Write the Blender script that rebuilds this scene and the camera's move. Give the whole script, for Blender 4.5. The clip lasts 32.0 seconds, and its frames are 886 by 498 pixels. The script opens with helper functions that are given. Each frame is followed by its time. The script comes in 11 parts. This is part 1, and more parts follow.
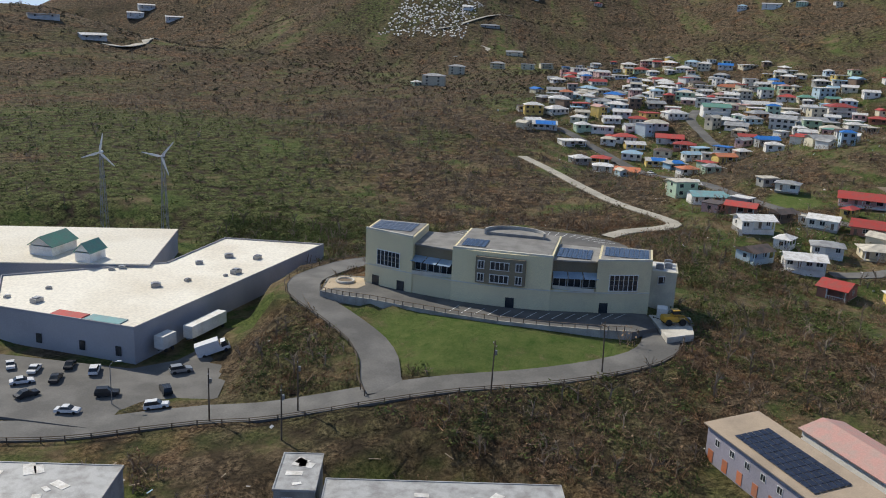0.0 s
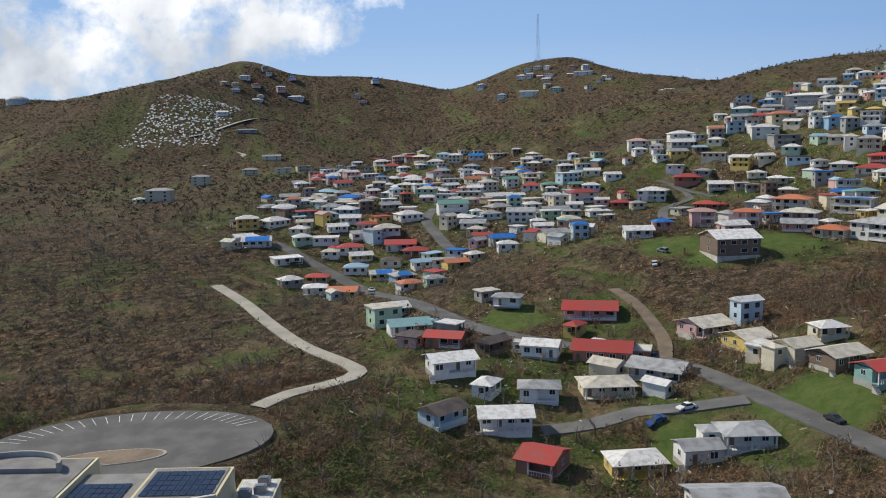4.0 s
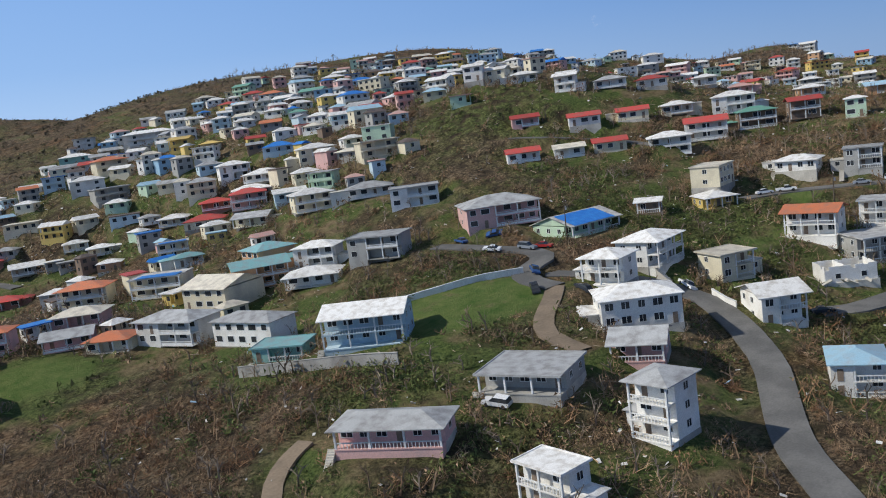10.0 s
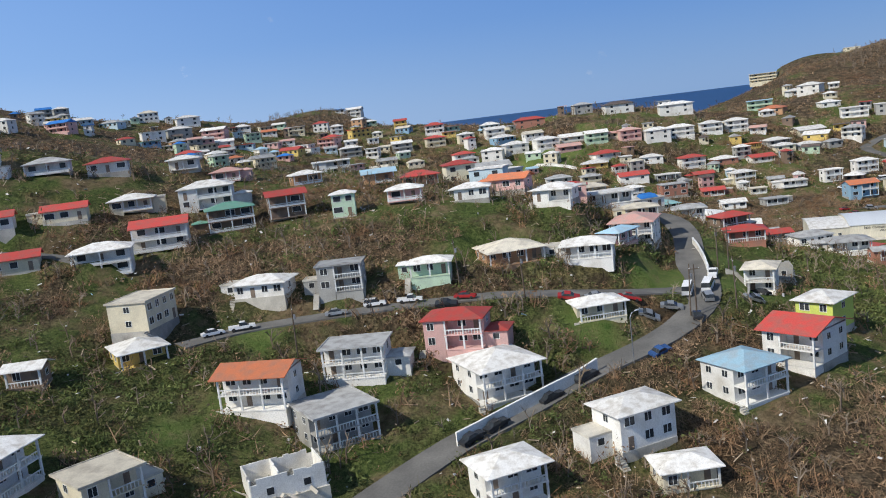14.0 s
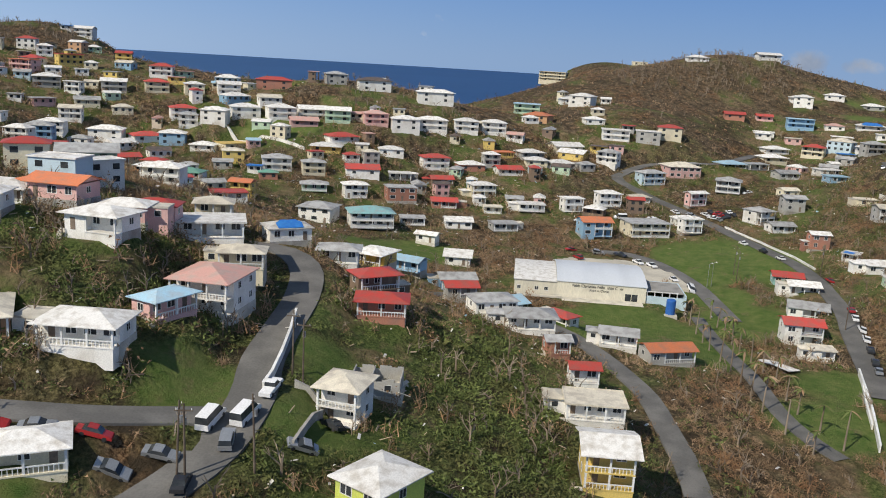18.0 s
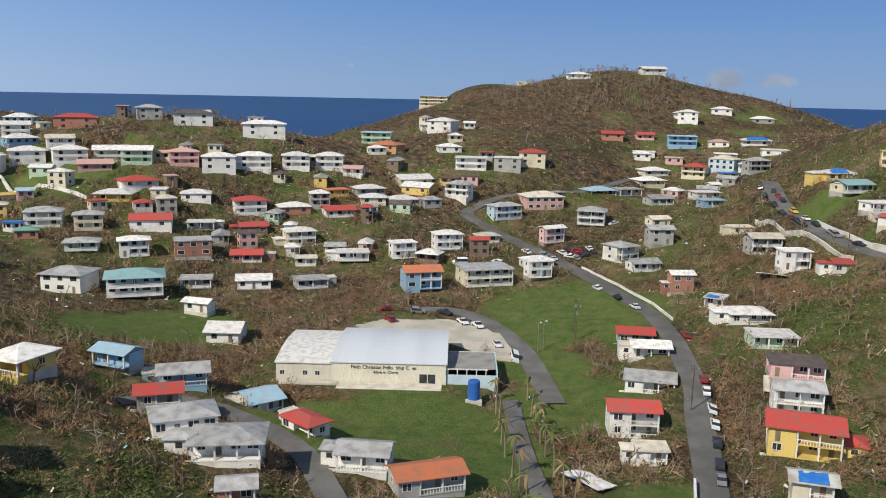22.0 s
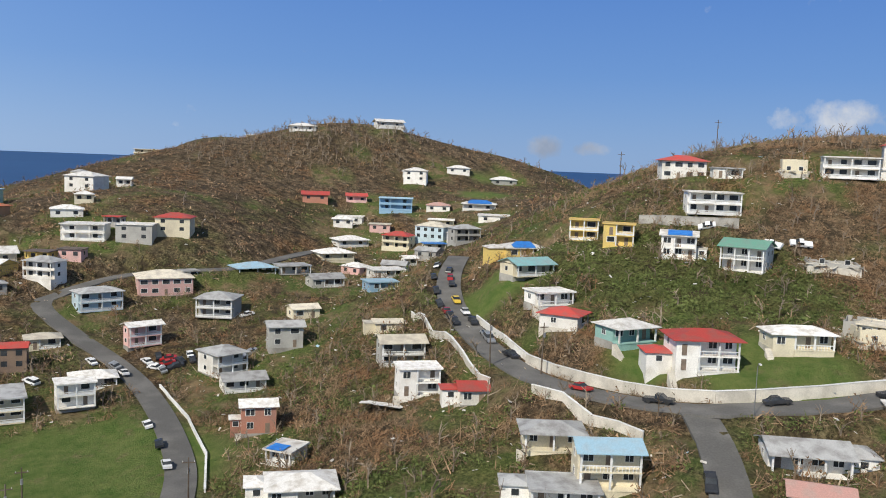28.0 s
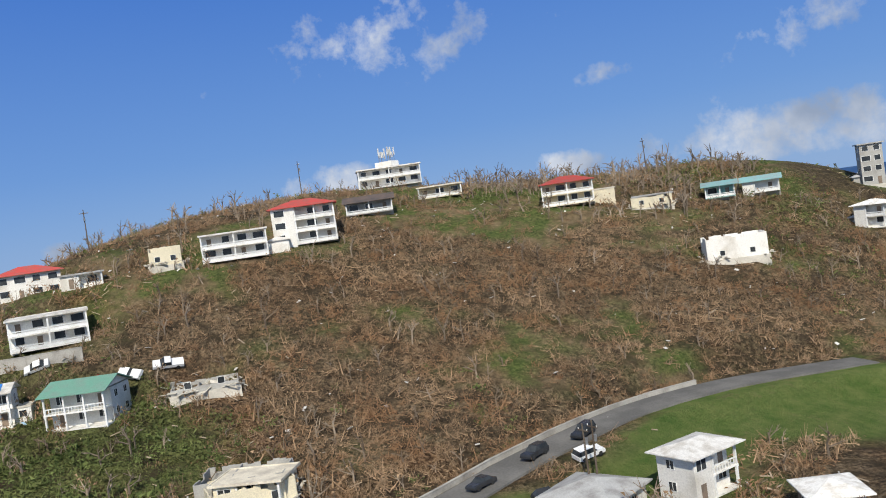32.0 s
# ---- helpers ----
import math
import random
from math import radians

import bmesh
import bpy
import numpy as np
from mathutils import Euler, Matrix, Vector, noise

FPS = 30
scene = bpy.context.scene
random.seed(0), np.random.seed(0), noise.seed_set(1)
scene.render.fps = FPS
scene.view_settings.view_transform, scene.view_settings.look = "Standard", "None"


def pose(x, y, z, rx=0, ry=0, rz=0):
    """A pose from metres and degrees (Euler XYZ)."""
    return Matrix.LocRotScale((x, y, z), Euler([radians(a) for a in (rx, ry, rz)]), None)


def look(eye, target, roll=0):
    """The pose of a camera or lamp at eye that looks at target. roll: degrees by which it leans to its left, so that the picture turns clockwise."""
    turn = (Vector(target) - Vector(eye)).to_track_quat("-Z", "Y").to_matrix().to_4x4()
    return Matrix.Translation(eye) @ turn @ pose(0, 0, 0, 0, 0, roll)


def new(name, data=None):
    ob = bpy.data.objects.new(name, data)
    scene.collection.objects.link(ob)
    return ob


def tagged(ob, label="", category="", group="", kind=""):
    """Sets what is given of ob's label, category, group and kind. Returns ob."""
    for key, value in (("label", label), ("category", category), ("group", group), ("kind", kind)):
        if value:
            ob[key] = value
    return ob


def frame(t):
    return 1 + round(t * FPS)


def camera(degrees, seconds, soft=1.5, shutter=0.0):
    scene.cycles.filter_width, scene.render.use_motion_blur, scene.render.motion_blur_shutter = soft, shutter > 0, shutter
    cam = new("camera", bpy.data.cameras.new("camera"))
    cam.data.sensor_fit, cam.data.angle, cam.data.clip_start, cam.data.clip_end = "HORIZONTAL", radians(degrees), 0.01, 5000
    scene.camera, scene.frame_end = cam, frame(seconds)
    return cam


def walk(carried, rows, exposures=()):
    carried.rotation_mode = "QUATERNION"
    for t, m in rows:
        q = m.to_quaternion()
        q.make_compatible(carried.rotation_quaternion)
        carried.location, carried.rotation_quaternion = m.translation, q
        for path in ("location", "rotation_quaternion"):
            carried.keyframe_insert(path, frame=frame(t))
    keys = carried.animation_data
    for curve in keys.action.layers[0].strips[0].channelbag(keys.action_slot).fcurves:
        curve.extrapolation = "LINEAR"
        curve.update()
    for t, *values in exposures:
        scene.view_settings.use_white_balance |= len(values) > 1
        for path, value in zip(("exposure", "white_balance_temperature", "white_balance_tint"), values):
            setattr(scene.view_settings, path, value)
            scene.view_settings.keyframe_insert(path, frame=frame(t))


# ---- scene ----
cam = camera(54.28, 32.0, soft=1.0)
ROWS = [
    (0.0, 3.11, 0.21, 169.19, 75.446, -2.545, 1.949),
    (0.5, 9.38, 9.13, 169.27, 76.093, -1.542, 2.547),
    (1.0, 15.95, 18.41, 169.47, 76.458, -1.817, 2.870),
    (1.5, 22.49, 27.64, 169.55, 76.830, -1.690, 1.607),
    (2.0, 29.20, 36.97, 169.64, 78.265, -0.786, -0.708),
    (2.5, 35.65, 45.95, 169.55, 79.703, 0.346, -2.548),
    (3.0, 42.46, 54.95, 169.57, 80.780, 0.823, -5.285),
    (3.5, 49.27, 63.78, 169.55, 81.680, 0.736, -8.362),
    (5.5, 79.24, 97.61, 170.32, 82.227, 5.339, -19.493),
    (6.0, 87.28, 104.90, 170.76, 82.584, 7.085, -22.886),
    (6.5, 95.45, 111.58, 171.01, 83.216, 8.557, -26.682),
    (7.0, 104.11, 117.89, 171.42, 83.710, 10.029, -32.158),
    (7.5, 112.99, 123.71, 171.60, 83.761, 10.664, -36.248),
    (8.0, 122.40, 129.18, 171.86, 83.996, 10.015, -40.513),
    (8.5, 132.13, 134.03, 171.91, 83.744, 8.702, -43.861),
    (9.0, 142.23, 138.41, 171.98, 81.871, 7.101, -44.440),
    (9.5, 152.12, 142.12, 172.10, 80.969, 7.494, -44.483),
    (10.0, 162.47, 145.21, 172.44, 81.304, 7.725, -46.854),
    (10.5, 172.82, 147.77, 172.60, 80.582, 6.697, -50.596),
    (11.0, 183.66, 149.82, 172.77, 80.265, 5.230, -55.829),
    (11.5, 194.36, 151.33, 172.89, 80.682, 4.650, -60.494),
    (12.0, 205.38, 152.24, 173.38, 79.849, 5.754, -64.552),
    (12.5, 215.94, 152.50, 174.05, 79.795, 6.438, -66.388),
    (13.0, 226.79, 151.97, 175.06, 80.358, 6.746, -67.717),
    (13.5, 237.26, 150.71, 176.00, 80.569, 6.936, -69.964),
    (14.0, 248.06, 148.66, 177.18, 81.241, 7.009, -73.187),
    (14.5, 258.16, 145.82, 178.41, 81.946, 7.189, -75.232),
    (15.0, 268.52, 142.29, 179.79, 81.803, 7.056, -78.046),
    (15.5, 278.27, 138.33, 180.94, 81.151, 5.621, -81.696),
    (17.5, 316.99, 121.03, 184.13, 79.333, -2.665, -85.059),
    (18.0, 325.56, 115.73, 184.65, 77.657, -3.379, -84.204),
    (18.5, 333.93, 110.58, 184.92, 77.040, -3.412, -83.402),
    (19.0, 342.60, 105.18, 185.17, 76.030, -3.467, -82.187),
    (19.5, 350.95, 99.95, 185.13, 75.650, -3.895, -81.784),
    (20.0, 359.29, 94.45, 185.11, 75.954, -4.562, -82.746),
    (20.5, 367.33, 89.22, 184.89, 77.591, -2.761, -85.073),
    (21.0, 375.49, 83.89, 184.73, 79.819, -0.831, -87.631),
    (21.5, 383.50, 78.59, 184.27, 80.307, -0.637, -89.044),
    (22.0, 391.63, 73.08, 183.67, 79.702, -1.169, -88.845),
    (22.5, 399.58, 67.48, 183.07, 79.873, -1.333, -88.946),
    (23.0, 407.83, 61.56, 182.62, 79.933, -1.700, -89.032),
    (23.5, 415.57, 55.76, 182.09, 80.591, -1.491, -90.129),
    (24.0, 423.35, 49.67, 181.77, 81.335, -1.110, -92.003),
    (24.5, 431.11, 43.42, 181.44, 81.479, -1.488, -93.657),
    (25.0, 438.89, 37.00, 181.18, 81.236, -1.532, -94.867),
    (25.5, 446.58, 30.52, 180.95, 81.233, -1.338, -96.005),
    (27.5, 476.04, 2.30, 180.58, 83.376, -1.575, -99.452),
    (28.0, 483.06, -5.04, 180.74, 84.101, -2.233, -99.984),
    (28.5, 489.70, -12.53, 181.00, 85.467, -2.196, -101.221),
    (29.0, 495.94, -20.15, 181.36, 85.629, -1.033, -102.247),
    (29.5, 501.95, -27.96, 181.68, 86.927, 1.098, -104.130),
    (30.0, 507.58, -36.07, 181.94, 87.574, 2.683, -108.232),
    (30.5, 512.88, -44.42, 182.17, 87.279, 3.250, -112.784),
    (31.0, 517.70, -52.91, 182.36, 88.016, 4.288, -118.570),
    (31.5, 522.11, -61.63, 182.37, 88.301, 6.195, -124.836),
    (32.0, 526.44, -70.48, 182.27, 87.917, 8.294, -130.466),
]
EXPOSURES = [(0.0, -0.33, 6350, 10), (4.0, -0.44, 6300, 10), (7.0, -0.68, 6150, 10), (8.5, -0.48, 6050, 10), (13.0, -0.30, 6050, 10), (15.0, -0.17, 6250, 10), (18.0, -0.26, 6500, 10), (25.0, -0.20, 6500, 10), (32.0, -0.10, 6350, 10)]
walk(cam, [(t, pose(*row)) for t, *row in ROWS], EXPOSURES)
SUN_AZ, SUN_EL = 49.0, 42.0      # degrees from +y towards -x, degrees up


# ---- world and sun ----
world = bpy.data.worlds.new("world")
scene.world = world
world.use_nodes = True
wn, wl = world.node_tree.nodes, world.node_tree.links
wn.clear()
sky = wn.new("ShaderNodeTexSky")
sky.sky_type, sky.sun_disc = "NISHITA", False
sky.sun_elevation, sky.sun_rotation = radians(SUN_EL), radians(-SUN_AZ)
sky.air_density, sky.dust_density, sky.ozone_density, sky.altitude = 1.0, 0.3, 4.0, 200


def wmath(op, a, b=None, c=None):
    n = wn.new("ShaderNodeMath")
    n.operation = op
    for k, v in enumerate((a, b, c)):
        if v is None:
            continue
        if isinstance(v, (int, float)):
            n.inputs[k].default_value = v
        else:
            wl.new(v, n.inputs[k])
    return n.outputs[0]


def wdot(v, d):
    n = wn.new("ShaderNodeVectorMath")
    n.operation = "DOT_PRODUCT"
    n.inputs[1].default_value = d
    wl.new(v, n.inputs[0])
    return n.outputs["Value"]


def wmix(f, a, b):
    n = wn.new("ShaderNodeMix")
    n.data_type = "RGBA"
    for k, v in ((0, f), (6, a), (7, b)):
        if isinstance(v, (int, float)):
            n.inputs[k].default_value = v
        elif isinstance(v, tuple):
            n.inputs[k].default_value = (*v, 1)
        else:
            wl.new(v, n.inputs[k])
    return n.outputs[2]


aim = wn.new("ShaderNodeTexCoord").outputs["Generated"]
up = wdot(aim, (0, 0, 1))


def tones(rows):
    r = wn.new("ShaderNodeValToRGB")
    wl.new(up, r.inputs["Fac"])
    for k, (p, c) in enumerate(rows):
        e = r.color_ramp.elements[k] if k < 2 else r.color_ramp.elements.new(p)
        e.position, e.color = p, (*c, 1)
    return r.outputs["Color"]


# deep blue away from the sun, paler towards it
deep = tones(((0.0, (0.27, 0.46, 0.80)), (0.10, (0.16, 0.35, 0.78)), (0.28, (0.075, 0.23, 0.72)), (0.62, (0.20, 0.27, 0.40))))
pale = tones(((0.0, (0.78, 1.02, 1.34)), (0.10, (0.50, 0.78, 1.24)), (0.28, (0.32, 0.60, 1.14)), (0.62, (0.24, 0.32, 0.46))))
toward = wdot(aim, (-math.sin(radians(SUN_AZ)), math.cos(radians(SUN_AZ)), 0))
side = wn.new("ShaderNodeMapRange")
side.interpolation_type = "SMOOTHSTEP"
side.inputs["From Min"].default_value, side.inputs["From Max"].default_value = -0.95, 0.55
wl.new(toward, side.inputs["Value"])
lit = wn.new("ShaderNodeVectorMath")
lit.operation = "SCALE"
lit.inputs["Scale"].default_value = 0.085
wl.new(sky.outputs[0], lit.inputs[0])
air = wmix(0.86, lit.outputs[0], wmix(side.outputs[0], deep, pale))
# clouds: direction, half-width and half-height of each bank
BANKS = [
(-0.134, 0.986, 0.098, 0.24, 0.060), (-0.253, 0.966, 0.056, 0.12, 0.035), (0.006, 0.994, 0.115, 0.12, 0.070), (-0.06, 0.980, 0.160, 0.15, 0.06),
    (0.110, 0.981, 0.162, 0.07, 0.04), (0.195, 0.965, 0.176, 0.09, 0.03), (0.958, -0.286, 0.022, 0.036, 0.020),
    (0.942, -0.336, 0.018, 0.03, 0.012), (0.826, -0.560, 0.060, 0.08, 0.025), (0.764, -0.612, 0.206, 0.15, 0.055, 0.66), (0.607, -0.783, 0.133, 0.05, 0.016, 0.6),
    (0.435, -0.888, 0.148, 0.12, 0.045, 0.7), (0.456, -0.889, 0.042, 0.18, 0.045), (0.647, -0.761, 0.042, 0.06, 0.02),
    (-0.186, 0.978, 0.090, 0.22, 0.075),
    (-0.334, 0.941, 0.051, 0.18, 0.04),
    (-0.096, 0.989, 0.114, 0.2, 0.09),
    (-0.233, 0.970, 0.066, 0.16, 0.05),
]
cover = None
for cx, cy, cz, ca, cb, *thin in BANKS:
    c = Vector((cx, cy, cz)).normalized()
    r = Vector((c.y, -c.x, 0)).normalized()
    u = r.cross(c)
    h = wmath("DIVIDE", wdot(aim, r), ca)
    v = wmath("DIVIDE", wmath("SUBTRACT", wdot(aim, u), 0.0), cb)
    m = wmath("SUBTRACT", 1.0, wmath("ADD", wmath("MULTIPLY", h, h), wmath("MULTIPLY", v, v)))
    m = wmath("MULTIPLY", wmath("MAXIMUM", m, 0.0), wmath("GREATER_THAN", wdot(aim, c), 0.5))
    m = wmath("MULTIPLY", m, thin[0]) if thin else m
    cover = m if cover is None else wmath("MAXIMUM", cover, m)
puff = wn.new("ShaderNodeTexNoise")
puff.inputs["Scale"].default_value, puff.inputs["Detail"].default_value, puff.inputs["Roughness"].default_value = 22, 9, 0.62
wl.new(aim, puff.inputs["Vector"])
dens = wmath("MULTIPLY", wmath("ADD", wmath("MULTIPLY", cover, 0.95), wmath("MULTIPLY_ADD", puff.outputs["Fac"], 2.4, -1.60)), 1.6)
dens = wmath("MINIMUM", wmath("MAXIMUM", dens, 0.0), 0.92)
soft = wn.new("ShaderNodeTexNoise")
soft.inputs["Scale"].default_value, soft.inputs["Detail"].default_value = 9, 6
wl.new(aim, soft.inputs["Vector"])
shade = wmath("MINIMUM", wmath("MAXIMUM", wmath("MULTIPLY_ADD", soft.outputs["Fac"], 4.0, -1.5), 0.0), 1.0)
cloud = wmix(shade, wmix(side.outputs[0], (0.36, 0.43, 0.56), (0.86, 0.90, 0.96)), wmix(side.outputs[0], (0.80, 0.84, 0.91), (1.75, 1.72, 1.66)))
back = wn.new("ShaderNodeBackground")
back.inputs["Strength"].default_value = 0.92
wout = wn.new("ShaderNodeOutputWorld")
wl.new(wmix(dens, air, cloud), back.inputs["Color"])
wl.new(back.outputs[0], wout.inputs["Surface"])
sun = new("sun", bpy.data.lights.new("sun", "SUN"))
sun.data.energy, sun.data.angle, sun.data.color = 5.0, radians(0.55), (1.0, 0.92, 0.78)
sdir = Vector((-math.sin(radians(SUN_AZ)) * math.cos(radians(SUN_EL)), math.cos(radians(SUN_AZ)) * math.cos(radians(SUN_EL)), math.sin(radians(SUN_EL))))
sun.matrix_world = look((0, 0, 400), Vector((0, 0, 400)) - sdir)


# ---- materials ----
def mat(name, c1, c2, scale=0.25, rough=0.75, metal=0.0, fine=5.0, bump=0.25, rand=0.10, low=0.42, high=0.66, stretch=(1, 1, 1)):
    """A surface in two colours that run into one another in large and small stains."""
    m = bpy.data.materials.new(name)
    m.use_nodes = True
    n, k = m.node_tree.nodes, m.node_tree.links
    b = n["Principled BSDF"]
    b.inputs["Roughness"].default_value, b.inputs["Metallic"].default_value = rough, metal
    b.inputs["Specular IOR Level"].default_value = 0.3
    geo = n.new("ShaderNodeNewGeometry")
    mp = n.new("ShaderNodeVectorMath")
    mp.operation = "MULTIPLY"
    mp.inputs[1].default_value = stretch
    k.new(geo.outputs["Position"], mp.inputs[0])
    big, small = n.new("ShaderNodeTexNoise"), n.new("ShaderNodeTexNoise")
    big.inputs["Scale"].default_value, big.inputs["Detail"].default_value = scale, 6
    small.inputs["Scale"].default_value, small.inputs["Detail"].default_value = fine, 4
    k.new(mp.outputs[0], big.inputs["Vector"])
    k.new(mp.outputs[0], small.inputs["Vector"])
    ramp = n.new("ShaderNodeMapRange")
    ramp.inputs["From Min"].default_value, ramp.inputs["From Max"].default_value = low, high
    k.new(big.outputs["Fac"], ramp.inputs["Value"])
    mix = n.new("ShaderNodeMix")
    mix.data_type = "RGBA"
    mix.inputs[6].default_value, mix.inputs[7].default_value = (*c1, 1), (*c2, 1)
    k.new(ramp.outputs[0], mix.inputs[0])
    inf = n.new("ShaderNodeObjectInfo")
    r1, r2 = n.new("ShaderNodeMapRange"), n.new("ShaderNodeMapRange")
    r1.inputs["To Min"].default_value, r1.inputs["To Max"].default_value = 1 - rand, 1 + rand
    r2.inputs["From Min"].default_value, r2.inputs["From Max"].default_value = 0.3, 0.7
    r2.inputs["To Min"].default_value, r2.inputs["To Max"].default_value = 0.86, 1.1
    k.new(inf.outputs["Random"], r1.inputs["Value"])
    k.new(small.outputs["Fac"], r2.inputs["Value"])
    mul = n.new("ShaderNodeMath")
    mul.operation = "MULTIPLY"
    k.new(r1.outputs[0], mul.inputs[0])
    k.new(r2.outputs[0], mul.inputs[1])
    tint = n.new("ShaderNodeVectorMath")
    tint.operation = "SCALE"
    k.new(mix.outputs[2], tint.inputs[0])
    k.new(mul.outputs[0], tint.inputs["Scale"])
    k.new(tint.outputs[0], b.inputs["Base Color"])
    if bump:
        bp = n.new("ShaderNodeBump")
        bp.inputs["Strength"].default_value, bp.inputs["Distance"].default_value = bump, 0.05
        k.new(small.outputs["Fac"], bp.inputs["Height"])
        k.new(bp.outputs[0], b.inputs["Normal"])
    return m


WALL = {
    "white": mat("white_wall", (0.80, 0.78, 0.73), (0.58, 0.54, 0.47), low=0.47, high=0.74, rand=0.13),
    "cream": mat("cream_wall", (0.72, 0.65, 0.48), (0.55, 0.49, 0.37), low=0.47, high=0.74, rand=0.13),
    "yellow": mat("yellow_wall", (0.70, 0.52, 0.16), (0.55, 0.42, 0.17), low=0.47, high=0.74, rand=0.13),
    "pink": mat("pink_wall", (0.68, 0.42, 0.38), (0.52, 0.36, 0.33), low=0.47, high=0.74, rand=0.13),
    "blue": mat("blue_wall", (0.26, 0.42, 0.56), (0.26, 0.36, 0.44), low=0.47, high=0.74, rand=0.13),
    "grey": mat("grey_wall", (0.40, 0.39, 0.36), (0.27, 0.26, 0.24), low=0.45, high=0.75),
    "orange": mat("orange_wall", (0.55, 0.32, 0.17), (0.44, 0.28, 0.18), low=0.47, high=0.74, rand=0.13),
    "teal": mat("teal_wall", (0.28, 0.47, 0.42), (0.22, 0.36, 0.33), low=0.47, high=0.74, rand=0.13),
    "pale_blue": mat("pale_blue_wall", (0.52, 0.64, 0.70), (0.42, 0.52, 0.56), low=0.47, high=0.74, rand=0.13),
    "brick": mat("brick_wall", (0.42, 0.19, 0.13), (0.32, 0.18, 0.14), low=0.47, high=0.74, rand=0.13),
    "brown": mat("brown_wall", (0.24, 0.17, 0.12), (0.16, 0.12, 0.10), low=0.47, high=0.74, rand=0.13),
    "pale_green": mat("pale_green_wall", (0.52, 0.66, 0.48), (0.42, 0.52, 0.40), low=0.47, high=0.74, rand=0.13),
    "lime": mat("lime_wall", (0.62, 0.68, 0.14), (0.48, 0.53, 0.16), low=0.47, high=0.74, rand=0.13),
}
ROOF = {
    "white": mat("white_roof", (0.80, 0.78, 0.74), (0.52, 0.48, 0.42), 0.7, 0.6, low=0.44, high=0.72, rand=0.16),
    "grey": mat("grey_roof", (0.44, 0.44, 0.43), (0.28, 0.27, 0.26), 0.5, 0.55, rand=0.18),
    "red": mat("red_roof", (0.50, 0.07, 0.055), (0.36, 0.10, 0.08), 0.5, 0.6, rand=0.18),
    "blue_tarp": mat("bare_roof", (0.62, 0.60, 0.56), (0.40, 0.36, 0.31), 0.5, 0.65, rand=0.18),
    "green": mat("green_roof", (0.16, 0.36, 0.27), (0.20, 0.32, 0.26), 0.5, 0.55, rand=0.18),
    "teal": mat("teal_roof", (0.22, 0.42, 0.42), (0.26, 0.34, 0.34), 0.5, 0.55, rand=0.18),
    "orange": mat("orange_roof", (0.62, 0.20, 0.09), (0.46, 0.20, 0.12), 0.5, 0.65, rand=0.18),
    "dark": mat("dark_roof", (0.16, 0.12, 0.10), (0.09, 0.08, 0.075), 0.5, 0.65, rand=0.18),
    "pale_blue": mat("pale_blue_roof", (0.38, 0.58, 0.70), (0.40, 0.50, 0.56), 0.5, 0.5, rand=0.18),
    "pink": mat("pink_roof", (0.60, 0.34, 0.29), (0.50, 0.36, 0.31), 0.5, 0.65, rand=0.18),
    "cream": mat("cream_roof", (0.68, 0.62, 0.50), (0.48, 0.43, 0.35), 0.5, 0.6, rand=0.18),
    "yellow": mat("yellow_roof", (0.64, 0.45, 0.14), (0.50, 0.38, 0.16), 0.5, 0.65, rand=0.18),
}
TARP = mat("blue_tarpaulin", (0.03, 0.17, 0.55), (0.05, 0.24, 0.62), 0.8, 0.35, bump=0.5)
GLASS = mat("dark_glass", (0.03, 0.035, 0.04), (0.06, 0.065, 0.07), 0.6, 0.12, bump=0.0)
TRIM = mat("white_trim", (0.78, 0.78, 0.76), (0.66, 0.66, 0.63), 0.5, 0.6)
CONC = mat("raw_concrete", (0.42, 0.40, 0.36), (0.26, 0.245, 0.22), 0.3, 0.85)
PALECONC = mat("pale_concrete", (0.62, 0.58, 0.50), (0.44, 0.41, 0.35), 0.3, 0.85)
ASPHALT = mat("asphalt", (0.125, 0.121, 0.114), (0.185, 0.178, 0.166), 0.15, 0.9, fine=3)
TRACK = mat("concrete_paving", (0.50, 0.46, 0.38), (0.38, 0.35, 0.29), 0.15, 0.9, fine=2)
DIRT = mat("bare_dirt", (0.26, 0.20, 0.14), (0.18, 0.14, 0.10), 0.2, 0.95, fine=2)
WOOD = mat("weathered_wood", (0.25, 0.19, 0.14), (0.16, 0.125, 0.10), 0.8, 0.85)
STEEL = mat("grey_steel", (0.35, 0.36, 0.37), (0.25, 0.25, 0.26), 0.8, 0.45, 0.6)
RUBBER = mat("tyre_rubber", (0.025, 0.025, 0.025), (0.04, 0.04, 0.04), 2, 0.85)


# ---- mesh helpers ----
def mesh_of(name, verts, faces, mats, slots=None):
    me = bpy.data.meshes.new(name)
    me.from_pydata([tuple(v) for v in verts], [], faces)
    for m in mats if isinstance(mats, (list, tuple)) else [mats]:
        me.materials.append(m)
    if slots is not None:
        me.polygons.foreach_set("material_index", slots)
    me.update()
    return me


BOXF = [(0, 3, 2, 1), (4, 5, 6, 7), (0, 1, 5, 4), (1, 2, 6, 5), (2, 3, 7, 6), (3, 0, 4, 7)]


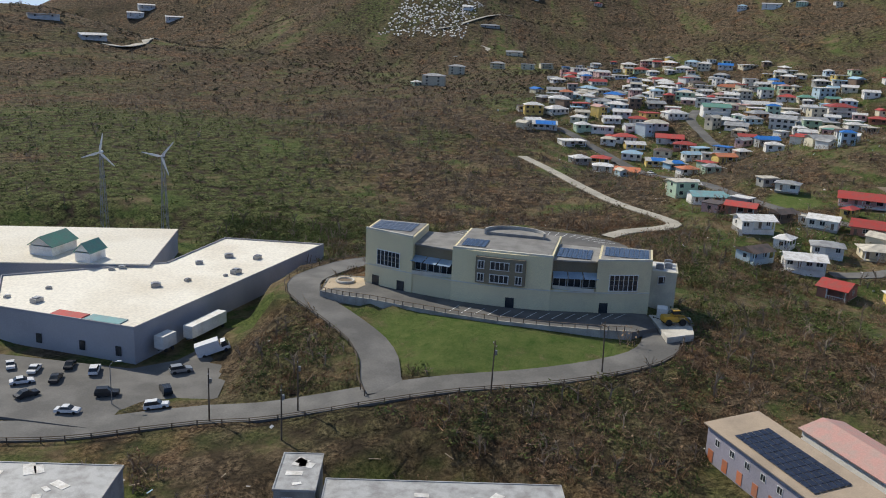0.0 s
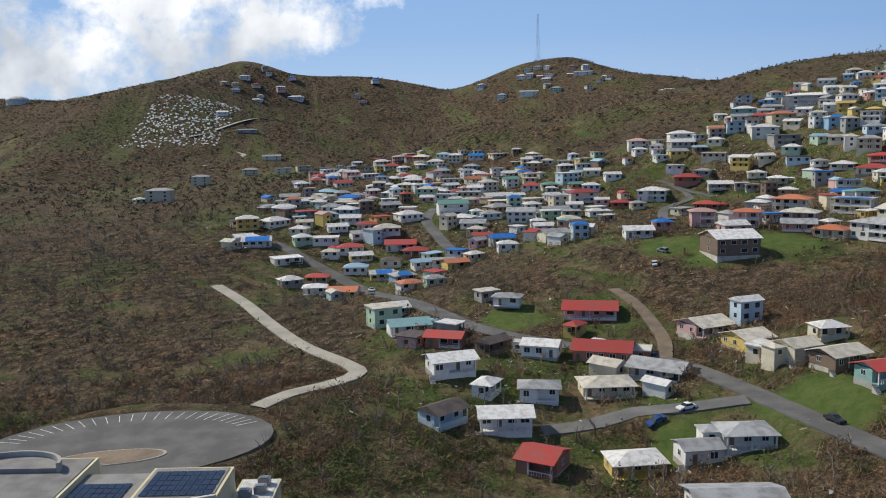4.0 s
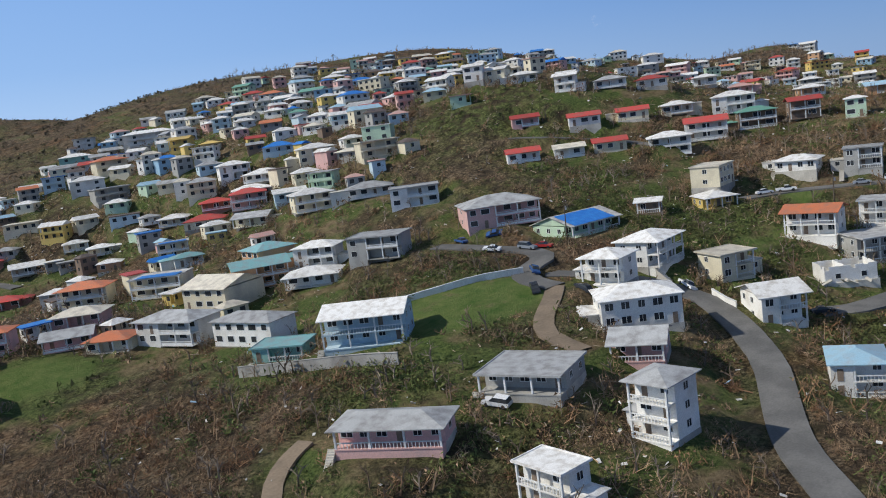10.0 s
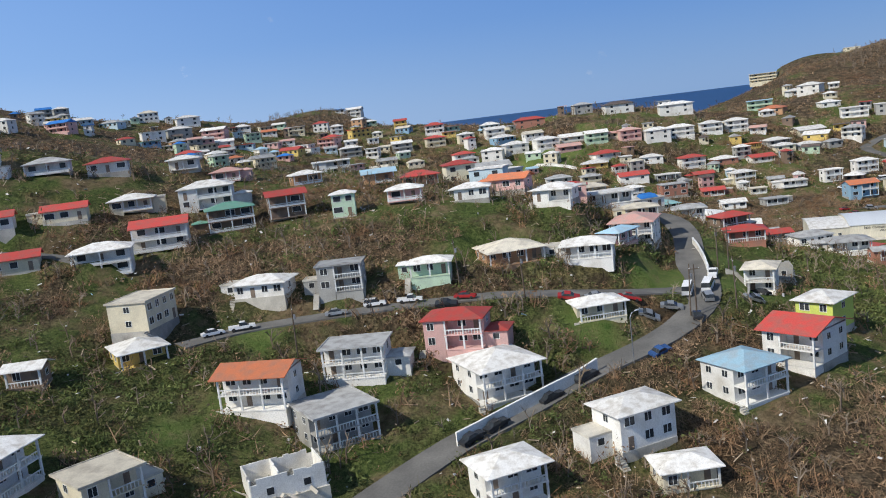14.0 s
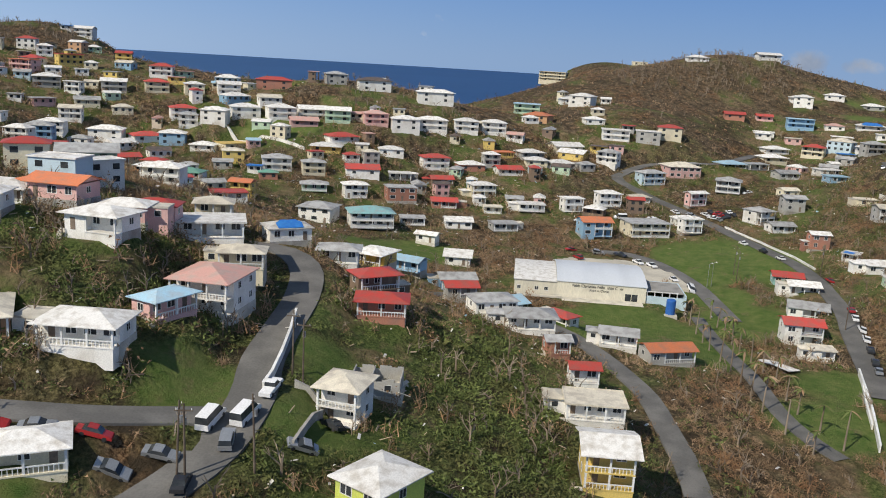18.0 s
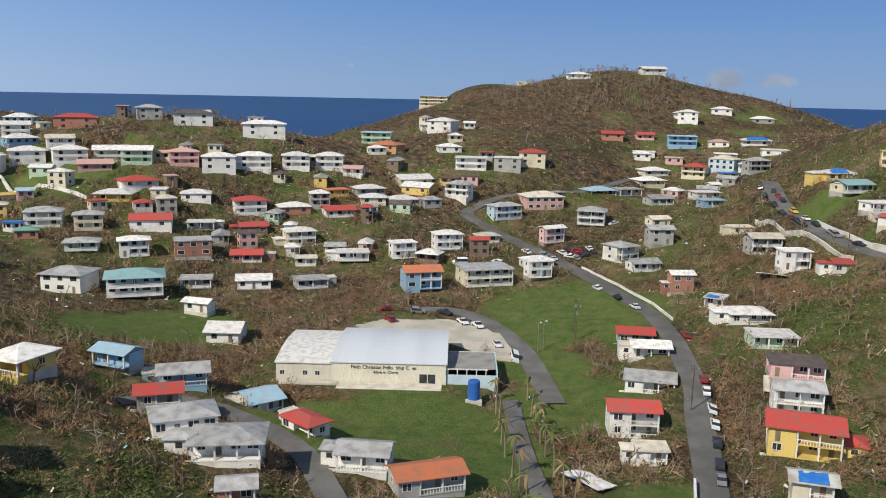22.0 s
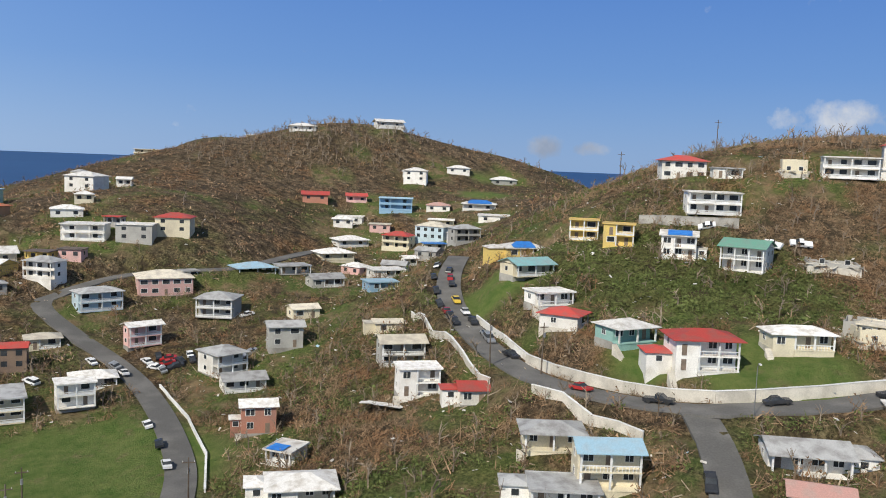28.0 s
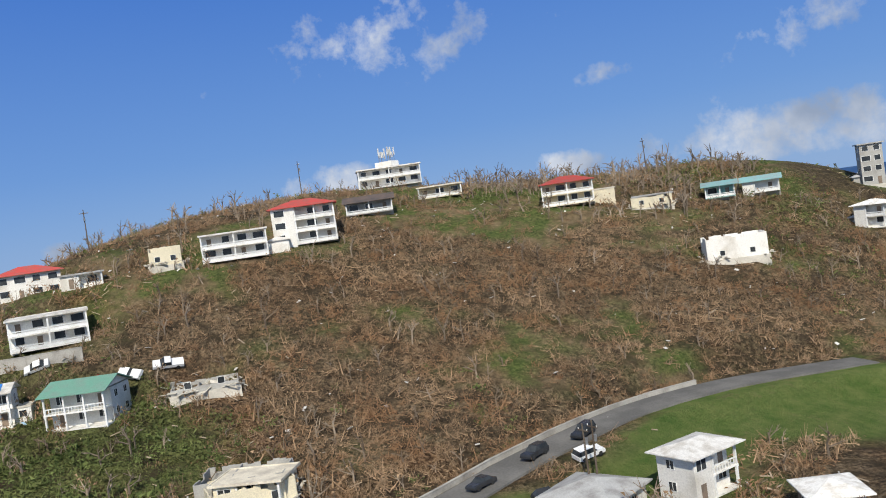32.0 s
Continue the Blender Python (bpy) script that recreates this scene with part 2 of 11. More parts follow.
def boxes(name, spans, mats, slots=None):
    """One mesh of boxes (x0, y0, z0, x1, y1, z1)."""
    v, f, s = [], [], []
    for i, (a, b, c, d, e, g) in enumerate(spans):
        o = len(v)
        v += [(a, b, c), (d, b, c), (d, e, c), (a, e, c), (a, b, g), (d, b, g), (d, e, g), (a, e, g)]
        f += [tuple(q + o for q in p) for p in BOXF]
        s += [slots[i] if slots else 0] * 6
    return mesh_of(name, v, f, mats, s)


def tube(name, path, radii, mats, n=8):
    """A round bar along a path of points, with a radius at each."""
    v, f = [], []
    for i, (p, r) in enumerate(zip(path, radii)):
        p = Vector(p)
        a = Vector(path[max(i - 1, 0)])
        b = Vector(path[min(i + 1, len(path) - 1)])
        q = (b - a).to_track_quat("Z", "Y")
        for k in range(n):
            w = 2 * math.pi * k / n
            v.append(p + q @ Vector((r * math.cos(w), r * math.sin(w), 0)))
    for i in range(len(path) - 1):
        for k in range(n):
            f.append((i * n + k, i * n + (k + 1) % n, i * n + n + (k + 1) % n, i * n + n + k))
    f += [tuple(range(n - 1, -1, -1)), tuple(range(len(v) - n, len(v)))]
    return mesh_of(name, v, f, mats)


def part(name, me, parent, label="", at=(0, 0, 0), turn=0.0, scale=None):
    """A mesh object under a thing or a part."""
    ob = new(name, me)
    ob.parent = parent
    ob.location = at
    ob.rotation_euler = (0, 0, radians(turn))
    if scale:
        ob.scale = scale
    return tagged(ob, label)


def thing(name, x, y, z, yaw=0.0, label="", category="", group="", kind=""):
    ob = new(name)
    ob.empty_display_size = 0.2
    ob.location, ob.rotation_euler = (x, y, z), (0, 0, radians(yaw))
    return tagged(ob, label, category, group, kind)


# ---- the lie of the land: rounded hills over sea level ----
HILLS, LAWNS, ROADS, PADS = [], [], [], []


def hill(x, y, r, h):
    HILLS.append((x, y, r * 0.6, h))


def lawn(x, y, r):
    LAWNS.append((x, y, r))


GREENS = []


def verdant(x, y, r, g):
    """A place that is greener, or barer, than the slopes round it."""
    GREENS.append((x, y, r, g))


def pad(x, y, r, z, soft=0.5):
    """A levelled plot."""
    PADS.append((x, y, r, z, soft))


hill(640, 160, 420, 80.9); hill(-20, 600, 420, 61.9); hill(640, 1040, 420, 192.3); hill(1080, -500, 420, -100.1)
hill(-20, 1480, 420, 243.1); hill(1080, 600, 420, 169.4); hill(-20, -60, 420, 94.6); hill(420, 600, 420, 152.0)
hill(420, -500, 420, 114.5); hill(1300, -60, 420, 260.0); hill(530, 1450, 240, 228.6); hill(-460, 820, 420, 121.8)
hill(-460, 1700, 420, 191.9); hill(790, -240, 240, 154.4); hill(1310, 280, 240, -14.0); hill(1440, 20, 240, -206.6)
hill(270, 670, 240, -36.5); hill(-250, 410, 240, 44.0); hill(1180, 670, 240, -169.0); hill(140, 1710, 240, 92.6)
hill(140, 930, 240, 30.9); hill(270, 150, 240, 26.2); hill(-120, 1060, 240, 18.0); hill(1180, 280, 240, -55.6)
hill(790, 1450, 240, -106.2); hill(920, 150, 240, 35.0); hill(500, 200, 80, 9.4); hill(850, -50, 80, -16.4)
hill(600, -50, 80, 15.6); hill(450, 350, 80, 22.1); hill(1050, -150, 80, 23.5); hill(950, 200, 80, -12.5)
hill(300, 450, 80, -20.7); hill(140, -110, 240, -26.8); hill(700, 300, 80, -20.2); hill(650, 150, 80, -10.3)
hill(700, 0, 80, -6.0); hill(550, 1150, 80, 14.6); hill(700, 620, 140, 26.9); hill(900, 450, 80, 18.4)
hill(1050, -50, 80, 24.5); hill(100, 1400, 80, -10.6); hill(650, -350, 80, 22.1); hill(550, -150, 80, 27.4)
hill(350, 1550, 80, 13.0); hill(-700, 1600, 80, 3.1); hill(1100, 150, 80, -26.1); hill(1250, -100, 80, -8.7)
hill(1250, 450, 80, 11.4); hill(800, 250, 80, 6.6); hill(800, 500, 80, 16.5); hill(460, 940, 140, -23.1)
hill(100, 450, 80, -18.7); hill(450, 150, 80, 16.0); hill(850, -200, 80, -22.6); hill(850, 350, 80, 15.7)
hill(-260, 140, 140, 34.8); hill(-250, 1200, 80, 20.0); hill(380, 1180, 140, 16.6); hill(0, 250, 80, -0.7)
hill(250, 850, 80, 26.4); hill(500, 250, 80, 13.1); hill(700, -100, 80, 7.6); hill(1150, -250, 80, -20.4)
hill(0, 1650, 80, 19.0); hill(1440, 410, 240, -26.4); hill(1250, 150, 80, -36.4); hill(1200, 100, 80, 18.4)
hill(200, 500, 80, -6.1); hill(350, 900, 80, -22.6); hill(500, 0, 80, 10.7); hill(1000, 450, 80, 9.9)
hill(800, -50, 80, -10.1); hill(-260, 1660, 140, -22.2); hill(-150, 300, 80, 8.4); hill(1000, -200, 80, 22.0)
hill(950, 350, 80, -17.7); hill(-300, 1350, 80, -16.5); hill(1350, 150, 80, 15.2); hill(1300, 1040, 420, -21.2)
hill(550, 1250, 80, 11.9); hill(-200, 850, 80, 13.5); hill(1150, 450, 80, -18.3); hill(900, 600, 80, -20.9)
hill(850, 50, 80, 11.1); hill(0, 200, 80, 13.8); hill(350, 200, 80, -7.5); hill(200, 300, 80, -4.7)
hill(1000, 50, 80, 9.4); hill(920, 930, 240, -23.6); hill(600, 950, 80, -12.7); hill(-400, 400, 80, 10.2)
hill(-200, 1100, 80, 21.2); hill(850, 200, 80, 13.6); hill(300, 1580, 140, 28.5); hill(1250, 500, 80, 20.3)
hill(650, -300, 80, 14.3); hill(60, 1420, 140, -48.5); hill(450, 1050, 80, -12.6); hill(1260, -100, 140, -41.0)
hill(350, 800, 80, 15.5); hill(700, -420, 140, 18.5); hill(450, -50, 80, 10.8); hill(950, 450, 80, 16.7)
hill(-180, 540, 140, -11.5); hill(1300, 400, 80, 15.7); hill(1350, 200, 80, 18.4); hill(300, 350, 80, -4.3)
hill(900, 150, 80, -9.8); hill(-640, 1580, 240, 51.4); hill(300, 900, 80, -20.3); hill(1000, 1400, 80, 8.0)
hill(1200, 50, 80, 17.3); hill(50, 100, 80, -3.2); hill(400, 600, 80, -8.9); hill(200, 600, 80, -7.9)
hill(1150, 300, 80, 10.3); hill(150, 950, 80, -9.0); hill(250, 500, 80, -13.5); hill(700, 100, 80, -3.3)
hill(700, 200, 80, -4.4); hill(450, 50, 80, -5.7)
hill(150, 319, 55, -2.7); hill(177, 254, 55, 2.3); hill(182, 245, 55, -1.6); hill(191, 230, 55, -3.5); hill(181, 230, 55, 2.9)
hill(128, 336, 55, 2.1); hill(270, 274, 55, 0.2); hill(271, 315, 55, -3.4); hill(264, 337, 55, -0.2); hill(242, 238, 55, 3.9)
hill(245, 212, 55, -5.3); hill(266, 230, 55, 3.3); hill(304, 233, 55, -0.8); hill(286, 350, 55, -1.0); hill(313, 341, 55, -7.7)
hill(313, 315, 55, 2.3); hill(317, 247, 55, 2.1); hill(307, 195, 55, -4.6); hill(377, 163, 55, 0.3); hill(402, 197, 55, -0.7)
hill(391, 214, 55, -1.5); hill(392, 259, 55, 0.9); hill(394, 146, 55, -3.2); hill(406, 136, 55, 2.1); hill(423, 130, 55, 1.7)
hill(445, 269, 55, -7.9); hill(459, 224, 55, 4.2); hill(479, 213, 55, -9.5); hill(466, 187, 55, 12.5); hill(448, 140, 55, -5.8)
hill(468, 169, 55, -10.2); hill(454, 171, 55, -1.5); hill(532, 77, 55, 1.7); hill(577, 117, 55, -5.3); hill(622, 136, 55, -1.3)
hill(642, 150, 55, 3.2); hill(568, 35, 55, -2.7); hill(611, 22, 55, -1.4); hill(581, -4, 55, 2.3); hill(656, 195, 55, -5.1)
hill(691, 63, 55, -2.0); hill(681, 85, 55, 2.4); hill(720, 77, 55, 2.6); hill(711, 94, 55, -1.5); hill(706, 112, 55, 0.3)
hill(747, 160, 55, -8.2); hill(699, 169, 55, -0.2); hill(715, 190, 55, 1.6); hill(667, 1, 55, -0.2); hill(714, 11, 55, -3.3)
hill(722, -5, 55, 1.1); hill(758, 16, 55, -1.9); hill(736, 35, 55, 0.6); hill(763, 53, 55, -4.4); hill(695, 44, 55, 3.7)
hill(692, 63, 55, -5.5); hill(660, -33, 55, -1.5); hill(619, -49, 55, -2.8); hill(632, -82, 55, -1.4); hill(633, -102, 55, 2.4)
hill(648, -74, 55, 3.5); hill(680, -67, 55, 1.4); hill(702, -67, 55, 0.4); hill(678, -116, 55, -11.0); hill(600, -152, 55, -5.8)
hill(633, -122, 55, 1.8); hill(104, 249, 55, 1.2); hill(106, 231, 55, -1.4); hill(124, 227, 55, -5.7); hill(98, 279, 55, 5.2)
hill(141, 287, 55, -2.1); hill(133, 264, 55, -3.0); hill(94, 326, 55, -1.5); hill(336, 335, 55, 5.7); hill(399, 335, 55, -1.0)
hill(455, 230, 55, 1.0); hill(445, 258, 55, 4.9); hill(571, 305, 55, 3.8); hill(763, 185, 55, 5.5); hill(808, 75, 55, -2.4)
hill(696, -95, 55, -4.2); hill(686, -97, 55, 0.6); hill(893, -64, 55, 2.8); hill(699, -109, 55, 9.0); hill(708, -141, 55, 3.6)
hill(711, -220, 55, -0.6)
hill(-560, 1600, 150, -71.0); hill(-480, 1640, 150, -71.4); hill(-400, 1600, 150, -20.1); hill(-320, 1560, 150, -1.7); hill(-240, 1520, 150, -18.5)
hill(-120, 1520, 150, -23.4); hill(-40, 1600, 150, -42.6); hill(0, 1600, 150, 2.3); hill(40, 1600, 150, 11.1); hill(120, 1600, 150, -39.5)
hill(200, 1600, 150, 8.5); hill(240, 1560, 150, 24.8); hill(320, 1520, 150, -15.0); hill(360, 1480, 150, 3.8); hill(400, 1440, 150, 5.1)
hill(440, 1440, 150, -27.4); hill(480, 1400, 150, 27.0); hill(520, 1400, 150, -8.6); hill(560, 1280, 150, 8.7); hill(560, 1120, 150, 4.0)
hill(-720, 1560, 150, -78.9); hill(-640, 1600, 150, -5.3); hill(-600, 1600, 150, 60.8); hill(-520, 1600, 150, 8.2); hill(-440, 1600, 150, 24.9)
hill(-440, 840, 150, 28.0); hill(-760, 1520, 150, 118.4); hill(-400, 1640, 150, -3.0); hill(-320, 1600, 150, 1.6); hill(-240, 1560, 150, -5.4)
hill(-160, 1560, 150, -15.4); hill(-80, 1560, 150, 26.6); hill(0, 1640, 150, 10.8); hill(200, 1560, 150, 10.0); hill(360, 1520, 150, 9.0)
hill(520, 1360, 150, -14.1); hill(560, 1240, 150, 3.7); hill(600, 1040, 150, -5.0); hill(-520, 1640, 150, 41.0); hill(-440, 1640, 150, 20.5)
hill(-440, 800, 150, 8.2); hill(-120, 1440, 150, -3.5); hill(40, 1640, 150, 18.2); hill(-640, 1560, 150, 22.7); hill(-240, 1600, 150, 1.7)
lawn(0, 172, 13); lawn(11, 169, 11); lawn(22, 169, 9); lawn(33, 171, 7); lawn(-9, 178, 8)
lawn(562, 78, 22); lawn(550, 69, 18); lawn(657, 35, 30); lawn(639, 49, 20); lawn(627, 150, 18)
lawn(616, 159, 14); lawn(611, 166, 12); lawn(565, 102, 14); lawn(572, 83, 16); lawn(529, 36, 12)
lawn(756, 239, 20); lawn(656, 33, 25); lawn(663, 45, 20); lawn(637, 25, 14); lawn(639, 48, 10)
lawn(704, -60, 12); lawn(980, -124, 14); lawn(293, 266, 16); lawn(299, 263, 12); lawn(285, 266, 12)
lawn(232, 346, 12); lawn(204, 344, 10); lawn(225, 347, 10); lawn(202, 476, 16); lawn(127, 325, 10)
lawn(198, 363, 12); lawn(167, 230, 14); lawn(138, 231, 10); lawn(704, -60, 9); lawn(627, -95, 16)
lawn(639, -76, 10); lawn(928, -107, 14); lawn(604, -185, 10); lawn(601, -173, 10); lawn(600, -191, 12)
lawn(594, -201, 14); lawn(592, -212, 14); lawn(599, -163, 9); lawn(604, -142, 8); lawn(582, 45, 18)
lawn(608, 50, 14); lawn(506, 46, 14); lawn(441, 161, 9); lawn(395, 236, 6); lawn(410, 173, 6)
lawn(362, 235, 5); lawn(373, 232, 5); lawn(707, -59, 7); lawn(638, -82, 6); lawn(625, -103, 5)
lawn(554, 93, 14); lawn(551, 85, 12); lawn(569, 76, 12); lawn(568, 99, 8); lawn(629, 158, 10)
lawn(620, 171, 8); lawn(462, 145, 6); lawn(455, 145, 5); lawn(438, 144, 7)
verdant(457, 123, 22, 0.50); verdant(473, 133, 14, 0.40); verdant(498, 121, 12, 0.30); verdant(437, 126, 14, 0.50)
verdant(461, 181, 18, 0.40); verdant(436, 167, 10, 0.30); verdant(479, 111, 12, 0.30); verdant(427, 148, 8, 0.50)
verdant(-70, 1240, 70, 0.35); verdant(-101, 297, 40, 0.50); verdant(-128, 290, 40, 0.50); verdant(-52, 304, 35, 0.40); verdant(-199, 415, 60, 0.50)
verdant(-155, 414, 40, 0.20); verdant(-81, 367, 40, 0.15); verdant(70, 163, 16, 0.25); verdant(362, 265, 14, 0.40)
verdant(367, 234, 14, 0.40); verdant(367, 223, 12, 0.30); verdant(380, 196, 14, 0.35); verdant(340, 222, 12, 0.30)
verdant(405, 180, 12, 0.30); verdant(439, 256, 14, 0.30); verdant(448, 203, 16, 0.30); verdant(430, 331, 20, 0.40)
verdant(417, 360, 20, 0.40); verdant(333, 186, 14, 0.30); verdant(419, 351, 30, 0.35); verdant(293, 342, 16, 0.30)
verdant(307, 298, 14, 0.30); verdant(332, 519, 18, 0.20); verdant(390, 307, 16, 0.20); verdant(266, 254, 10, 0.30)
verdant(229, 346, 14, 0.50); verdant(236, 344, 16, 0.40); verdant(176, 328, 14, 0.10); verdant(35, 553, 30, 0.40)
verdant(88, 547, 40, 0.15); verdant(177, 295, 12, 0.30); verdant(751, -78, 12, 0.40); verdant(683, -79, 12, 0.30)
verdant(745, 73, 40, 0.15); verdant(776, 108, 40, 0.15); verdant(611, -19, 14, 0.30); verdant(595, -20, 12, 0.30)
verdant(783, 148, 20, 0.30); verdant(691, -91, 14, 0.40); verdant(662, -111, 16, 0.30); verdant(789, -103, 20, 0.35)
verdant(905, -15, 14, 0.20); verdant(631, -106, 12, 0.30); verdant(709, -8, 16, 0.25); verdant(648, -172, 30, -0.35)
verdant(676, -154, 25, -0.35); verdant(640, -213, 25, -0.35); verdant(683, -188, 25, -0.30); verdant(701, -142, 20, -0.30)
verdant(616, -214, 20, -0.20); verdant(705, -235, 10, 0.40); verdant(615, -233, 14, 0.20); verdant(623, -167, 14, -0.10)
verdant(989, -40, 60, -0.35); verdant(1021, -87, 50, -0.35); verdant(987, 15, 50, -0.30); verdant(663, -126, 20, -0.30)
verdant(627, -32, 14, 0.10); verdant(410, 378, 25, 0.20); verdant(685, -91, 14, 0.50); verdant(663, -105, 12, 0.50)
verdant(659, -125, 14, 0.40); verdant(664, -89, 10, 0.40); verdant(695, -113, 6, 0.30); verdant(756, -38, 10, 0.30)
verdant(667, -23, 8, 0.30); verdant(844, -76, 8, 0.30); verdant(666, -103, 10, 0.50); verdant(659, -122, 8, 0.50)
verdant(676, -120, 6, 0.50); verdant(696, -234, 8, 0.50); verdant(650, -200, 8, 0.30); verdant(624, -159, 8, 0.40)
verdant(649, -165, 10, 0.30); verdant(629, -258, 8, 0.40); verdant(618, -262, 8, 0.40); verdant(658, -149, 8, 0.25)
verdant(618, -190, 8, 0.30); verdant(395, 237, 8, 0.40); verdant(363, 242, 14, 0.30); verdant(370, 278, 14, 0.30)
verdant(412, 173, 8, 0.30)


def rise(x, y):
    """Height of the natural slope, for arrays."""
    z = np.zeros(np.shape(x))
    for a, b, r, h in HILLS:
        z = z + h * np.exp(-((x - a) ** 2 + (y - b) ** 2) / (2 * r * r))
    return z


def levelled(x, y):
    z = rise(x, y)
    for a, b, r, h, soft in PADS:
        d = np.sqrt((x - a) ** 2 + (y - b) ** 2)
        w = np.clip((r * (1 + soft) - d) / (r * soft), 0, 1)
        w = w * w * (3 - 2 * w)
        z = z * (1 - w) + h * w
    return z


def height(x, y):
    return float(levelled(np.array([float(x)]), np.array([float(y)]))[0])


def road(name, width, surface, pts):
    """A way through points of the plan, rounded off into short steps."""
    p = [Vector(q) for q in pts]
    p = [p[0] * 2 - p[1], *p, p[-1] * 2 - p[-2]]
    line = []
    for i in range(1, len(p) - 2):
        a, b, c, d = p[i - 1:i + 3]
        n = max(2, int((c - b).length / 4))
        for k in range(n):
            t = k / n
            line.append(0.5 * (2 * b + (c - a) * t + (2 * a - 5 * b + 4 * c - d) * t * t + (3 * b - a - 3 * c + d) * t ** 3))
    line.append(p[-2])
    ROADS.append((name, width, surface, np.array([(q.x, q.y) for q in line])))


pad(-100, 225, 55, 96.6, 0.35)
pad(-75, 158, 30, 95.0, 0.4)
pad(12, 203, 33, 106.9, 0.25)
pad(38, 181, 9, 106.5, 0.9)
pad(-29, 198, 9, 106.9, 0.8)
pad(-32, 214, 9, 106.8, 0.8)
pad(24, 256, 24, 106.0, 0.5)
pad(606, 93, 28, 114.3, 0.4)
pad(636, 80, 18, 114.5, 0.5)
road("track", 5, "concrete", [(31.3, 437.3), (43.4, 403.5), (53.0, 364.9), (62.5, 331.3), (72.5, 305.6), (76.0, 294.1), (69.8, 287.2), (57.4, 282.1), (50.2, 275.1)])
road("town", 7, "asphalt", [(54.5, 510.1), (70.4, 483.3), (82.8, 461.4), (91.9, 432.7), (103.5, 361.4), (111.6, 327.7), (120.6, 311.5), (132.4, 299.8), (149.8, 282.6), (156.9, 269.7), (160.0, 249.6), (161.4, 231.0), (162.4, 215.6), (163.4, 202.9), (163.8, 194.9)])
road("town_hill", 4, "dirt", [(165.5, 338.6), (165.9, 328.0), (165.4, 315.4), (163.4, 300.9), (160.6, 290.0), (155.5, 279)])
road("town_low", 6, "asphalt", [(156.5, 240), (144.1, 243.8), (133.3, 247.5), (124.1, 246.2), (111.6, 247.6)])
road("upper", 6, "asphalt", [(263.3, 182.3), (278.1, 194.1), (300.7, 206.3), (309.8, 213.0), (317.8, 220.5), (325.1, 229.8), (326, 237), (325, 243.5), (322, 250), (318.5, 257), (315, 263)])
road("upper_loop", 6, "asphalt", [(306.1, 254.1), (307.4, 261.3), (312.4, 267.3), (320.1, 267.8), (324.7, 273.3), (322.6, 285.7), (320.2, 301.6)])
road("villa_drive", 4, "dirt", [(280.9, 230.7), (284.4, 240.5), (290.7, 246.0), (299.1, 250.1), (306.1, 254.1)])
road("knoll_drive", 3, "dirt", [(211.6, 221.4), (214.1, 227.8), (217.1, 233.7), (221.6, 241.8), (227.5, 249.2), (232.8, 252.6), (237.5, 254.0)])
road("villa_path", 3.4, "asphalt", [(207.0, 218.6), (212.4, 218.7), (219.2, 218.5), (225.7, 217.8), (232.7, 217.4), (238.4, 215.8)])
road("main", 7, "asphalt", [(337.2, 211.4), (341.5, 205.7), (351, 201.4), (362.5, 196.7), (373.9, 190.3), (385.2, 181), (391.5, 176), (398, 170), (404.8, 163.2), (414, 157.2), (426, 152.8), (441, 152.6), (454.1, 155), (468.9, 155.8), (484.4, 156.8), (499.2, 159.6), (507, 164), (510, 170.5), (506, 178)])
road("main_side", 6, "asphalt", [(351, 201.4), (345.7, 193.4), (345.3, 180.8), (346.0, 163.2), (346.5, 149.7), (345, 138)])
road("middle", 6, "asphalt", [(387.7, 249.5), (398.8, 240.8), (407.0, 224.4), (412.0, 211.4), (418.8, 193.4), (424.6, 174.4), (434.7, 156.0)])
road("east", 6, "asphalt", [(522.2, 30.4), (540.4, 25.7), (570.1, 20.0), (585.7, 16.5), (606.2, 14.7), (626.4, 13.5), (652.2, 14.7), (682.6, 21.8), (708.3, 31.3), (725.6, 41.8), (743.5, 56.3), (761.4, 69.0), (769.7, 66.1), (785.5, 51.4), (791.5, 38), (797, 12.2), (840.3, -16)])
road("church_drive", 6, "asphalt", [(658.7, 87.0), (661.0, 76.0), (652.5, 66.2), (637.5, 59.0), (619.1, 53.9), (601.2, 51.5), (583.7, 49.7)])
road("palm_drive", 4, "asphalt", [(586.5, 59.6), (553.2, 58.6), (531.2, 56.7), (510.3, 55.8), (497.2, 52.5), (490.3, 49.0)])
road("lower", 5, "asphalt", [(463, 82), (474.1, 82.1), (487.8, 83.6), (502.7, 85.6), (514.5, 89.4), (526.7, 93.8), (543, 100.8), (554.6, 110.6), (562, 123.3), (563.4, 134), (558, 141.4)])
road("curve", 7, "asphalt", [(769.8, -62.3), (733.0, -52.3), (706.8, -48.4), (683.5, -48.6), (663.5, -50.5), (644.6, -53.8), (632.5, -60.2), (623.8, -66.8), (616.7, -74.3), (613.2, -86.4), (611.3, -97.2), (614.5, -135.8), (616.1, -153.0), (615.8, -165.6), (614.8, -180.2), (610.7, -194.9), (605.0, -211.7), (598, -226)])
road("curve_side", 6, "asphalt", [(615.2, -73.6), (605.6, -71.7), (594.4, -68.1), (585.9, -64.6)])
road("gov_road", 8, "asphalt", [(-80, 139.5), (-70, 141), (-54.1, 144.9), (-43.5, 146.9), (-33.8, 146.8), (-24.5, 148), (-15.4, 149.8), (-6.3, 152.3), (3.1, 154.7), (12.8, 156.3), (22.6, 158.5), (32.6, 162.1), (41.3, 167.1), (45.8, 173.2), (47.2, 180), (44, 184)])
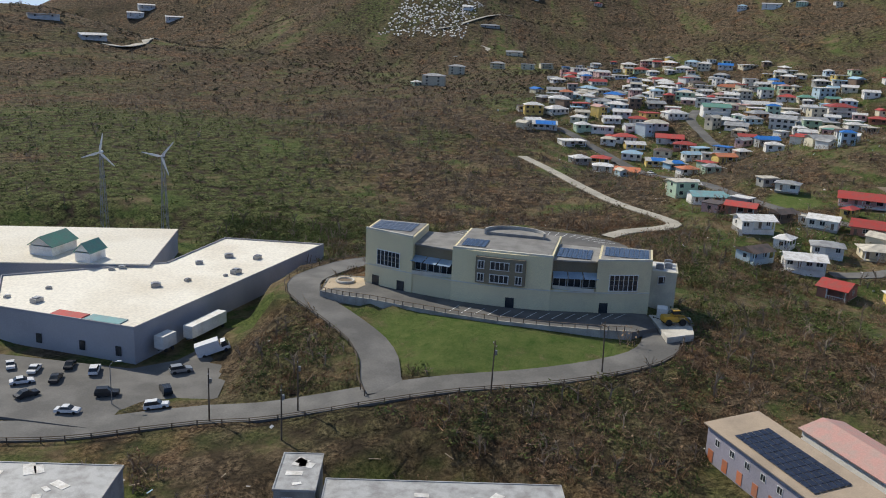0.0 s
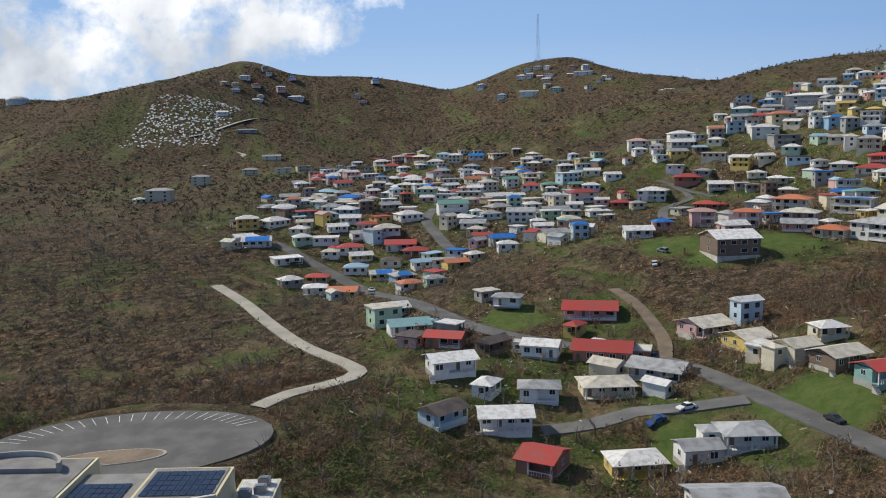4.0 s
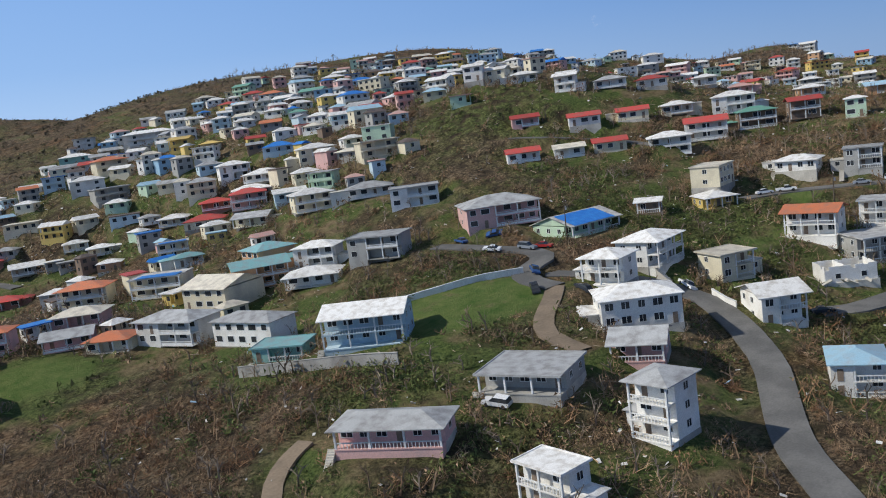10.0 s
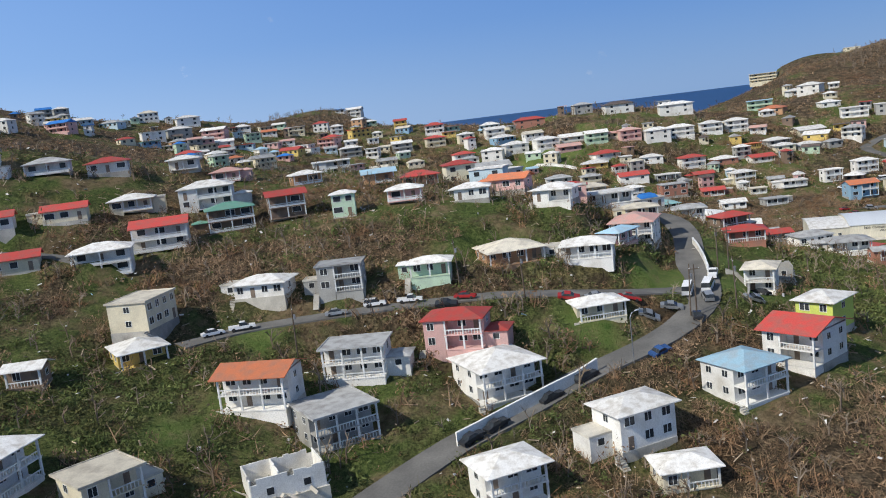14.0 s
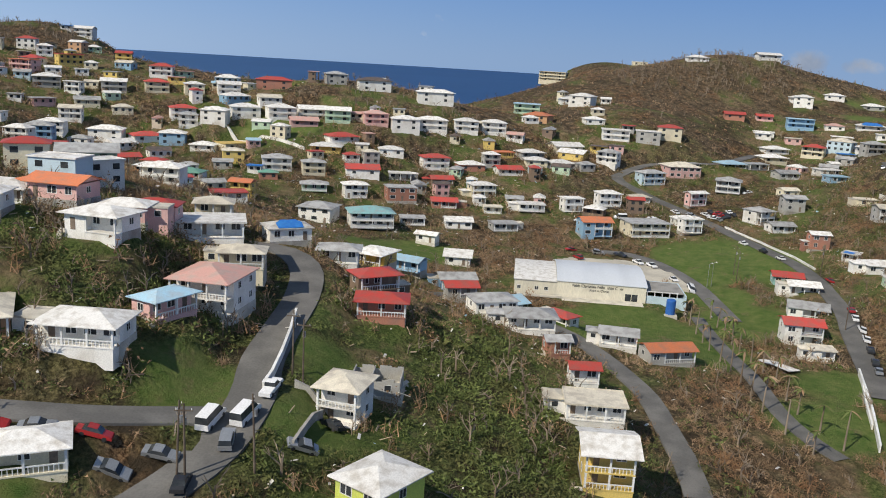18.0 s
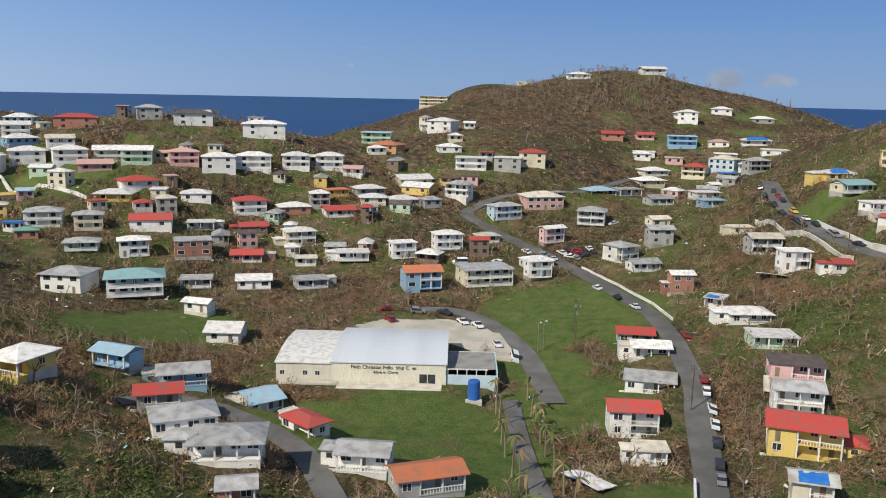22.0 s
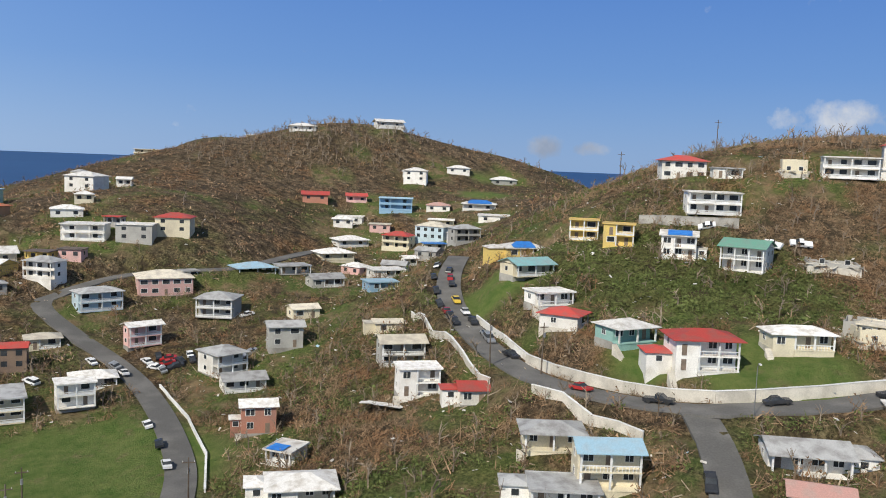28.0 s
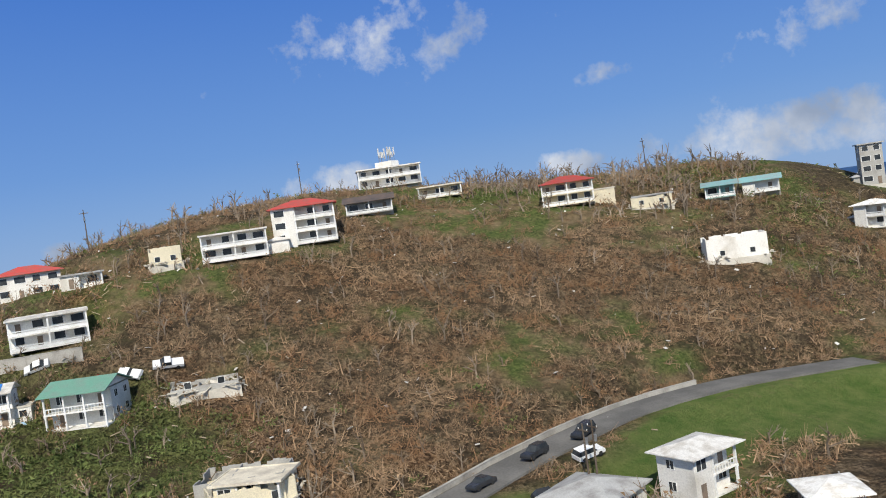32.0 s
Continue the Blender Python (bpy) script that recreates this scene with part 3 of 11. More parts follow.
road("gov_ramp", 8, "asphalt", [(-9.5, 151.6), (-11.4, 156.5), (-12.5, 164.5), (-15.5, 171.7), (-21, 179), (-27.5, 187), (-32.2, 193), (-35, 201), (-34, 209.5), (-30.5, 221), (-26, 230), (-19, 238)])
road("far_track", 8, "concrete", [(-316.9, 747.1), (-296.3, 800.2), (-415.2, 1264.2), (-388.7, 1281.0), (-389.3, 1349.4)])
road("cemetery_road", 6, "concrete", [(-20.5, 1078.2), (22.7, 1127.1), (3.0, 1156.8)])
road("cemetery_lane", 6, "concrete", [(-76.0, 1172.9), (-19.2, 1207.3), (57.7, 1310.7)])
road("town_street", 6, "asphalt", [(136.9, 467.1), (135.7, 494.4), (135.1, 521.9), (145.2, 548.1)])
road("town_rise", 5, "asphalt", [(281.4, 486.7), (275.7, 513.2)])
road("hill_street", 5, "asphalt", [(219.0, 407.5), (252.7, 485.5), (273.2, 496.5), (274.5, 515.9), (271.4, 532.1)])
road("hill_lane", 4, "asphalt", [(392.2, 331.8), (399.2, 317.3), (409.9, 301.3), (407.5, 285.5)])


# ---- ground, one sheet ----
def steps(lo, hi, fine, far_lo, far_hi):
    a = list(np.arange(lo, hi, fine))
    s, v = fine, lo
    while v > far_lo:
        s *= 1.10
        v -= s
        a.insert(0, v)
    s, v = fine, a[-1]
    while v < far_hi:
        s *= 1.10
        v += s
        a.append(v)
    return np.array(a)


GX, GY = steps(-140, 860, 4.0, -4300, 4700), steps(-310, 480, 4.0, -4500, 4700)
XX, YY = np.meshgrid(GX, GY)
ZZ = levelled(XX, YY)
edge = np.clip((np.hypot(XX - 350, YY - 500) - 1700) / 900, 0, 1)
ZZ = ZZ * (1 - edge) - 40 * edge
GREEN = np.zeros(XX.shape)
for lx, ly, lr in LAWNS:
    GREEN = np.maximum(GREEN, np.clip((lr * 1.15 - np.hypot(XX - lx, YY - ly)) / (lr * 0.3), 0, 1))


def lush(x, y):
    """How green a place grew back, 0 to 1."""
    g = np.array([0.5 + 0.40 * noise.fractal((a * 0.011, b * 0.011, 3.3), 0.6, 2.0, 3) + 0.26 * noise.fractal((a * 0.07, b * 0.07, 8.1), 0.5, 2.0, 3) for a, b in zip(x, y)])
    for a, b, r, s in GREENS:
        g = g + s * np.exp(-((x - a) ** 2 + (y - b) ** 2) / (2 * r * r))
    return g


LUSH = lush(XX.ravel(), YY.ravel())
# cut each road and each plot into the slope
PAVED, BED, SIDE = np.zeros(XX.shape), np.zeros(XX.shape), np.zeros(XX.shape)
LINES = []
for rname, rw, rsurf, line in ROADS:
    rz = levelled(line[:, 0], line[:, 1])
    pad_n = 5
    rz = np.convolve(np.pad(rz, pad_n, mode="edge"), np.ones(2 * pad_n + 1) / (2 * pad_n + 1), mode="valid")
    LINES.append((rname, rw, rsurf, line, rz))
for k, (rname, rw, rsurf, line, rz) in enumerate(LINES):
    # a side road meets the height of the road that it joins
    for end, order in ((0, np.arange(len(line))), (-1, np.arange(len(line))[::-1])):
        best, target = 1e9, None
        for q, other in enumerate(LINES):
            d = np.hypot(other[3][:, 0] - line[end][0], other[3][:, 1] - line[end][1])
            if q != k and d.min() < other[1] / 2 + 5 and d.min() < best and (other[1] > rw or (other[1] == rw and q < k)):
                best, target = d.min(), other[4][int(d.argmin())]
        if target is not None:
            gap = target - 0.02 - rz[end]
            for step, i in enumerate(order[:9]):
                rz[i] += gap * (1 - step / 9)


def cut_roads():
    PAVED[:] = 1e9
    for rname, rw, rsurf, line, rz in LINES:
        for (px, py), pz in zip(line, rz):
            i0, i1 = np.searchsorted(GX, (px - rw - 8, px + rw + 8))
            j0, j1 = np.searchsorted(GY, (py - rw - 8, py + rw + 8))
            if i1 <= i0 or j1 <= j0:
                continue
            d = np.hypot(XX[j0:j1, i0:i1] - px, YY[j0:j1, i0:i1] - py)
            w = np.clip((rw * 0.5 + 6.5 - d) / 3.5, 0, 1)
            take = d < PAVED[j0:j1, i0:i1]
            BED[j0:j1, i0:i1] = np.where(take, pz - 0.25, BED[j0:j1, i0:i1])
            SIDE[j0:j1, i0:i1] = np.where(take, w, SIDE[j0:j1, i0:i1])
            PAVED[j0:j1, i0:i1] = np.minimum(PAVED[j0:j1, i0:i1], d)
    ZZ[:] = ZZ * (1 - SIDE) + BED * SIDE


cut_roads()


def ground_at(x, y):
    """Height of the sheet as it is built."""
    i = int(np.clip(np.searchsorted(GX, x) - 1, 0, len(GX) - 2))
    j = int(np.clip(np.searchsorted(GY, y) - 1, 0, len(GY) - 2))
    u, v = (x - GX[i]) / (GX[i + 1] - GX[i]), (y - GY[j]) / (GY[j + 1] - GY[j])
    return float((ZZ[j, i] * (1 - u) + ZZ[j, i + 1] * u) * (1 - v) + (ZZ[j + 1, i] * (1 - u) + ZZ[j + 1, i + 1] * u) * v)


def settle(x, y, r, z):
    """Levels the ground under a footprint, so that no slope stands inside a building."""
    i0, i1 = np.searchsorted(GX, (x - r - 5, x + r + 5))
    j0, j1 = np.searchsorted(GY, (y - r - 5, y + r + 5))
    d = np.hypot(XX[j0:j1, i0:i1] - x, YY[j0:j1, i0:i1] - y)
    w = np.clip((r + 4.5 - d) / 4.5, 0, 1) * np.clip((PAVED[j0:j1, i0:i1] - 4) / 3, 0, 1)
    low = np.minimum(ZZ[j0:j1, i0:i1], z - 0.15)
    low = np.maximum(low, z - 1.5)
    ZZ[j0:j1, i0:i1] = ZZ[j0:j1, i0:i1] * (1 - w) + low * w


def soil():
    m = bpy.data.materials.new("hillside")
    m.use_nodes = True
    n, k = m.node_tree.nodes, m.node_tree.links
    b = n["Principled BSDF"]
    b.inputs["Roughness"].default_value = 0.95
    b.inputs["Specular IOR Level"].default_value = 0.1
    geo = n.new("ShaderNodeNewGeometry")

    def noise_at(scale, detail, rough=0.6):
        t = n.new("ShaderNodeTexNoise")
        t.inputs["Scale"].default_value, t.inputs["Detail"].default_value, t.inputs["Roughness"].default_value = scale, detail, rough
        k.new(geo.outputs["Position"], t.inputs["Vector"])
        return t.outputs["Fac"]

    def span(v, a, c):
        r = n.new("ShaderNodeMapRange")
        r.inputs["From Min"].default_value, r.inputs["From Max"].default_value = a, c
        k.new(v, r.inputs["Value"])
        return r.outputs[0]

    def mixed(f, a, c):
        x = n.new("ShaderNodeMix")
        x.data_type = "RGBA"
        for s, v in ((6, a), (7, c)):
            if isinstance(v, tuple):
                x.inputs[s].default_value = (*v, 1)
            else:
                k.new(v, x.inputs[s])
        k.new(f, x.inputs[0])
        return x.outputs[2]

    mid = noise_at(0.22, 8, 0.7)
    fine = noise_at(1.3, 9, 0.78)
    # low ends painted near black as shade between shrubs, in the hollows of fine
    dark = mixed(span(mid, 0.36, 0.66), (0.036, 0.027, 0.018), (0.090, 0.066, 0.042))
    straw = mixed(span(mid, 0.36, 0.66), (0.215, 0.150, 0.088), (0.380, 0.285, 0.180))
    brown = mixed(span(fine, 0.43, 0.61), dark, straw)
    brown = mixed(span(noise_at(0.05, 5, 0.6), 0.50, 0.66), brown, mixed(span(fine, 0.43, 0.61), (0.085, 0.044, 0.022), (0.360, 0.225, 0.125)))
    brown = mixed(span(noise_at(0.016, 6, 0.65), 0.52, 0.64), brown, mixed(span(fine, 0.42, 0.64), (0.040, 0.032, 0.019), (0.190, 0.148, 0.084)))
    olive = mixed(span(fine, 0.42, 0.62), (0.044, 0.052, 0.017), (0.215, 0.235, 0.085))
    gr = n.new("ShaderNodeAttribute")
    gr.attribute_name = "lush"
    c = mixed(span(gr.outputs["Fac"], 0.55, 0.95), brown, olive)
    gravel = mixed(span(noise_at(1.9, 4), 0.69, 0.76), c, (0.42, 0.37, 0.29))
    grass = mixed(span(noise_at(0.25, 8, 0.75), 0.35, 0.68), (0.072, 0.128, 0.027), (0.175, 0.200, 0.066))
    grass = mixed(span(noise_at(0.13, 7, 0.7), 0.57, 0.70), grass, mixed(span(fine, 0.40, 0.62), (0.095, 0.095, 0.036), (0.255, 0.215, 0.115)))
    at = n.new("ShaderNodeAttribute")
    at.attribute_name = "lawn"
    opn = n.new("ShaderNodeAttribute")
    opn.attribute_name = "open"
    sward = mixed(span(noise_at(0.45, 9, 0.75), 0.36, 0.66), (0.098, 0.075, 0.040), (0.310, 0.232, 0.133))
    sward = mixed(span(noise_at(0.09, 5, 0.6), 0.40, 0.53), sward, mixed(span(fine, 0.40, 0.62), (0.044, 0.076, 0.018), (0.140, 0.180, 0.050)))
    # crowns of the stripped woods: bumped lumps, the shade between them painted in dark
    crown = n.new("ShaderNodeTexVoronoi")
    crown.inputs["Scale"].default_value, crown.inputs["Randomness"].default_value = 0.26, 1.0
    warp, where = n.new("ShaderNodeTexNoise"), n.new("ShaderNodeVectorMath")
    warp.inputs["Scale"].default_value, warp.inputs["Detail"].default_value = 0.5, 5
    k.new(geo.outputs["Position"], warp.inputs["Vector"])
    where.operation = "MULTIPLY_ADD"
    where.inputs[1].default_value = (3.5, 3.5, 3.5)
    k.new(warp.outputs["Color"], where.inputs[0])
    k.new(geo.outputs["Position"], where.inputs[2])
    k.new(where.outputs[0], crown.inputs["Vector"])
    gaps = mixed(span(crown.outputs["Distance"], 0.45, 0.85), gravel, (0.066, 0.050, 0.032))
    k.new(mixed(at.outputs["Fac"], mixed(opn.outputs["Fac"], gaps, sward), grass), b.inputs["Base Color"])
    lump, flat = n.new("ShaderNodeBump"), n.new("ShaderNodeMath")
    lump.invert = True
    lump.inputs["Distance"].default_value = 2.6
    flat.operation = "SUBTRACT"
    flat.inputs[0].default_value = 1.0
    both = n.new("ShaderNodeMath")
    both.operation = "MAXIMUM"
    k.new(at.outputs["Fac"], both.inputs[0])
    k.new(opn.outputs["Fac"], both.inputs[1])
    k.new(both.outputs[0], flat.inputs[1])
    k.new(flat.outputs[0], lump.inputs["Strength"])
    k.new(crown.outputs["Distance"], lump.inputs["Height"])
    bp = n.new("ShaderNodeBump")
    bp.inputs["Strength"].default_value, bp.inputs["Distance"].default_value = 1.0, 0.7
    k.new(fine, bp.inputs["Height"])
    k.new(lump.outputs[0], bp.inputs["Normal"])
    k.new(bp.outputs[0], b.inputs["Normal"])
    return m


def drape_roads():
    for rname, rw, rsurf, line, rz in LINES:
        tang = np.gradient(line, axis=0)
        tang /= np.linalg.norm(tang, axis=1, keepdims=True) + 1e-9
        side = np.c_[tang[:, 1], -tang[:, 0]]
        v, f = [], []
        for p, s, z in zip(line, side, rz):
            for o, dz in ((-0.5, -0.5), (-0.5, 0.06), (-0.2, 0.10), (0.2, 0.10), (0.5, 0.06), (0.5, -0.5)):
                v.append((p[0] + s[0] * rw * o, p[1] + s[1] * rw * o, z + dz))
        for i in range(len(line) - 1):
            for q in range(5):
                f.append((i * 6 + q, i * 6 + q + 1, i * 6 + q + 7, i * 6 + q + 6))
        surf = {"asphalt": ASPHALT, "concrete": TRACK, "dirt": DIRT}[rsurf]
        ob = new("road_" + rname, mesh_of("road", v, f, surf))
        words = {"asphalt": "worn grey asphalt road winding through the hillside", "concrete": "pale concrete lane through the scrub", "dirt": "bare brown dirt drive on the slope"}[rsurf]
        tagged(ob, words, "road", kind="structure")


# ---- sea, lifted with distance as the far horizon stands ----
def build_sea():
    v, f, n = [], [], 72
    rings = [(300, -6), (1400, -4), (2300, 25), (3200, 75), (3900, 112), (4450, 145)]
    for r, z in rings:
        for k in range(n):
            a = 2 * math.pi * k / n
            v.append((350 + r * math.cos(a), 50 + r * math.sin(a), z))
    for i in range(len(rings) - 1):
        for k in range(n):
            f.append((i * n + k, i * n + (k + 1) % n, (i + 1) * n + (k + 1) % n, (i + 1) * n + k))
    f.append(tuple(range(n)))
    m = mat("sea_water", (0.004, 0.024, 0.070), (0.006, 0.032, 0.085), 0.004, 0.30, fine=0.05, bump=0.15, rand=0)
    tagged(new("sea", mesh_of("sea", v, f, m)), "deep blue open sea out to the horizon", "sea", kind="structure")


# ---- houses ----
def window_mesh(detail):
    e = 0.06
    fr = [(-0.5, -0.05, 0, -0.5 + e, 0.05, 1), (0.5 - e, -0.05, 0, 0.5, 0.05, 1), (-0.5 + e, -0.05, 0, 0.5 - e, 0.05, e), (-0.5 + e, -0.05, 1 - e, 0.5 - e, 0.05, 1)]
    if detail:
        fr.append((-0.03, -0.04, e, 0.03, 0.04, 1 - e))
        return boxes("window", fr, TRIM), boxes("pane", [(-0.5 + e, -0.012, e, 0.5 - e, 0.02, 1 - e)], GLASS)
    return boxes("window", fr + [(-0.5 + e, -0.02, e, 0.5 - e, 0.02, 1 - e)], [TRIM, GLASS], [0, 0, 0, 0, 1])


WIN2, PANE2 = window_mesh(True)
WIN1 = window_mesh(False)
DOOR = boxes("door", [(-0.5, -0.04, 0, 0.5, 0.04, 1)], WOOD)
POST = boxes("post", [(-0.15, -0.15, 0, 0.15, 0.15, 1), (-0.22, -0.22, 0.93, 0.22, 0.22, 1)], TRIM)


def hip_roof(w, d, z, o, h, m):
    x, y, t = w / 2 + o, d / 2 + o, 0.16
    r = max(x - y, 0.25) if w >= d else 0.0
    q = max(y - x, 0.25) if w < d else 0.0
    v = [(-x, -y, z), (x, -y, z), (x, y, z), (-x, y, z), (-x, -y, z + t), (x, -y, z + t), (x, y, z + t), (-x, y, z + t), (-r, -q, z + h), (r, q, z + h)]
    f = [(3, 2, 1, 0), (0, 1, 5, 4), (1, 2, 6, 5), (2, 3, 7, 6), (3, 0, 4, 7)]
    f += [(4, 5, 9, 8), (5, 6, 9), (6, 7, 8, 9), (7, 4, 8)] if w >= d else [(4, 5, 8), (5, 6, 9, 8), (6, 7, 9), (7, 4, 8, 9)]
    return mesh_of("roof", v, f, m)


def gable_roof(w, d, z, o, h, m, wall):
    """Ridge along x; the triangles under it in the wall's paint."""
    x, y, t = w / 2 + o, d / 2 + o, 0.16
    v = [(-x, -y, z), (-x, 0, z + h), (-x, y, z), (x, -y, z), (x, 0, z + h), (x, y, z)]
    v += [(a, b, c + t) for a, b, c in v]
    f = [(0, 1, 4, 3), (1, 2, 5, 4), (6, 9, 10, 7), (7, 10, 11, 8), (0, 3, 9, 6), (2, 8, 11, 5), (0, 6, 7, 1), (1, 7, 8, 2), (3, 4, 10, 9), (4, 5, 11, 10)]
    g = h * (d / 2) / y
    k = len(v)
    gx = w / 2 - 0.02
    v += [(-gx, -d / 2, z + h - g), (-gx, d / 2, z + h - g), (-gx, 0, z + h), (gx, -d / 2, z + h - g), (gx, d / 2, z + h - g), (gx, 0, z + h)]
    f += [(k, k + 2, k + 1), (k + 3, k + 4, k + 5)]
    return mesh_of("roof", v, f, [m, wall], [0] * 10 + [1, 1])


def flat_roof(w, d, z, o, m):
    p = 0.35
    x, y = w / 2 + o, d / 2 + o
    return boxes("roof", [(-x, -y, z, x, y, z + 0.22), (-x, -y, z + 0.22, x, -y + 0.2, z + p), (-x, y - 0.2, z + 0.22, x, y, z + p), (-x, -y + 0.2, z + 0.22, -x + 0.2, y - 0.2, z + p), (x - 0.2, -y + 0.2, z + 0.22, x, y - 0.2, z + p)], m)


SIZE = {1: "one-storey", 2: "two-storey", 3: "three-storey", 4: "four-storey"}
TINT = {"blue_tarp": "tarpaulin-covered", "pale_blue": "pale blue", "pale_green": "pale green"}
hr = random.Random(11)
WINDOWS = [0]
FOOT = [(12, 203, 38), (-75, 205, 44), (-118, 232, 48), (-75, 158, 34), (24, 257, 30), (606, 95, 26), (632, 82, 20), (57, 127, 14), (73, 132, 12), (2, 114, 14), (-57, 112, 12)]


def opening(parent, at, turn, w, h, near):
    WINDOWS[0] += 1
    if near:
        o = part("window", WIN2, parent, at=at, turn=turn, scale=(w, 1, h))
        part("pane", PANE2, o)
    else:
        part("window", WIN1, parent, at=at, turn=turn, scale=(w, 1, h))


def house(x, y, z, yaw, w, d, storeys, shape, roof, wall, detail):
    """A concrete house; its front looks along its own -y."""
    top = 2.8 * storeys
    wm, rm = WALL[wall], ROOF[roof]
    settle(x, y, 0.5 * max(w, d) + 1.0, z)
    FOOT.append((x, y, 0.56 * max(w, d) + 0.6))
    where = hr.choice(["on the hillside", "in stripped scrub", "above a bank", "beside the lane", "on concrete footing"])
    kind = "bungalow" if storeys == 1 else "house" if storeys == 2 else "apartment_house"
    ob = thing(kind, x, y, z, yaw, f"{SIZE[storeys]} {TINT.get(wall, wall)} house with {TINT.get(roof, roof)} {shape} roof {where}", kind.replace("_", " "), "houses of the hill town")
    g = min(2.9, max(0.5, d * 0.26)) if (detail and hr.random() < 0.82 and storeys < 4) else 0.0
    b = -d / 2 + g
    near = detail == 2
    inset = hr.uniform(0.3, 0.6) * w if g else 0.0
    # body: the part behind the gallery and, for some, a closed bay beside it
    spans = [(-w / 2, b, -3.4, w / 2, d / 2, top)]
    bay = g and inset < 0.42 * w
    if bay:
        spans.append((-w / 2, -d / 2, -3.4, -w / 2 + inset, b, top))
    slots = [0] * len(spans)
    if not detail:
        if hr.random() < 0.6:
            b = -d / 2 + 1.9
            spans[0] = (-w / 2, b, -3.4, w / 2, d / 2, top)
            for s in range(storeys):
                fz = 2.8 * s
                spans += [(-w / 2, -d / 2, fz - 0.25, w / 2, b, fz), (-w / 2, -d / 2, fz + 0.1, w / 2, -d / 2 + 0.15, fz + 0.85)]
                spans += [(q * w - 0.15, -d / 2, fz + 0.85, q * w + 0.15, -d / 2 + 0.25, fz + 2.8 - 0.25 * (s < storeys - 1)) for q in (-0.485, -0.16, 0.16, 0.485)]
            spans.append((-w / 2 + 0.1, -d / 2 + 0.05, -3.4, w / 2 - 0.1, b, -0.25))
            slots = [0] * len(spans)
        for s in range(storeys):
            for cx in (-0.27 * w, 0.27 * w):
                spans.append((cx - 0.8, b - 0.04, 2.8 * s + 0.9, cx + 0.8, b + 0.1, 2.8 * s + 2.2))
                slots.append(1)
    part("wall", boxes("wall", spans, [wm, GLASS] if not detail else wm, slots), ob)
    # a lower wing beside the body
    if detail and w < 16 and hr.random() < 0.3:
        sx, ww, wd = hr.choice((-1, 1)), w * hr.uniform(0.3, 0.45), d * hr.uniform(0.5, 0.7)
        wing = part("wing", boxes("wing", [(-ww / 2, -wd / 2, -3.4, ww / 2, wd / 2, 2.5)], wm), ob, at=(sx * (w / 2 + ww / 2 + 0.01), d / 2 - wd / 2 - 0.3, 0))
        part("wing_roof", hip_roof(ww, wd, 2.5, 0.4, 0.14 * wd + 0.2, rm) if hr.random() < 0.6 else flat_roof(ww, wd, 2.5, 0.15, PALECONC), wing)
        if near:
            opening(wing, (0, -wd / 2 - 0.01, 0.95), 0, 1.3, 1.2, False)
    if near:
        n, x0 = 10, -w / 2 - 1.3
        v, f = [], []
        for i in range(n + 1):
            zz, yy = -0.28 * i - 0.05, -d / 2 + 0.4 - 0.32 * i
            v += [(x0, yy, zz), (x0 + 1.25, yy, zz), (x0, yy, zz - 0.28), (x0 + 1.25, yy, zz - 0.28), (x0, yy, zz - 2.6), (x0 + 1.25, yy, zz - 2.6)]
        for i in range(n):
            q, r = 6 * i, 6 * i + 6
            f += [(q + 2, q + 3, r + 1, r), (q, q + 1, q + 3, q + 2), (q + 2, r, r + 4, q + 4), (q + 3, q + 5, r + 5, r + 1), (q, q + 2, q + 4), (q + 1, q + 5, q + 3)]
        part("stair", mesh_of("stair", v, f, PALECONC), ob, "raw concrete outside steps")
    if detail:
        part("footing", boxes("footing", [(-w / 2 - 0.06, b - 0.06, -3.9, w / 2 + 0.06, d / 2 + 0.06, -0.05)], CONC if hr.random() < 0.5 else PALECONC), ob)
    o = hr.uniform(0.5, 0.95)
    if shape == "hip":
        hgt = 0.15 * min(w, d) + 0.35
        part("roof", hip_roof(w, d, top, o, hgt, rm), ob)
    elif shape == "gable":
        hgt = 0.14 * d + 0.35
        part("roof", gable_roof(w, d, top, o, hgt, rm, wm), ob)
    else:
        hgt = 0.3
        part("roof", flat_roof(w, d, top, o * 0.6, rm), ob)
    if roof == "blue_tarp" :
        x0, x1 = -w / 2 * hr.uniform(0.5, 0.95), w / 2 * hr.uniform(0.4, 0.95)
        yy, n = -(d / 2 + o * 0.8), 6
        run = d / 2 + o
        v, f = [], []
        for i in range(n + 1):
            s = i / n * 0.93
            for j in range(n + 1):
                u = x0 + (x1 - x0) * j / n
                zz = top + 0.30 + (hgt - 0.12) * s if shape != "flat" else top + 0.44
                if shape == "hip":
                    lim = w / 2 + o - s * run * 0.98
                    u = max(-lim, min(lim, u))
                v.append((u + hr.uniform(-0.1, 0.1), yy + s * run, zz + hr.uniform(0, 0.07)))
        for i in range(n):
            for j in range(n):
                q = i * (n + 1) + j
                f.append((q, q + 1, q + n + 2, q + n + 1))
        me = mesh_of("tarpaulin", v, f, TARP)
        part("tarpaulin", me, ob, "wrinkled blue tarpaulin")
    # gallery: floor slabs, posts, parapet
    gx0 = -w / 2 + (inset if bay else 0)
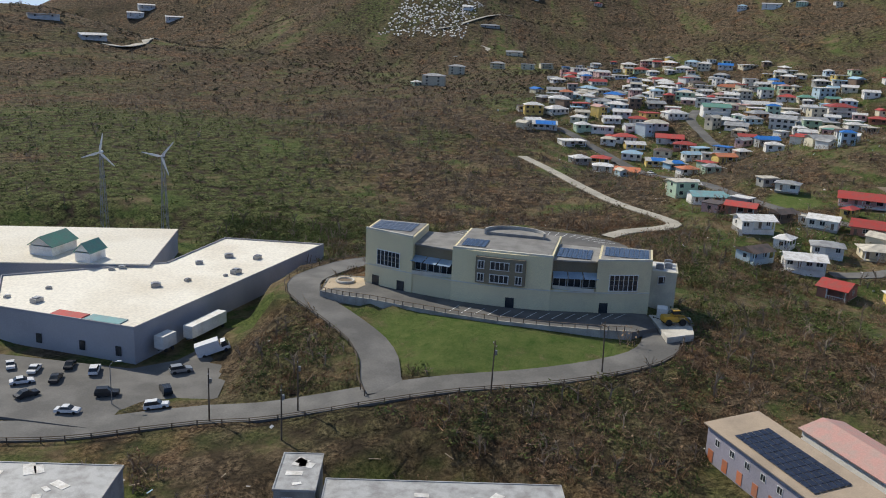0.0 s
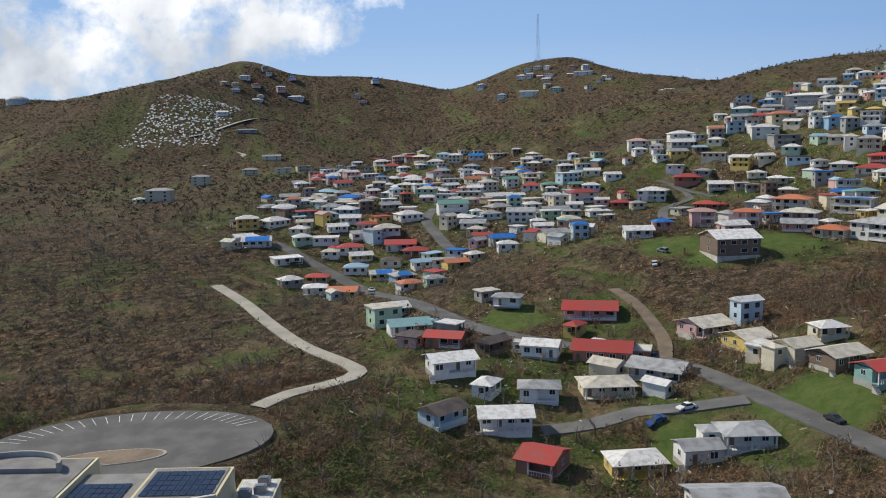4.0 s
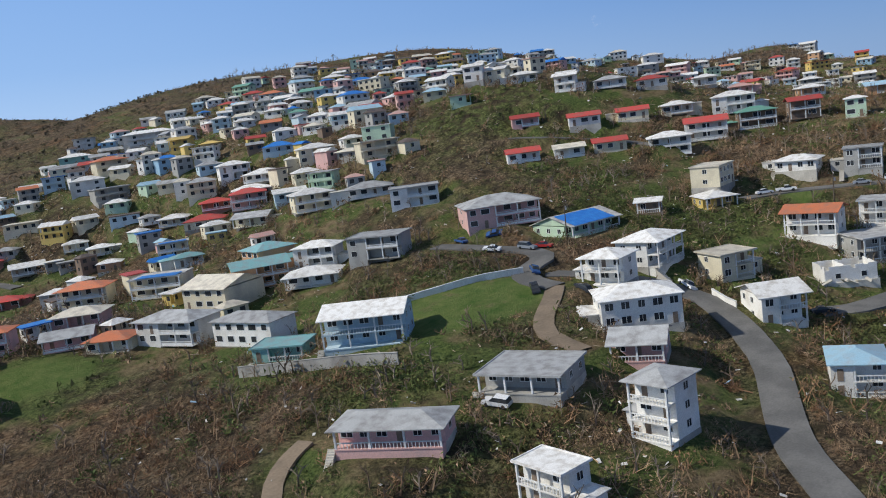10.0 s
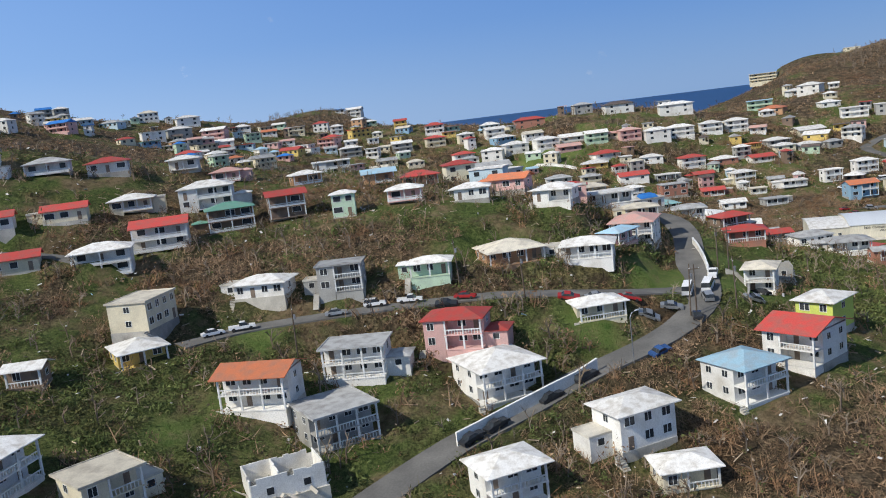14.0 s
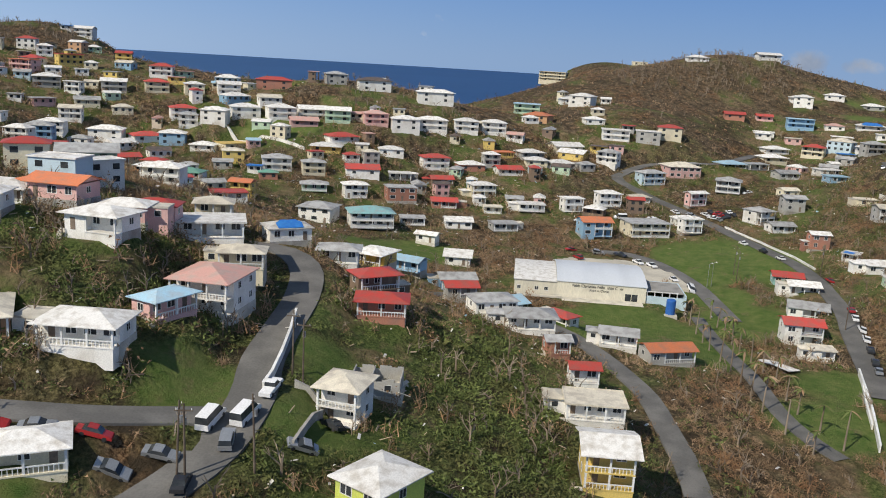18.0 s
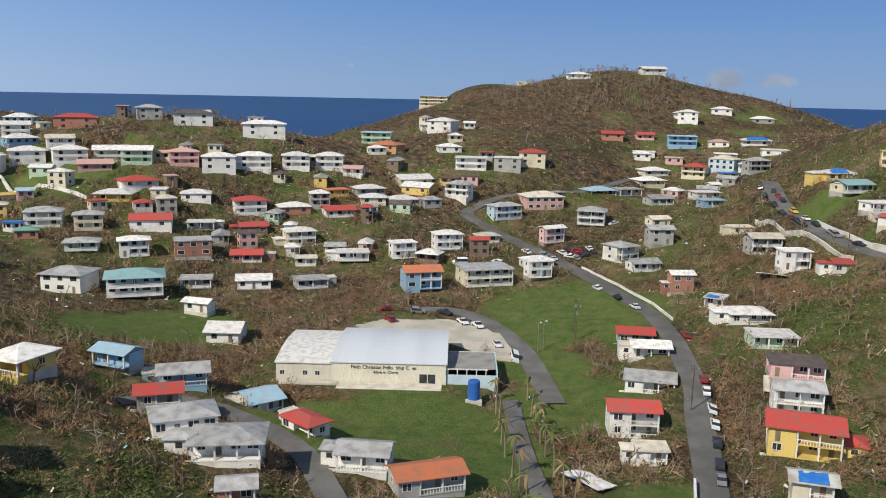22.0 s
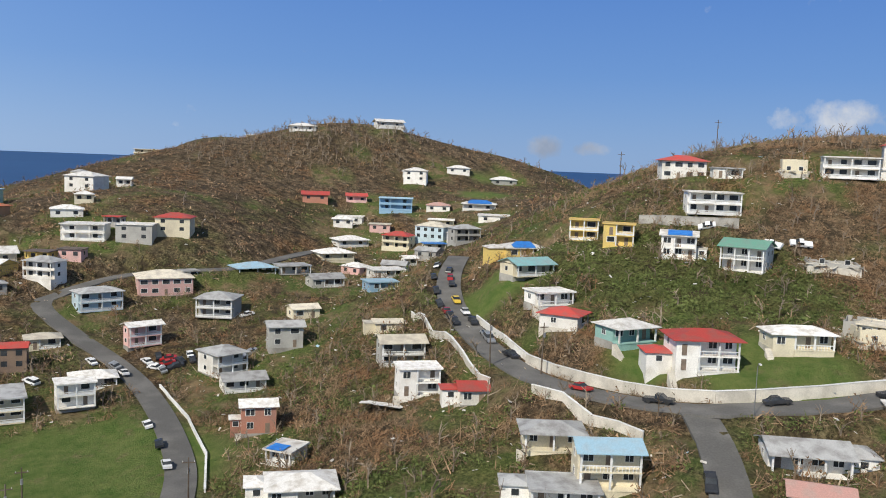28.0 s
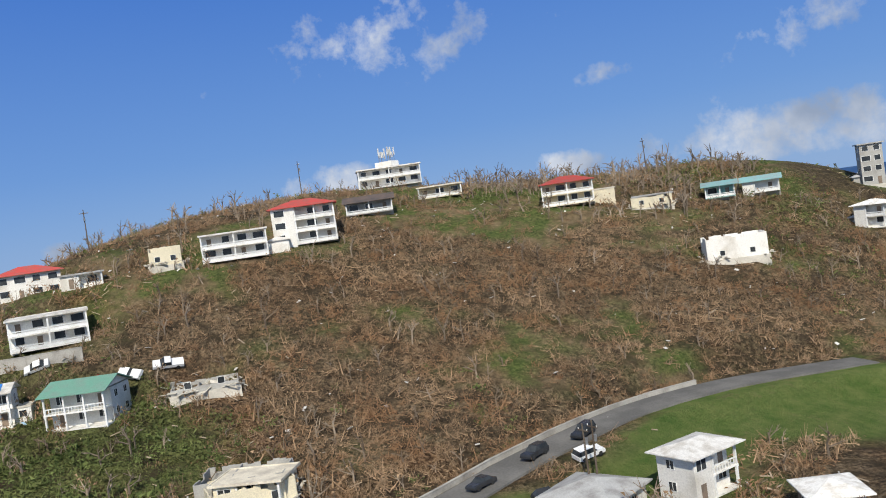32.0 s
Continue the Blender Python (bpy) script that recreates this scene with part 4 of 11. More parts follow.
    if g:
        for s in range(storeys):
            fz = 2.8 * s
            part("gallery_floor", boxes("gallery_floor", [(gx0, -d / 2 - 0.1, fz - 0.22, w / 2, b, fz)], wm), ob)
            cols = max(2, min(4 if near else 3, int((w / 2 - gx0) / 3.4) + 1))
            for c in range(cols):
                cx = gx0 + 0.2 + (w / 2 - gx0 - 0.4) * c / (cols - 1)
                part("post", POST, ob, at=(cx, -d / 2 + 0.12, fz), scale=(1, 1, 2.58 if s < storeys - 1 else 2.8))
            rail = [(gx0, -d / 2 + 0.02, fz + 0.78, w / 2, -d / 2 + 0.14, fz + 0.95)]
            if detail == 2:
                nb = int((w / 2 - gx0) / 0.55)
                rail += [(gx0 + 0.3 + 0.55 * q, -d / 2 + 0.04, fz, gx0 + 0.4 + 0.55 * q, -d / 2 + 0.12, fz + 0.78) for q in range(nb)]
            else:
                rail += [(gx0, -d / 2 + 0.04, fz + 0.05, w / 2, -d / 2 + 0.12, fz + 0.6)]
            if s or hr.random() < 0.7:
                part("railing", boxes("railing", rail, TRIM), ob)
        if detail == 2:
            part("gallery_base", boxes("gallery_base", [(gx0 + 0.1, -d / 2, -3.4, w / 2 - 0.1, b - 0.07, -0.25)], wm), ob)
    nf = max(2, int(w / (2.7 if near else 3.3)))
    for s in range(storeys if detail else 0):
        fz = 2.8 * s
        door = hr.randrange(nf)
        for i in range(nf):
            cx = -w / 2 + w * (i + 0.5) / nf
            fy = -d / 2 if (bay and cx + 0.9 < -w / 2 + inset) else b
            if bay and abs(cx - (-w / 2 + inset)) < 0.95:
                continue
            if i == door and (s == 0 or g) and detail:
                part("door", DOOR, ob, at=(cx, fy - 0.02, fz + 0.02), scale=(0.95, 1, 2.1))
            else:
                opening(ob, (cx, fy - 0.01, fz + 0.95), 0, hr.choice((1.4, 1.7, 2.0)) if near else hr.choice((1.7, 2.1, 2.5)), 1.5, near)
        if detail:
            ns = max(1, int(d / 4.6)) if near else 1
            for i in range(ns):
                cy = b + (d / 2 - b) * (i + 0.5) / ns
                for sx in (1, -1) if near else (1 if yaw % 360 < 180 else -1,):
                    opening(ob, (sx * (w / 2 + 0.01), cy, fz + 0.95), 90 * sx, 1.3, 1.25, near)
    return ob


house(209.8, 343.5, 124.8, -5, 15.1, 14.8, 2, "gable", "white", "brown", 1)
house(150.0, 319.3, 111.3, -22, 15.8, 11.5, 1, "gable", "red", "pink", 1)
house(177.3, 254.3, 113.9, 11, 7.9, 7.6, 1, "gable", "cream", "cream", 2)
house(182.0, 244.7, 114.0, 12, 10.2, 7.5, 1, "gable", "cream", "brown", 2)
house(190.9, 230.2, 115.1, 2, 8.0, 7.8, 2, "gable", "red", "teal", 2)
house(180.9, 229.9, 114.7, 7, 6.7, 6.7, 1, "gable", "red", "teal", 2)
house(128.3, 335.9, 112.8, -28, 8.4, 6.0, 1, "hip", "grey", "white", 1)
house(270.4, 273.9, 131.4, -54, 16.1, 11.8, 2, "gable", "white", "pale_blue", 2)
house(270.6, 314.6, 127.4, -77, 17.7, 8.8, 2, "hip", "grey", "white", 1)
house(263.7, 336.6, 128.0, -74, 17.7, 10.5, 2, "hip", "grey", "white", 1)
house(241.8, 237.5, 127.3, -62, 16.4, 7.6, 1, "hip", "grey", "pink", 2)
house(245.3, 212.0, 121.4, -96, 8.1, 5.4, 2, "flat", "white", "white", 2)
house(267.5, 208.1, 123.5, -93, 6.6, 7.8, 3, "hip", "grey", "white", 2)
house(266.0, 230.4, 129.0, -74, 13.8, 11.9, 1, "flat", "grey", "grey", 2)
house(303.6, 233.4, 128.9, -48, 15.1, 11.0, 2, "hip", "white", "white", 2)
house(285.6, 349.9, 130.8, -78, 15.9, 14.8, 2, "gable", "cream", "cream", 1)
house(312.8, 341.4, 135.7, -60, 12.0, 8.7, 2, "hip", "white", "white", 1)
house(313.1, 315.3, 138.7, -64, 14.2, 10.4, 2, "flat", "grey", "grey", 1)
house(345.8, 333.1, 147.4, -45, 14.5, 10.0, 2, "flat", "grey", "white", 1)
house(316.6, 247.3, 133.3, -84, 8.8, 8.9, 2, "hip", "white", "white", 2)
house(336.8, 249.0, 133.2, 4, 13.3, 10.5, 2, "hip", "white", "white", 2)
house(307.3, 194.8, 118.7, -67, 8.5, 10.0, 2, "hip", "pale_blue", "white", 2)
house(377.4, 163.1, 124.7, -49, 10.1, 7.5, 2, "hip", "white", "white", 2)
house(401.5, 197.2, 134.1, -88, 11.2, 8.1, 2, "hip", "red", "pink", 2)
house(390.6, 213.8, 132.5, -80, 11.4, 8.2, 2, "flat", "grey", "white", 2)
house(391.7, 259.4, 143.3, 6, 11.6, 8.3, 2, "flat", "cream", "cream", 2)
house(405.6, 334.4, 165.3, -48, 9.4, 7.0, 1, "gable", "red", "pink", 1)
house(427.4, 304.5, 162.9, -56, 10.4, 7.7, 1, "gable", "red", "cream", 1)
house(460.7, 225.8, 157.0, -74, 9.0, 6.7, 1, "hip", "white", "pink", 1)
house(393.7, 146.2, 126.0, -46, 9.5, 9.9, 2, "hip", "pale_blue", "white", 2)
house(405.8, 135.6, 128.1, -124, 9.5, 11.1, 2, "gable", "red", "white", 2)
house(422.7, 130.3, 128.8, -122, 7.2, 8.5, 2, "hip", "white", "lime", 2)
house(445.4, 269.0, 154.9, -56, 11.7, 8.5, 2, "hip", "green", "brown", 1)
house(451.0, 255.4, 156.4, -58, 9.4, 6.9, 2, "gable", "red", "brown", 1)
house(479.3, 213.0, 153.9, -90, 10.8, 7.8, 1, "hip", "white", "white", 1)
house(465.7, 187.2, 152.9, -99, 9.9, 7.1, 1, "hip", "white", "white", 2)
house(579.9, 299.9, 158.7, -63, 15.2, 10.0, 2, "flat", "white", "white", 1)
house(448.2, 140.2, 130.3, -100, 6.4, 7.5, 2, "hip", "cream", "white", 2)
house(468.3, 168.5, 140.1, -95, 10.6, 12.4, 2, "hip", "pink", "white", 2)
house(454.3, 171.3, 142.6, -24, 8.7, 5.4, 1, "hip", "pale_blue", "pink", 2)
house(532.2, 77.4, 116.3, -70, 12.1, 6.6, 1, "gable", "orange", "grey", 2)
house(577.2, 117.2, 112.4, -51, 7.8, 9.2, 1, "gable", "pale_blue", "white", 2)
house(622.3, 136.4, 115.4, -89, 8.7, 10.2, 1, "gable", "white", "white", 1)
house(642.0, 149.8, 117.8, -105, 7.7, 4.5, 1, "gable", "white", "white", 1)
house(567.5, 34.9, 113.1, -93, 10.3, 7.4, 2, "gable", "red", "white", 2)
house(610.6, 22.1, 117.0, -93, 9.2, 6.6, 1, "gable", "white", "white", 2)
house(581.4, -4.3, 122.6, -103, 11.6, 8.4, 1, "flat", "dark", "pink", 2)
house(655.9, 194.9, 120.1, -96, 13.1, 11.3, 2, "hip", "grey", "white", 1)
house(691.3, 63.3, 117.6, -71, 17.1, 12.5, 2, "flat", "grey", "cream", 1)
house(681.1, 85.2, 118.1, -74, 12.6, 9.1, 2, "gable", "orange", "blue", 1)
house(720.3, 77.0, 124.6, -72, 10.4, 7.5, 2, "hip", "white", "white", 1)
house(711.1, 93.6, 122.4, -66, 8.8, 6.3, 2, "flat", "white", "white", 1)
house(705.7, 111.6, 122.2, -80, 11.3, 8.1, 1, "flat", "white", "white", 1)
house(747.4, 159.9, 132.4, -68, 12.7, 9.2, 2, "hip", "red", "white", 0)
house(699.0, 169.1, 123.7, -70, 12.8, 9.3, 2, "flat", "grey", "brick", 1)
house(714.7, 189.5, 131.4, -74, 14.9, 10.9, 1, "gable", "red", "white", 0)
house(769.9, 178.5, 148.4, -75, 14.1, 10.0, 2, "hip", "white", "white", 0)
house(812.8, 67.2, 147.1, -92, 14.8, 10.0, 2, "flat", "white", "white", 0)
house(666.7, 0.5, 121.9, -85, 7.2, 5.1, 2, "gable", "white", "brick", 2)
house(713.7, 11.3, 122.7, -54, 9.0, 9.9, 2, "hip", "grey", "white", 1)
house(721.9, -4.6, 128.1, -82, 9.2, 6.6, 2, "gable", "grey", "grey", 1)
house(757.9, 15.9, 129.8, -103, 11.3, 10.5, 2, "hip", "grey", "grey", 1)
house(735.6, 35.1, 125.3, -58, 9.3, 4.6, 2, "gable", "white", "pink", 1)
house(763.4, 53.0, 130.4, -58, 13.0, 7.8, 2, "hip", "grey", "pale_blue", 1)
house(695.1, 44.0, 119.7, -70, 8.4, 6.0, 2, "flat", "white", "white", 1)
house(660.5, -32.6, 131.5, -87, 8.7, 6.2, 2, "flat", "white", "white", 2)
house(618.6, -49.2, 133.9, -100, 9.6, 6.9, 1, "hip", "grey", "cream", 2)
house(632.4, -82.2, 143.9, -99, 11.9, 8.6, 2, "hip", "red", "white", 2)
house(633.2, -102.4, 147.5, -99, 12.0, 6.8, 1, "hip", "white", "cream", 2)
house(648.4, -73.6, 145.7, -73, 9.6, 7.8, 1, "hip", "white", "teal", 2)
house(679.6, -66.6, 147.8, -77, 9.5, 7.1, 1, "flat", "white", "white", 2)
house(702.3, -67.3, 151.6, -71, 11.5, 8.5, 1, "gable", "teal", "cream", 1)
house(701.5, -92.0, 159.9, -113, 8.0, 5.9, 2, "flat", "yellow", "yellow", 1)
house(687.5, -102.6, 158.4, -116, 8.6, 6.3, 2, "gable", "blue_tarp", "white", 2)
house(900.0, -56.1, 155.7, -98, 15.9, 10.0, 2, "flat", "pale_blue", "blue", 0)
house(677.5, -115.8, 156.9, -133, 10.4, 10.0, 2, "gable", "green", "white", 2)
house(702.0, -118.3, 169.1, -107, 13.8, 10.0, 2, "flat", "white", "white", 1)
house(710.5, -227.8, 188.2, -131, 12.1, 9.0, 1, "flat", "cream", "cream", 1)
house(600.3, -152.0, 142.4, -170, 9.8, 8.9, 1, "hip", "grey", "white", 2)
house(633.5, -122.3, 148.7, -140, 9.3, 6.7, 1, "flat", "cream", "cream", 2)
house(103.8, 249.2, 104.7, -10, 11.1, 8.0, 1, "gable", "white", "white", 2)
house(106.5, 230.5, 101.9, -41, 7.7, 9.1, 1, "gable", "red", "brick", 2)
house(124.4, 226.8, 100.9, -5, 10.5, 7.6, 1, "hip", "white", "yellow", 2)
house(97.8, 278.8, 109.7, 6, 10.9, 7.9, 1, "gable", "white", "white", 2)
house(141.3, 286.5, 107.5, -28, 14.9, 10.9, 1, "gable", "red", "brick", 2)
house(133.1, 264.0, 105.0, -8, 11.9, 8.6, 1, "hip", "cream", "cream", 2)
house(94.4, 325.5, 108.4, 3, 11.9, 8.6, 1, "gable", "teal", "white", 1)
house(172.4, 289.8, 111.5, 14, 10.4, 10.7, 1, "gable", "cream", "pink", 2)
house(174.9, 271.9, 111.9, 13, 9.0, 9.2, 1, "gable", "cream", "yellow", 2)
house(187.6, 219.6, 114.2, 3, 9.5, 5.1, 1, "gable", "red", "grey", 2)
house(309.4, 361.0, 135.7, -97, 10.6, 12.4, 2, "hip", "teal", "orange", 1)
house(283.3, 378.4, 132.7, -51, 15.0, 11.0, 2, "flat", "blue_tarp", "cream", 1)
house(351.6, 427.1, 149.7, -35, 14.2, 10.0, 2, "hip", "white", "white", 1)
house(264.7, 295.5, 127.5, -58, 11.1, 8.0, 1, "flat", "teal", "teal", 2)
house(408.3, 608.1, 179.3, -29, 21.9, 10.0, 2, "flat", "white", "white", 0)
house(256.4, 373.4, 131.6, -46, 12.7, 9.2, 1, "hip", "cream", "pink", 1)
house(270.0, 399.9, 131.5, -46, 13.8, 10.1, 2, "hip", "orange", "cream", 1)
house(233.2, 372.2, 129.9, -41, 9.6, 6.9, 2, "hip", "orange", "pink", 1)
house(342.2, 233.3, 128.9, -27, 8.7, 8.5, 2, "flat", "cream", "cream", 2)
house(347.1, 276.1, 138.4, -11, 17.1, 14.8, 1, "gable", "blue_tarp", "pale_green", 2)
house(342.0, 297.7, 141.9, -38, 19.9, 14.6, 2, "hip", "grey", "pink", 1)
house(327.2, 216.7, 124.2, -44, 9.0, 10.6, 2, "gable", "white", "white", 2)
house(288.3, 223.9, 127.8, -66, 9.1, 10.4, 1, "gable", "grey", "pink", 2)
house(317.9, 169.1, 118.3, -81, 9.9, 7.1, 2, "gable", "orange", "yellow", 2)
house(362.3, 180.0, 121.7, -50, 9.0, 7.7, 2, "hip", "white", "white", 2)
house(368.1, 155.6, 122.0, -69, 8.2, 6.2, 1, "hip", "white", "cream", 2)
house(393.3, 188.3, 127.6, -49, 11.7, 12.8, 2, "hip", "white", "white", 2)
house(376.0, 226.0, 132.2, -85, 12.1, 8.8, 2, "gable", "orange", "white", 2)
house(374.3, 212.1, 126.6, -43, 11.1, 11.5, 2, "flat", "grey", "grey", 2)
house(381.9, 254.5, 138.7, -41, 8.7, 10.2, 1, "hip", "white", "yellow", 2)
house(364.8, 264.5, 140.3, -69, 6.1, 4.5, 1, "gable", "white", "brown", 2)
house(412.4, 243.1, 144.0, -82, 11.1, 8.0, 1, "hip", "white", "white", 2)
house(417.8, 227.2, 143.0, -75, 9.6, 6.9, 2, "flat", "grey", "grey", 2)
house(424.8, 209.0, 143.6, -78, 8.7, 6.2, 1, "hip", "white", "pale_green", 2)
house(436.5, 193.9, 143.4, -60, 12.8, 12.0, 1, "hip", "cream", "orange", 2)
house(439.2, 176.5, 142.7, -87, 11.2, 8.1, 1, "hip", "white", "white", 2)
house(416.4, 172.6, 134.6, -62, 9.6, 7.1, 1, "hip", "white", "cream", 2)
house(391.5, 307.2, 154.6, -50, 9.4, 6.9, 1, "gable", "cream", "white", 1)
house(381.0, 317.7, 155.1, -47, 10.3, 7.6, 1, "gable", "red", "white", 1)
house(402.5, 299.0, 154.7, -53, 10.2, 7.5, 1, "gable", "red", "cream", 1)
house(414.7, 316.0, 163.3, -52, 10.5, 7.7, 1, "gable", "red", "white", 1)
house(441.9, 295.5, 162.8, -59, 10.5, 7.8, 1, "hip", "white", "cream", 1)
house(411.0, 282.5, 151.2, -58, 12.6, 9.4, 2, "hip", "white", "white", 1)
house(428.7, 278.7, 153.8, -60, 13.0, 9.6, 2, "gable", "red", "white", 1)
house(454.8, 280.8, 160.5, -63, 14.0, 10.0, 2, "hip", "white", "white", 1)
house(451.6, 239.4, 155.2, -70, 5.9, 4.5, 2, "hip", "white", "pale_green", 1)
house(464.9, 208.9, 155.3, -78, 8.9, 6.6, 1, "hip", "white", "white", 2)
house(479.2, 189.4, 152.0, -82, 8.6, 6.3, 1, "hip", "white", "pink", 2)
house(736.1, 211.5, 138.2, -84, 14.6, 10.0, 1, "hip", "white", "yellow", 0)
house(559.2, 502.9, 195.3, -45, 15.6, 10.0, 1, "gable", "white", "white", 0)
house(569.2, 492.9, 192.9, -47, 17.6, 10.0, 1, "hip", "white", "white", 0)
house(437.9, 357.6, 181.5, -49, 10.5, 7.8, 1, "hip", "white", "white", 1)
house(441.7, 340.2, 179.4, -52, 7.0, 5.2, 1, "gable", "white", "white", 1)
house(447.0, 324.6, 174.9, -54, 11.7, 8.7, 1, "hip", "grey", "white", 1)
house(458.3, 313.6, 173.0, -57, 11.0, 8.2, 1, "hip", "red", "white", 1)
house(738.4, 444.2, 175.2, -61, 13.2, 9.8, 1, "gable", "white", "white", 0)
house(479.7, 201.8, 155.4, -96, 10.2, 7.4, 1, "gable", "orange", "pink", 2)
house(485.4, 242.3, 160.3, -65, 8.8, 6.5, 1, "gable", "pale_blue", "orange", 1)
house(500.1, 145.2, 134.5, -56, 8.7, 6.3, 2, "hip", "red", "brown", 2)
house(490.6, 141.9, 134.7, -83, 9.7, 7.0, 1, "hip", "red", "brick", 2)
house(482.2, 167.9, 144.2, -78, 8.5, 6.1, 1, "hip", "cream", "cream", 2)
house(519.0, 169.6, 142.0, -58, 9.9, 7.1, 1, "hip", "blue_tarp", "white", 2)
house(511.5, 184.3, 147.8, -74, 8.0, 6.6, 1, "hip", "cream", "cream", 2)
house(486.3, 186.7, 151.1, -82, 8.7, 6.2, 1, "hip", "red", "pink", 2)
house(491.6, 177.4, 147.9, -70, 12.4, 9.0, 1, "flat", "white", "white", 2)
house(517.6, 156.7, 138.1, -82, 8.9, 6.4, 1, "hip", "grey", "white", 2)
house(455.5, 99.0, 121.1, -88, 7.8, 9.2, 2, "gable", "white", "yellow", 2)
house(479.7, 99.3, 121.9, -88, 10.8, 7.8, 1, "flat", "cream", "white", 2)
house(497.9, 100.2, 121.6, -83, 6.0, 4.5, 1, "gable", "red", "white", 2)
house(512.8, 105.4, 122.3, -77, 5.5, 4.5, 1, "gable", "grey", "brick", 2)
house(537.9, 88.8, 117.5, -95, 9.3, 6.7, 1, "gable", "grey", "white", 2)
house(555.9, 102.7, 115.8, -133, 9.0, 5.2, 1, "hip", "red", "white", 2)
house(537.4, 121.3, 123.8, -67, 11.0, 7.9, 1, "hip", "grey", "white", 2)
house(530.7, 111.4, 122.5, -82, 11.4, 8.3, 1, "hip", "grey", "white", 2)
house(573.8, 147.5, 123.5, -111, 9.0, 5.9, 1, "gable", "pale_blue", "blue", 1)
house(575.0, 133.4, 119.1, -72, 10.0, 7.2, 1, "gable", "grey", "blue", 2)
house(542.0, 152.3, 132.4, -110, 7.7, 8.7, 1, "hip", "white", "yellow", 2)
house(551.1, 130.4, 122.9, -73, 8.0, 5.7, 1, "gable", "red", "grey", 2)
house(625.0, 23.1, 116.5, -96, 9.4, 6.8, 1, "gable", "red", "teal", 2)
house(591.5, 25.9, 114.6, -103, 11.5, 8.3, 1, "gable", "grey", "white", 2)
house(552.0, 4.8, 116.5, -108, 13.2, 9.6, 2, "gable", "red", "yellow", 2)
house(528.3, 12.7, 115.8, -105, 6.5, 4.6, 2, "gable", "blue_tarp", "cream", 2)
house(550.7, 34.6, 113.9, -92, 5.9, 4.5, 1, "flat", "cream", "white", 2)
house(568.1, 0.2, 118.2, -101, 9.7, 7.0, 2, "gable", "grey", "white", 2)
house(605.4, -7.3, 122.2, -92, 11.1, 8.0, 1, "flat", "white", "pale_green", 2)
house(627.0, -8.0, 122.6, -88, 11.0, 8.0, 1, "hip", "white", "white", 2)
house(656.4, 174.5, 119.5, -70, 16.7, 12.2, 2, "hip", "teal", "white", 1)
house(710.5, 43.2, 119.9, -74, 10.9, 7.9, 1, "hip", "white", "white", 1)
house(733.8, 61.3, 124.9, -71, 8.7, 6.2, 1, "hip", "cream", "cream", 1)
house(722.9, 134.7, 124.0, -65, 11.2, 8.1, 2, "hip", "white", "cream", 1)
house(729.6, 154.4, 127.2, -70, 10.5, 7.6, 1, "gable", "red", "brown", 1)
house(754.0, 142.8, 132.2, -69, 12.9, 9.4, 1, "hip", "white", "brick", 0)
house(753.9, 123.7, 131.2, -69, 12.4, 9.0, 1, "gable", "red", "white", 1)
house(745.1, 181.4, 137.9, -75, 11.8, 8.5, 1, "hip", "white", "white", 0)
house(724.1, 173.3, 129.2, -77, 10.1, 7.2, 1, "flat", "white", "grey", 1)
house(693.0, 188.3, 124.3, -67, 9.9, 7.1, 2, "hip", "white", "white", 1)
house(690.1, 205.6, 126.5, -74, 10.7, 7.8, 1, "hip", "grey", "pale_green", 1)
house(694.7, 227.5, 129.3, -69, 7.8, 5.6, 1, "hip", "green", "brick", 0)
house(709.4, 228.0, 131.4, -72, 13.0, 9.4, 2, "hip", "grey", "white", 0)
house(708.1, 210.7, 130.8, -69, 10.0, 7.2, 2, "hip", "grey", "cream", 0)
house(716.8, 251.0, 132.3, -67, 9.6, 6.9, 2, "hip", "cream", "yellow", 0)
house(738.8, 258.4, 136.1, -41, 14.3, 10.4, 1, "flat", "yellow", "cream", 0)
house(701.7, 149.9, 121.3, -80, 10.7, 7.7, 1, "gable", "red", "brick", 1)
house(701.3, 128.4, 120.4, -79, 7.7, 5.5, 1, "flat", "cream", "cream", 1)
house(675.1, 141.2, 117.9, -78, 10.9, 7.9, 1, "gable", "white", "white", 1)
house(678.1, 122.6, 117.7, -68, 10.5, 7.6, 1, "flat", "grey", "grey", 1)
house(672.0, 159.8, 118.3, -77, 9.9, 7.1, 1, "flat", "grey", "grey", 1)
house(782.3, 166.1, 148.1, -78, 15.5, 10.0, 2, "hip", "white", "white", 0)
house(791.1, 148.5, 148.0, -80, 12.3, 9.2, 2, "hip", "white", "white", 0)
house(797.7, 133.9, 147.7, -82, 12.6, 9.4, 2, "hip", "white", "white", 0)
house(816.6, 168.8, 161.0, -78, 20.1, 10.0, 2, "hip", "white", "white", 0)
house(748.7, 206.8, 142.3, -57, 14.6, 10.7, 1, "hip", "red", "white", 0)
house(759.7, 229.1, 147.8, -68, 13.5, 10.0, 1, "gable", "pink", "pink", 0)
house(769.8, 98.0, 134.3, -65, 13.1, 9.6, 1, "hip", "white", "white", 1)
house(797.1, 94.9, 140.7, -66, 15.5, 11.3, 1, "gable", "white", "cream", 0)
house(772.3, 127.4, 137.5, -61, 9.4, 6.8, 1, "flat", "orange", "yellow", 0)
house(778.9, 113.6, 137.8, -64, 12.6, 9.1, 1, "hip", "white", "grey", 0)
house(812.7, 49.5, 147.4, -94, 12.8, 9.5, 2, "flat", "white", "grey", 0)
house(819.9, 37.0, 149.8, -95, 12.7, 9.4, 2, "hip", "red", "cream", 0)
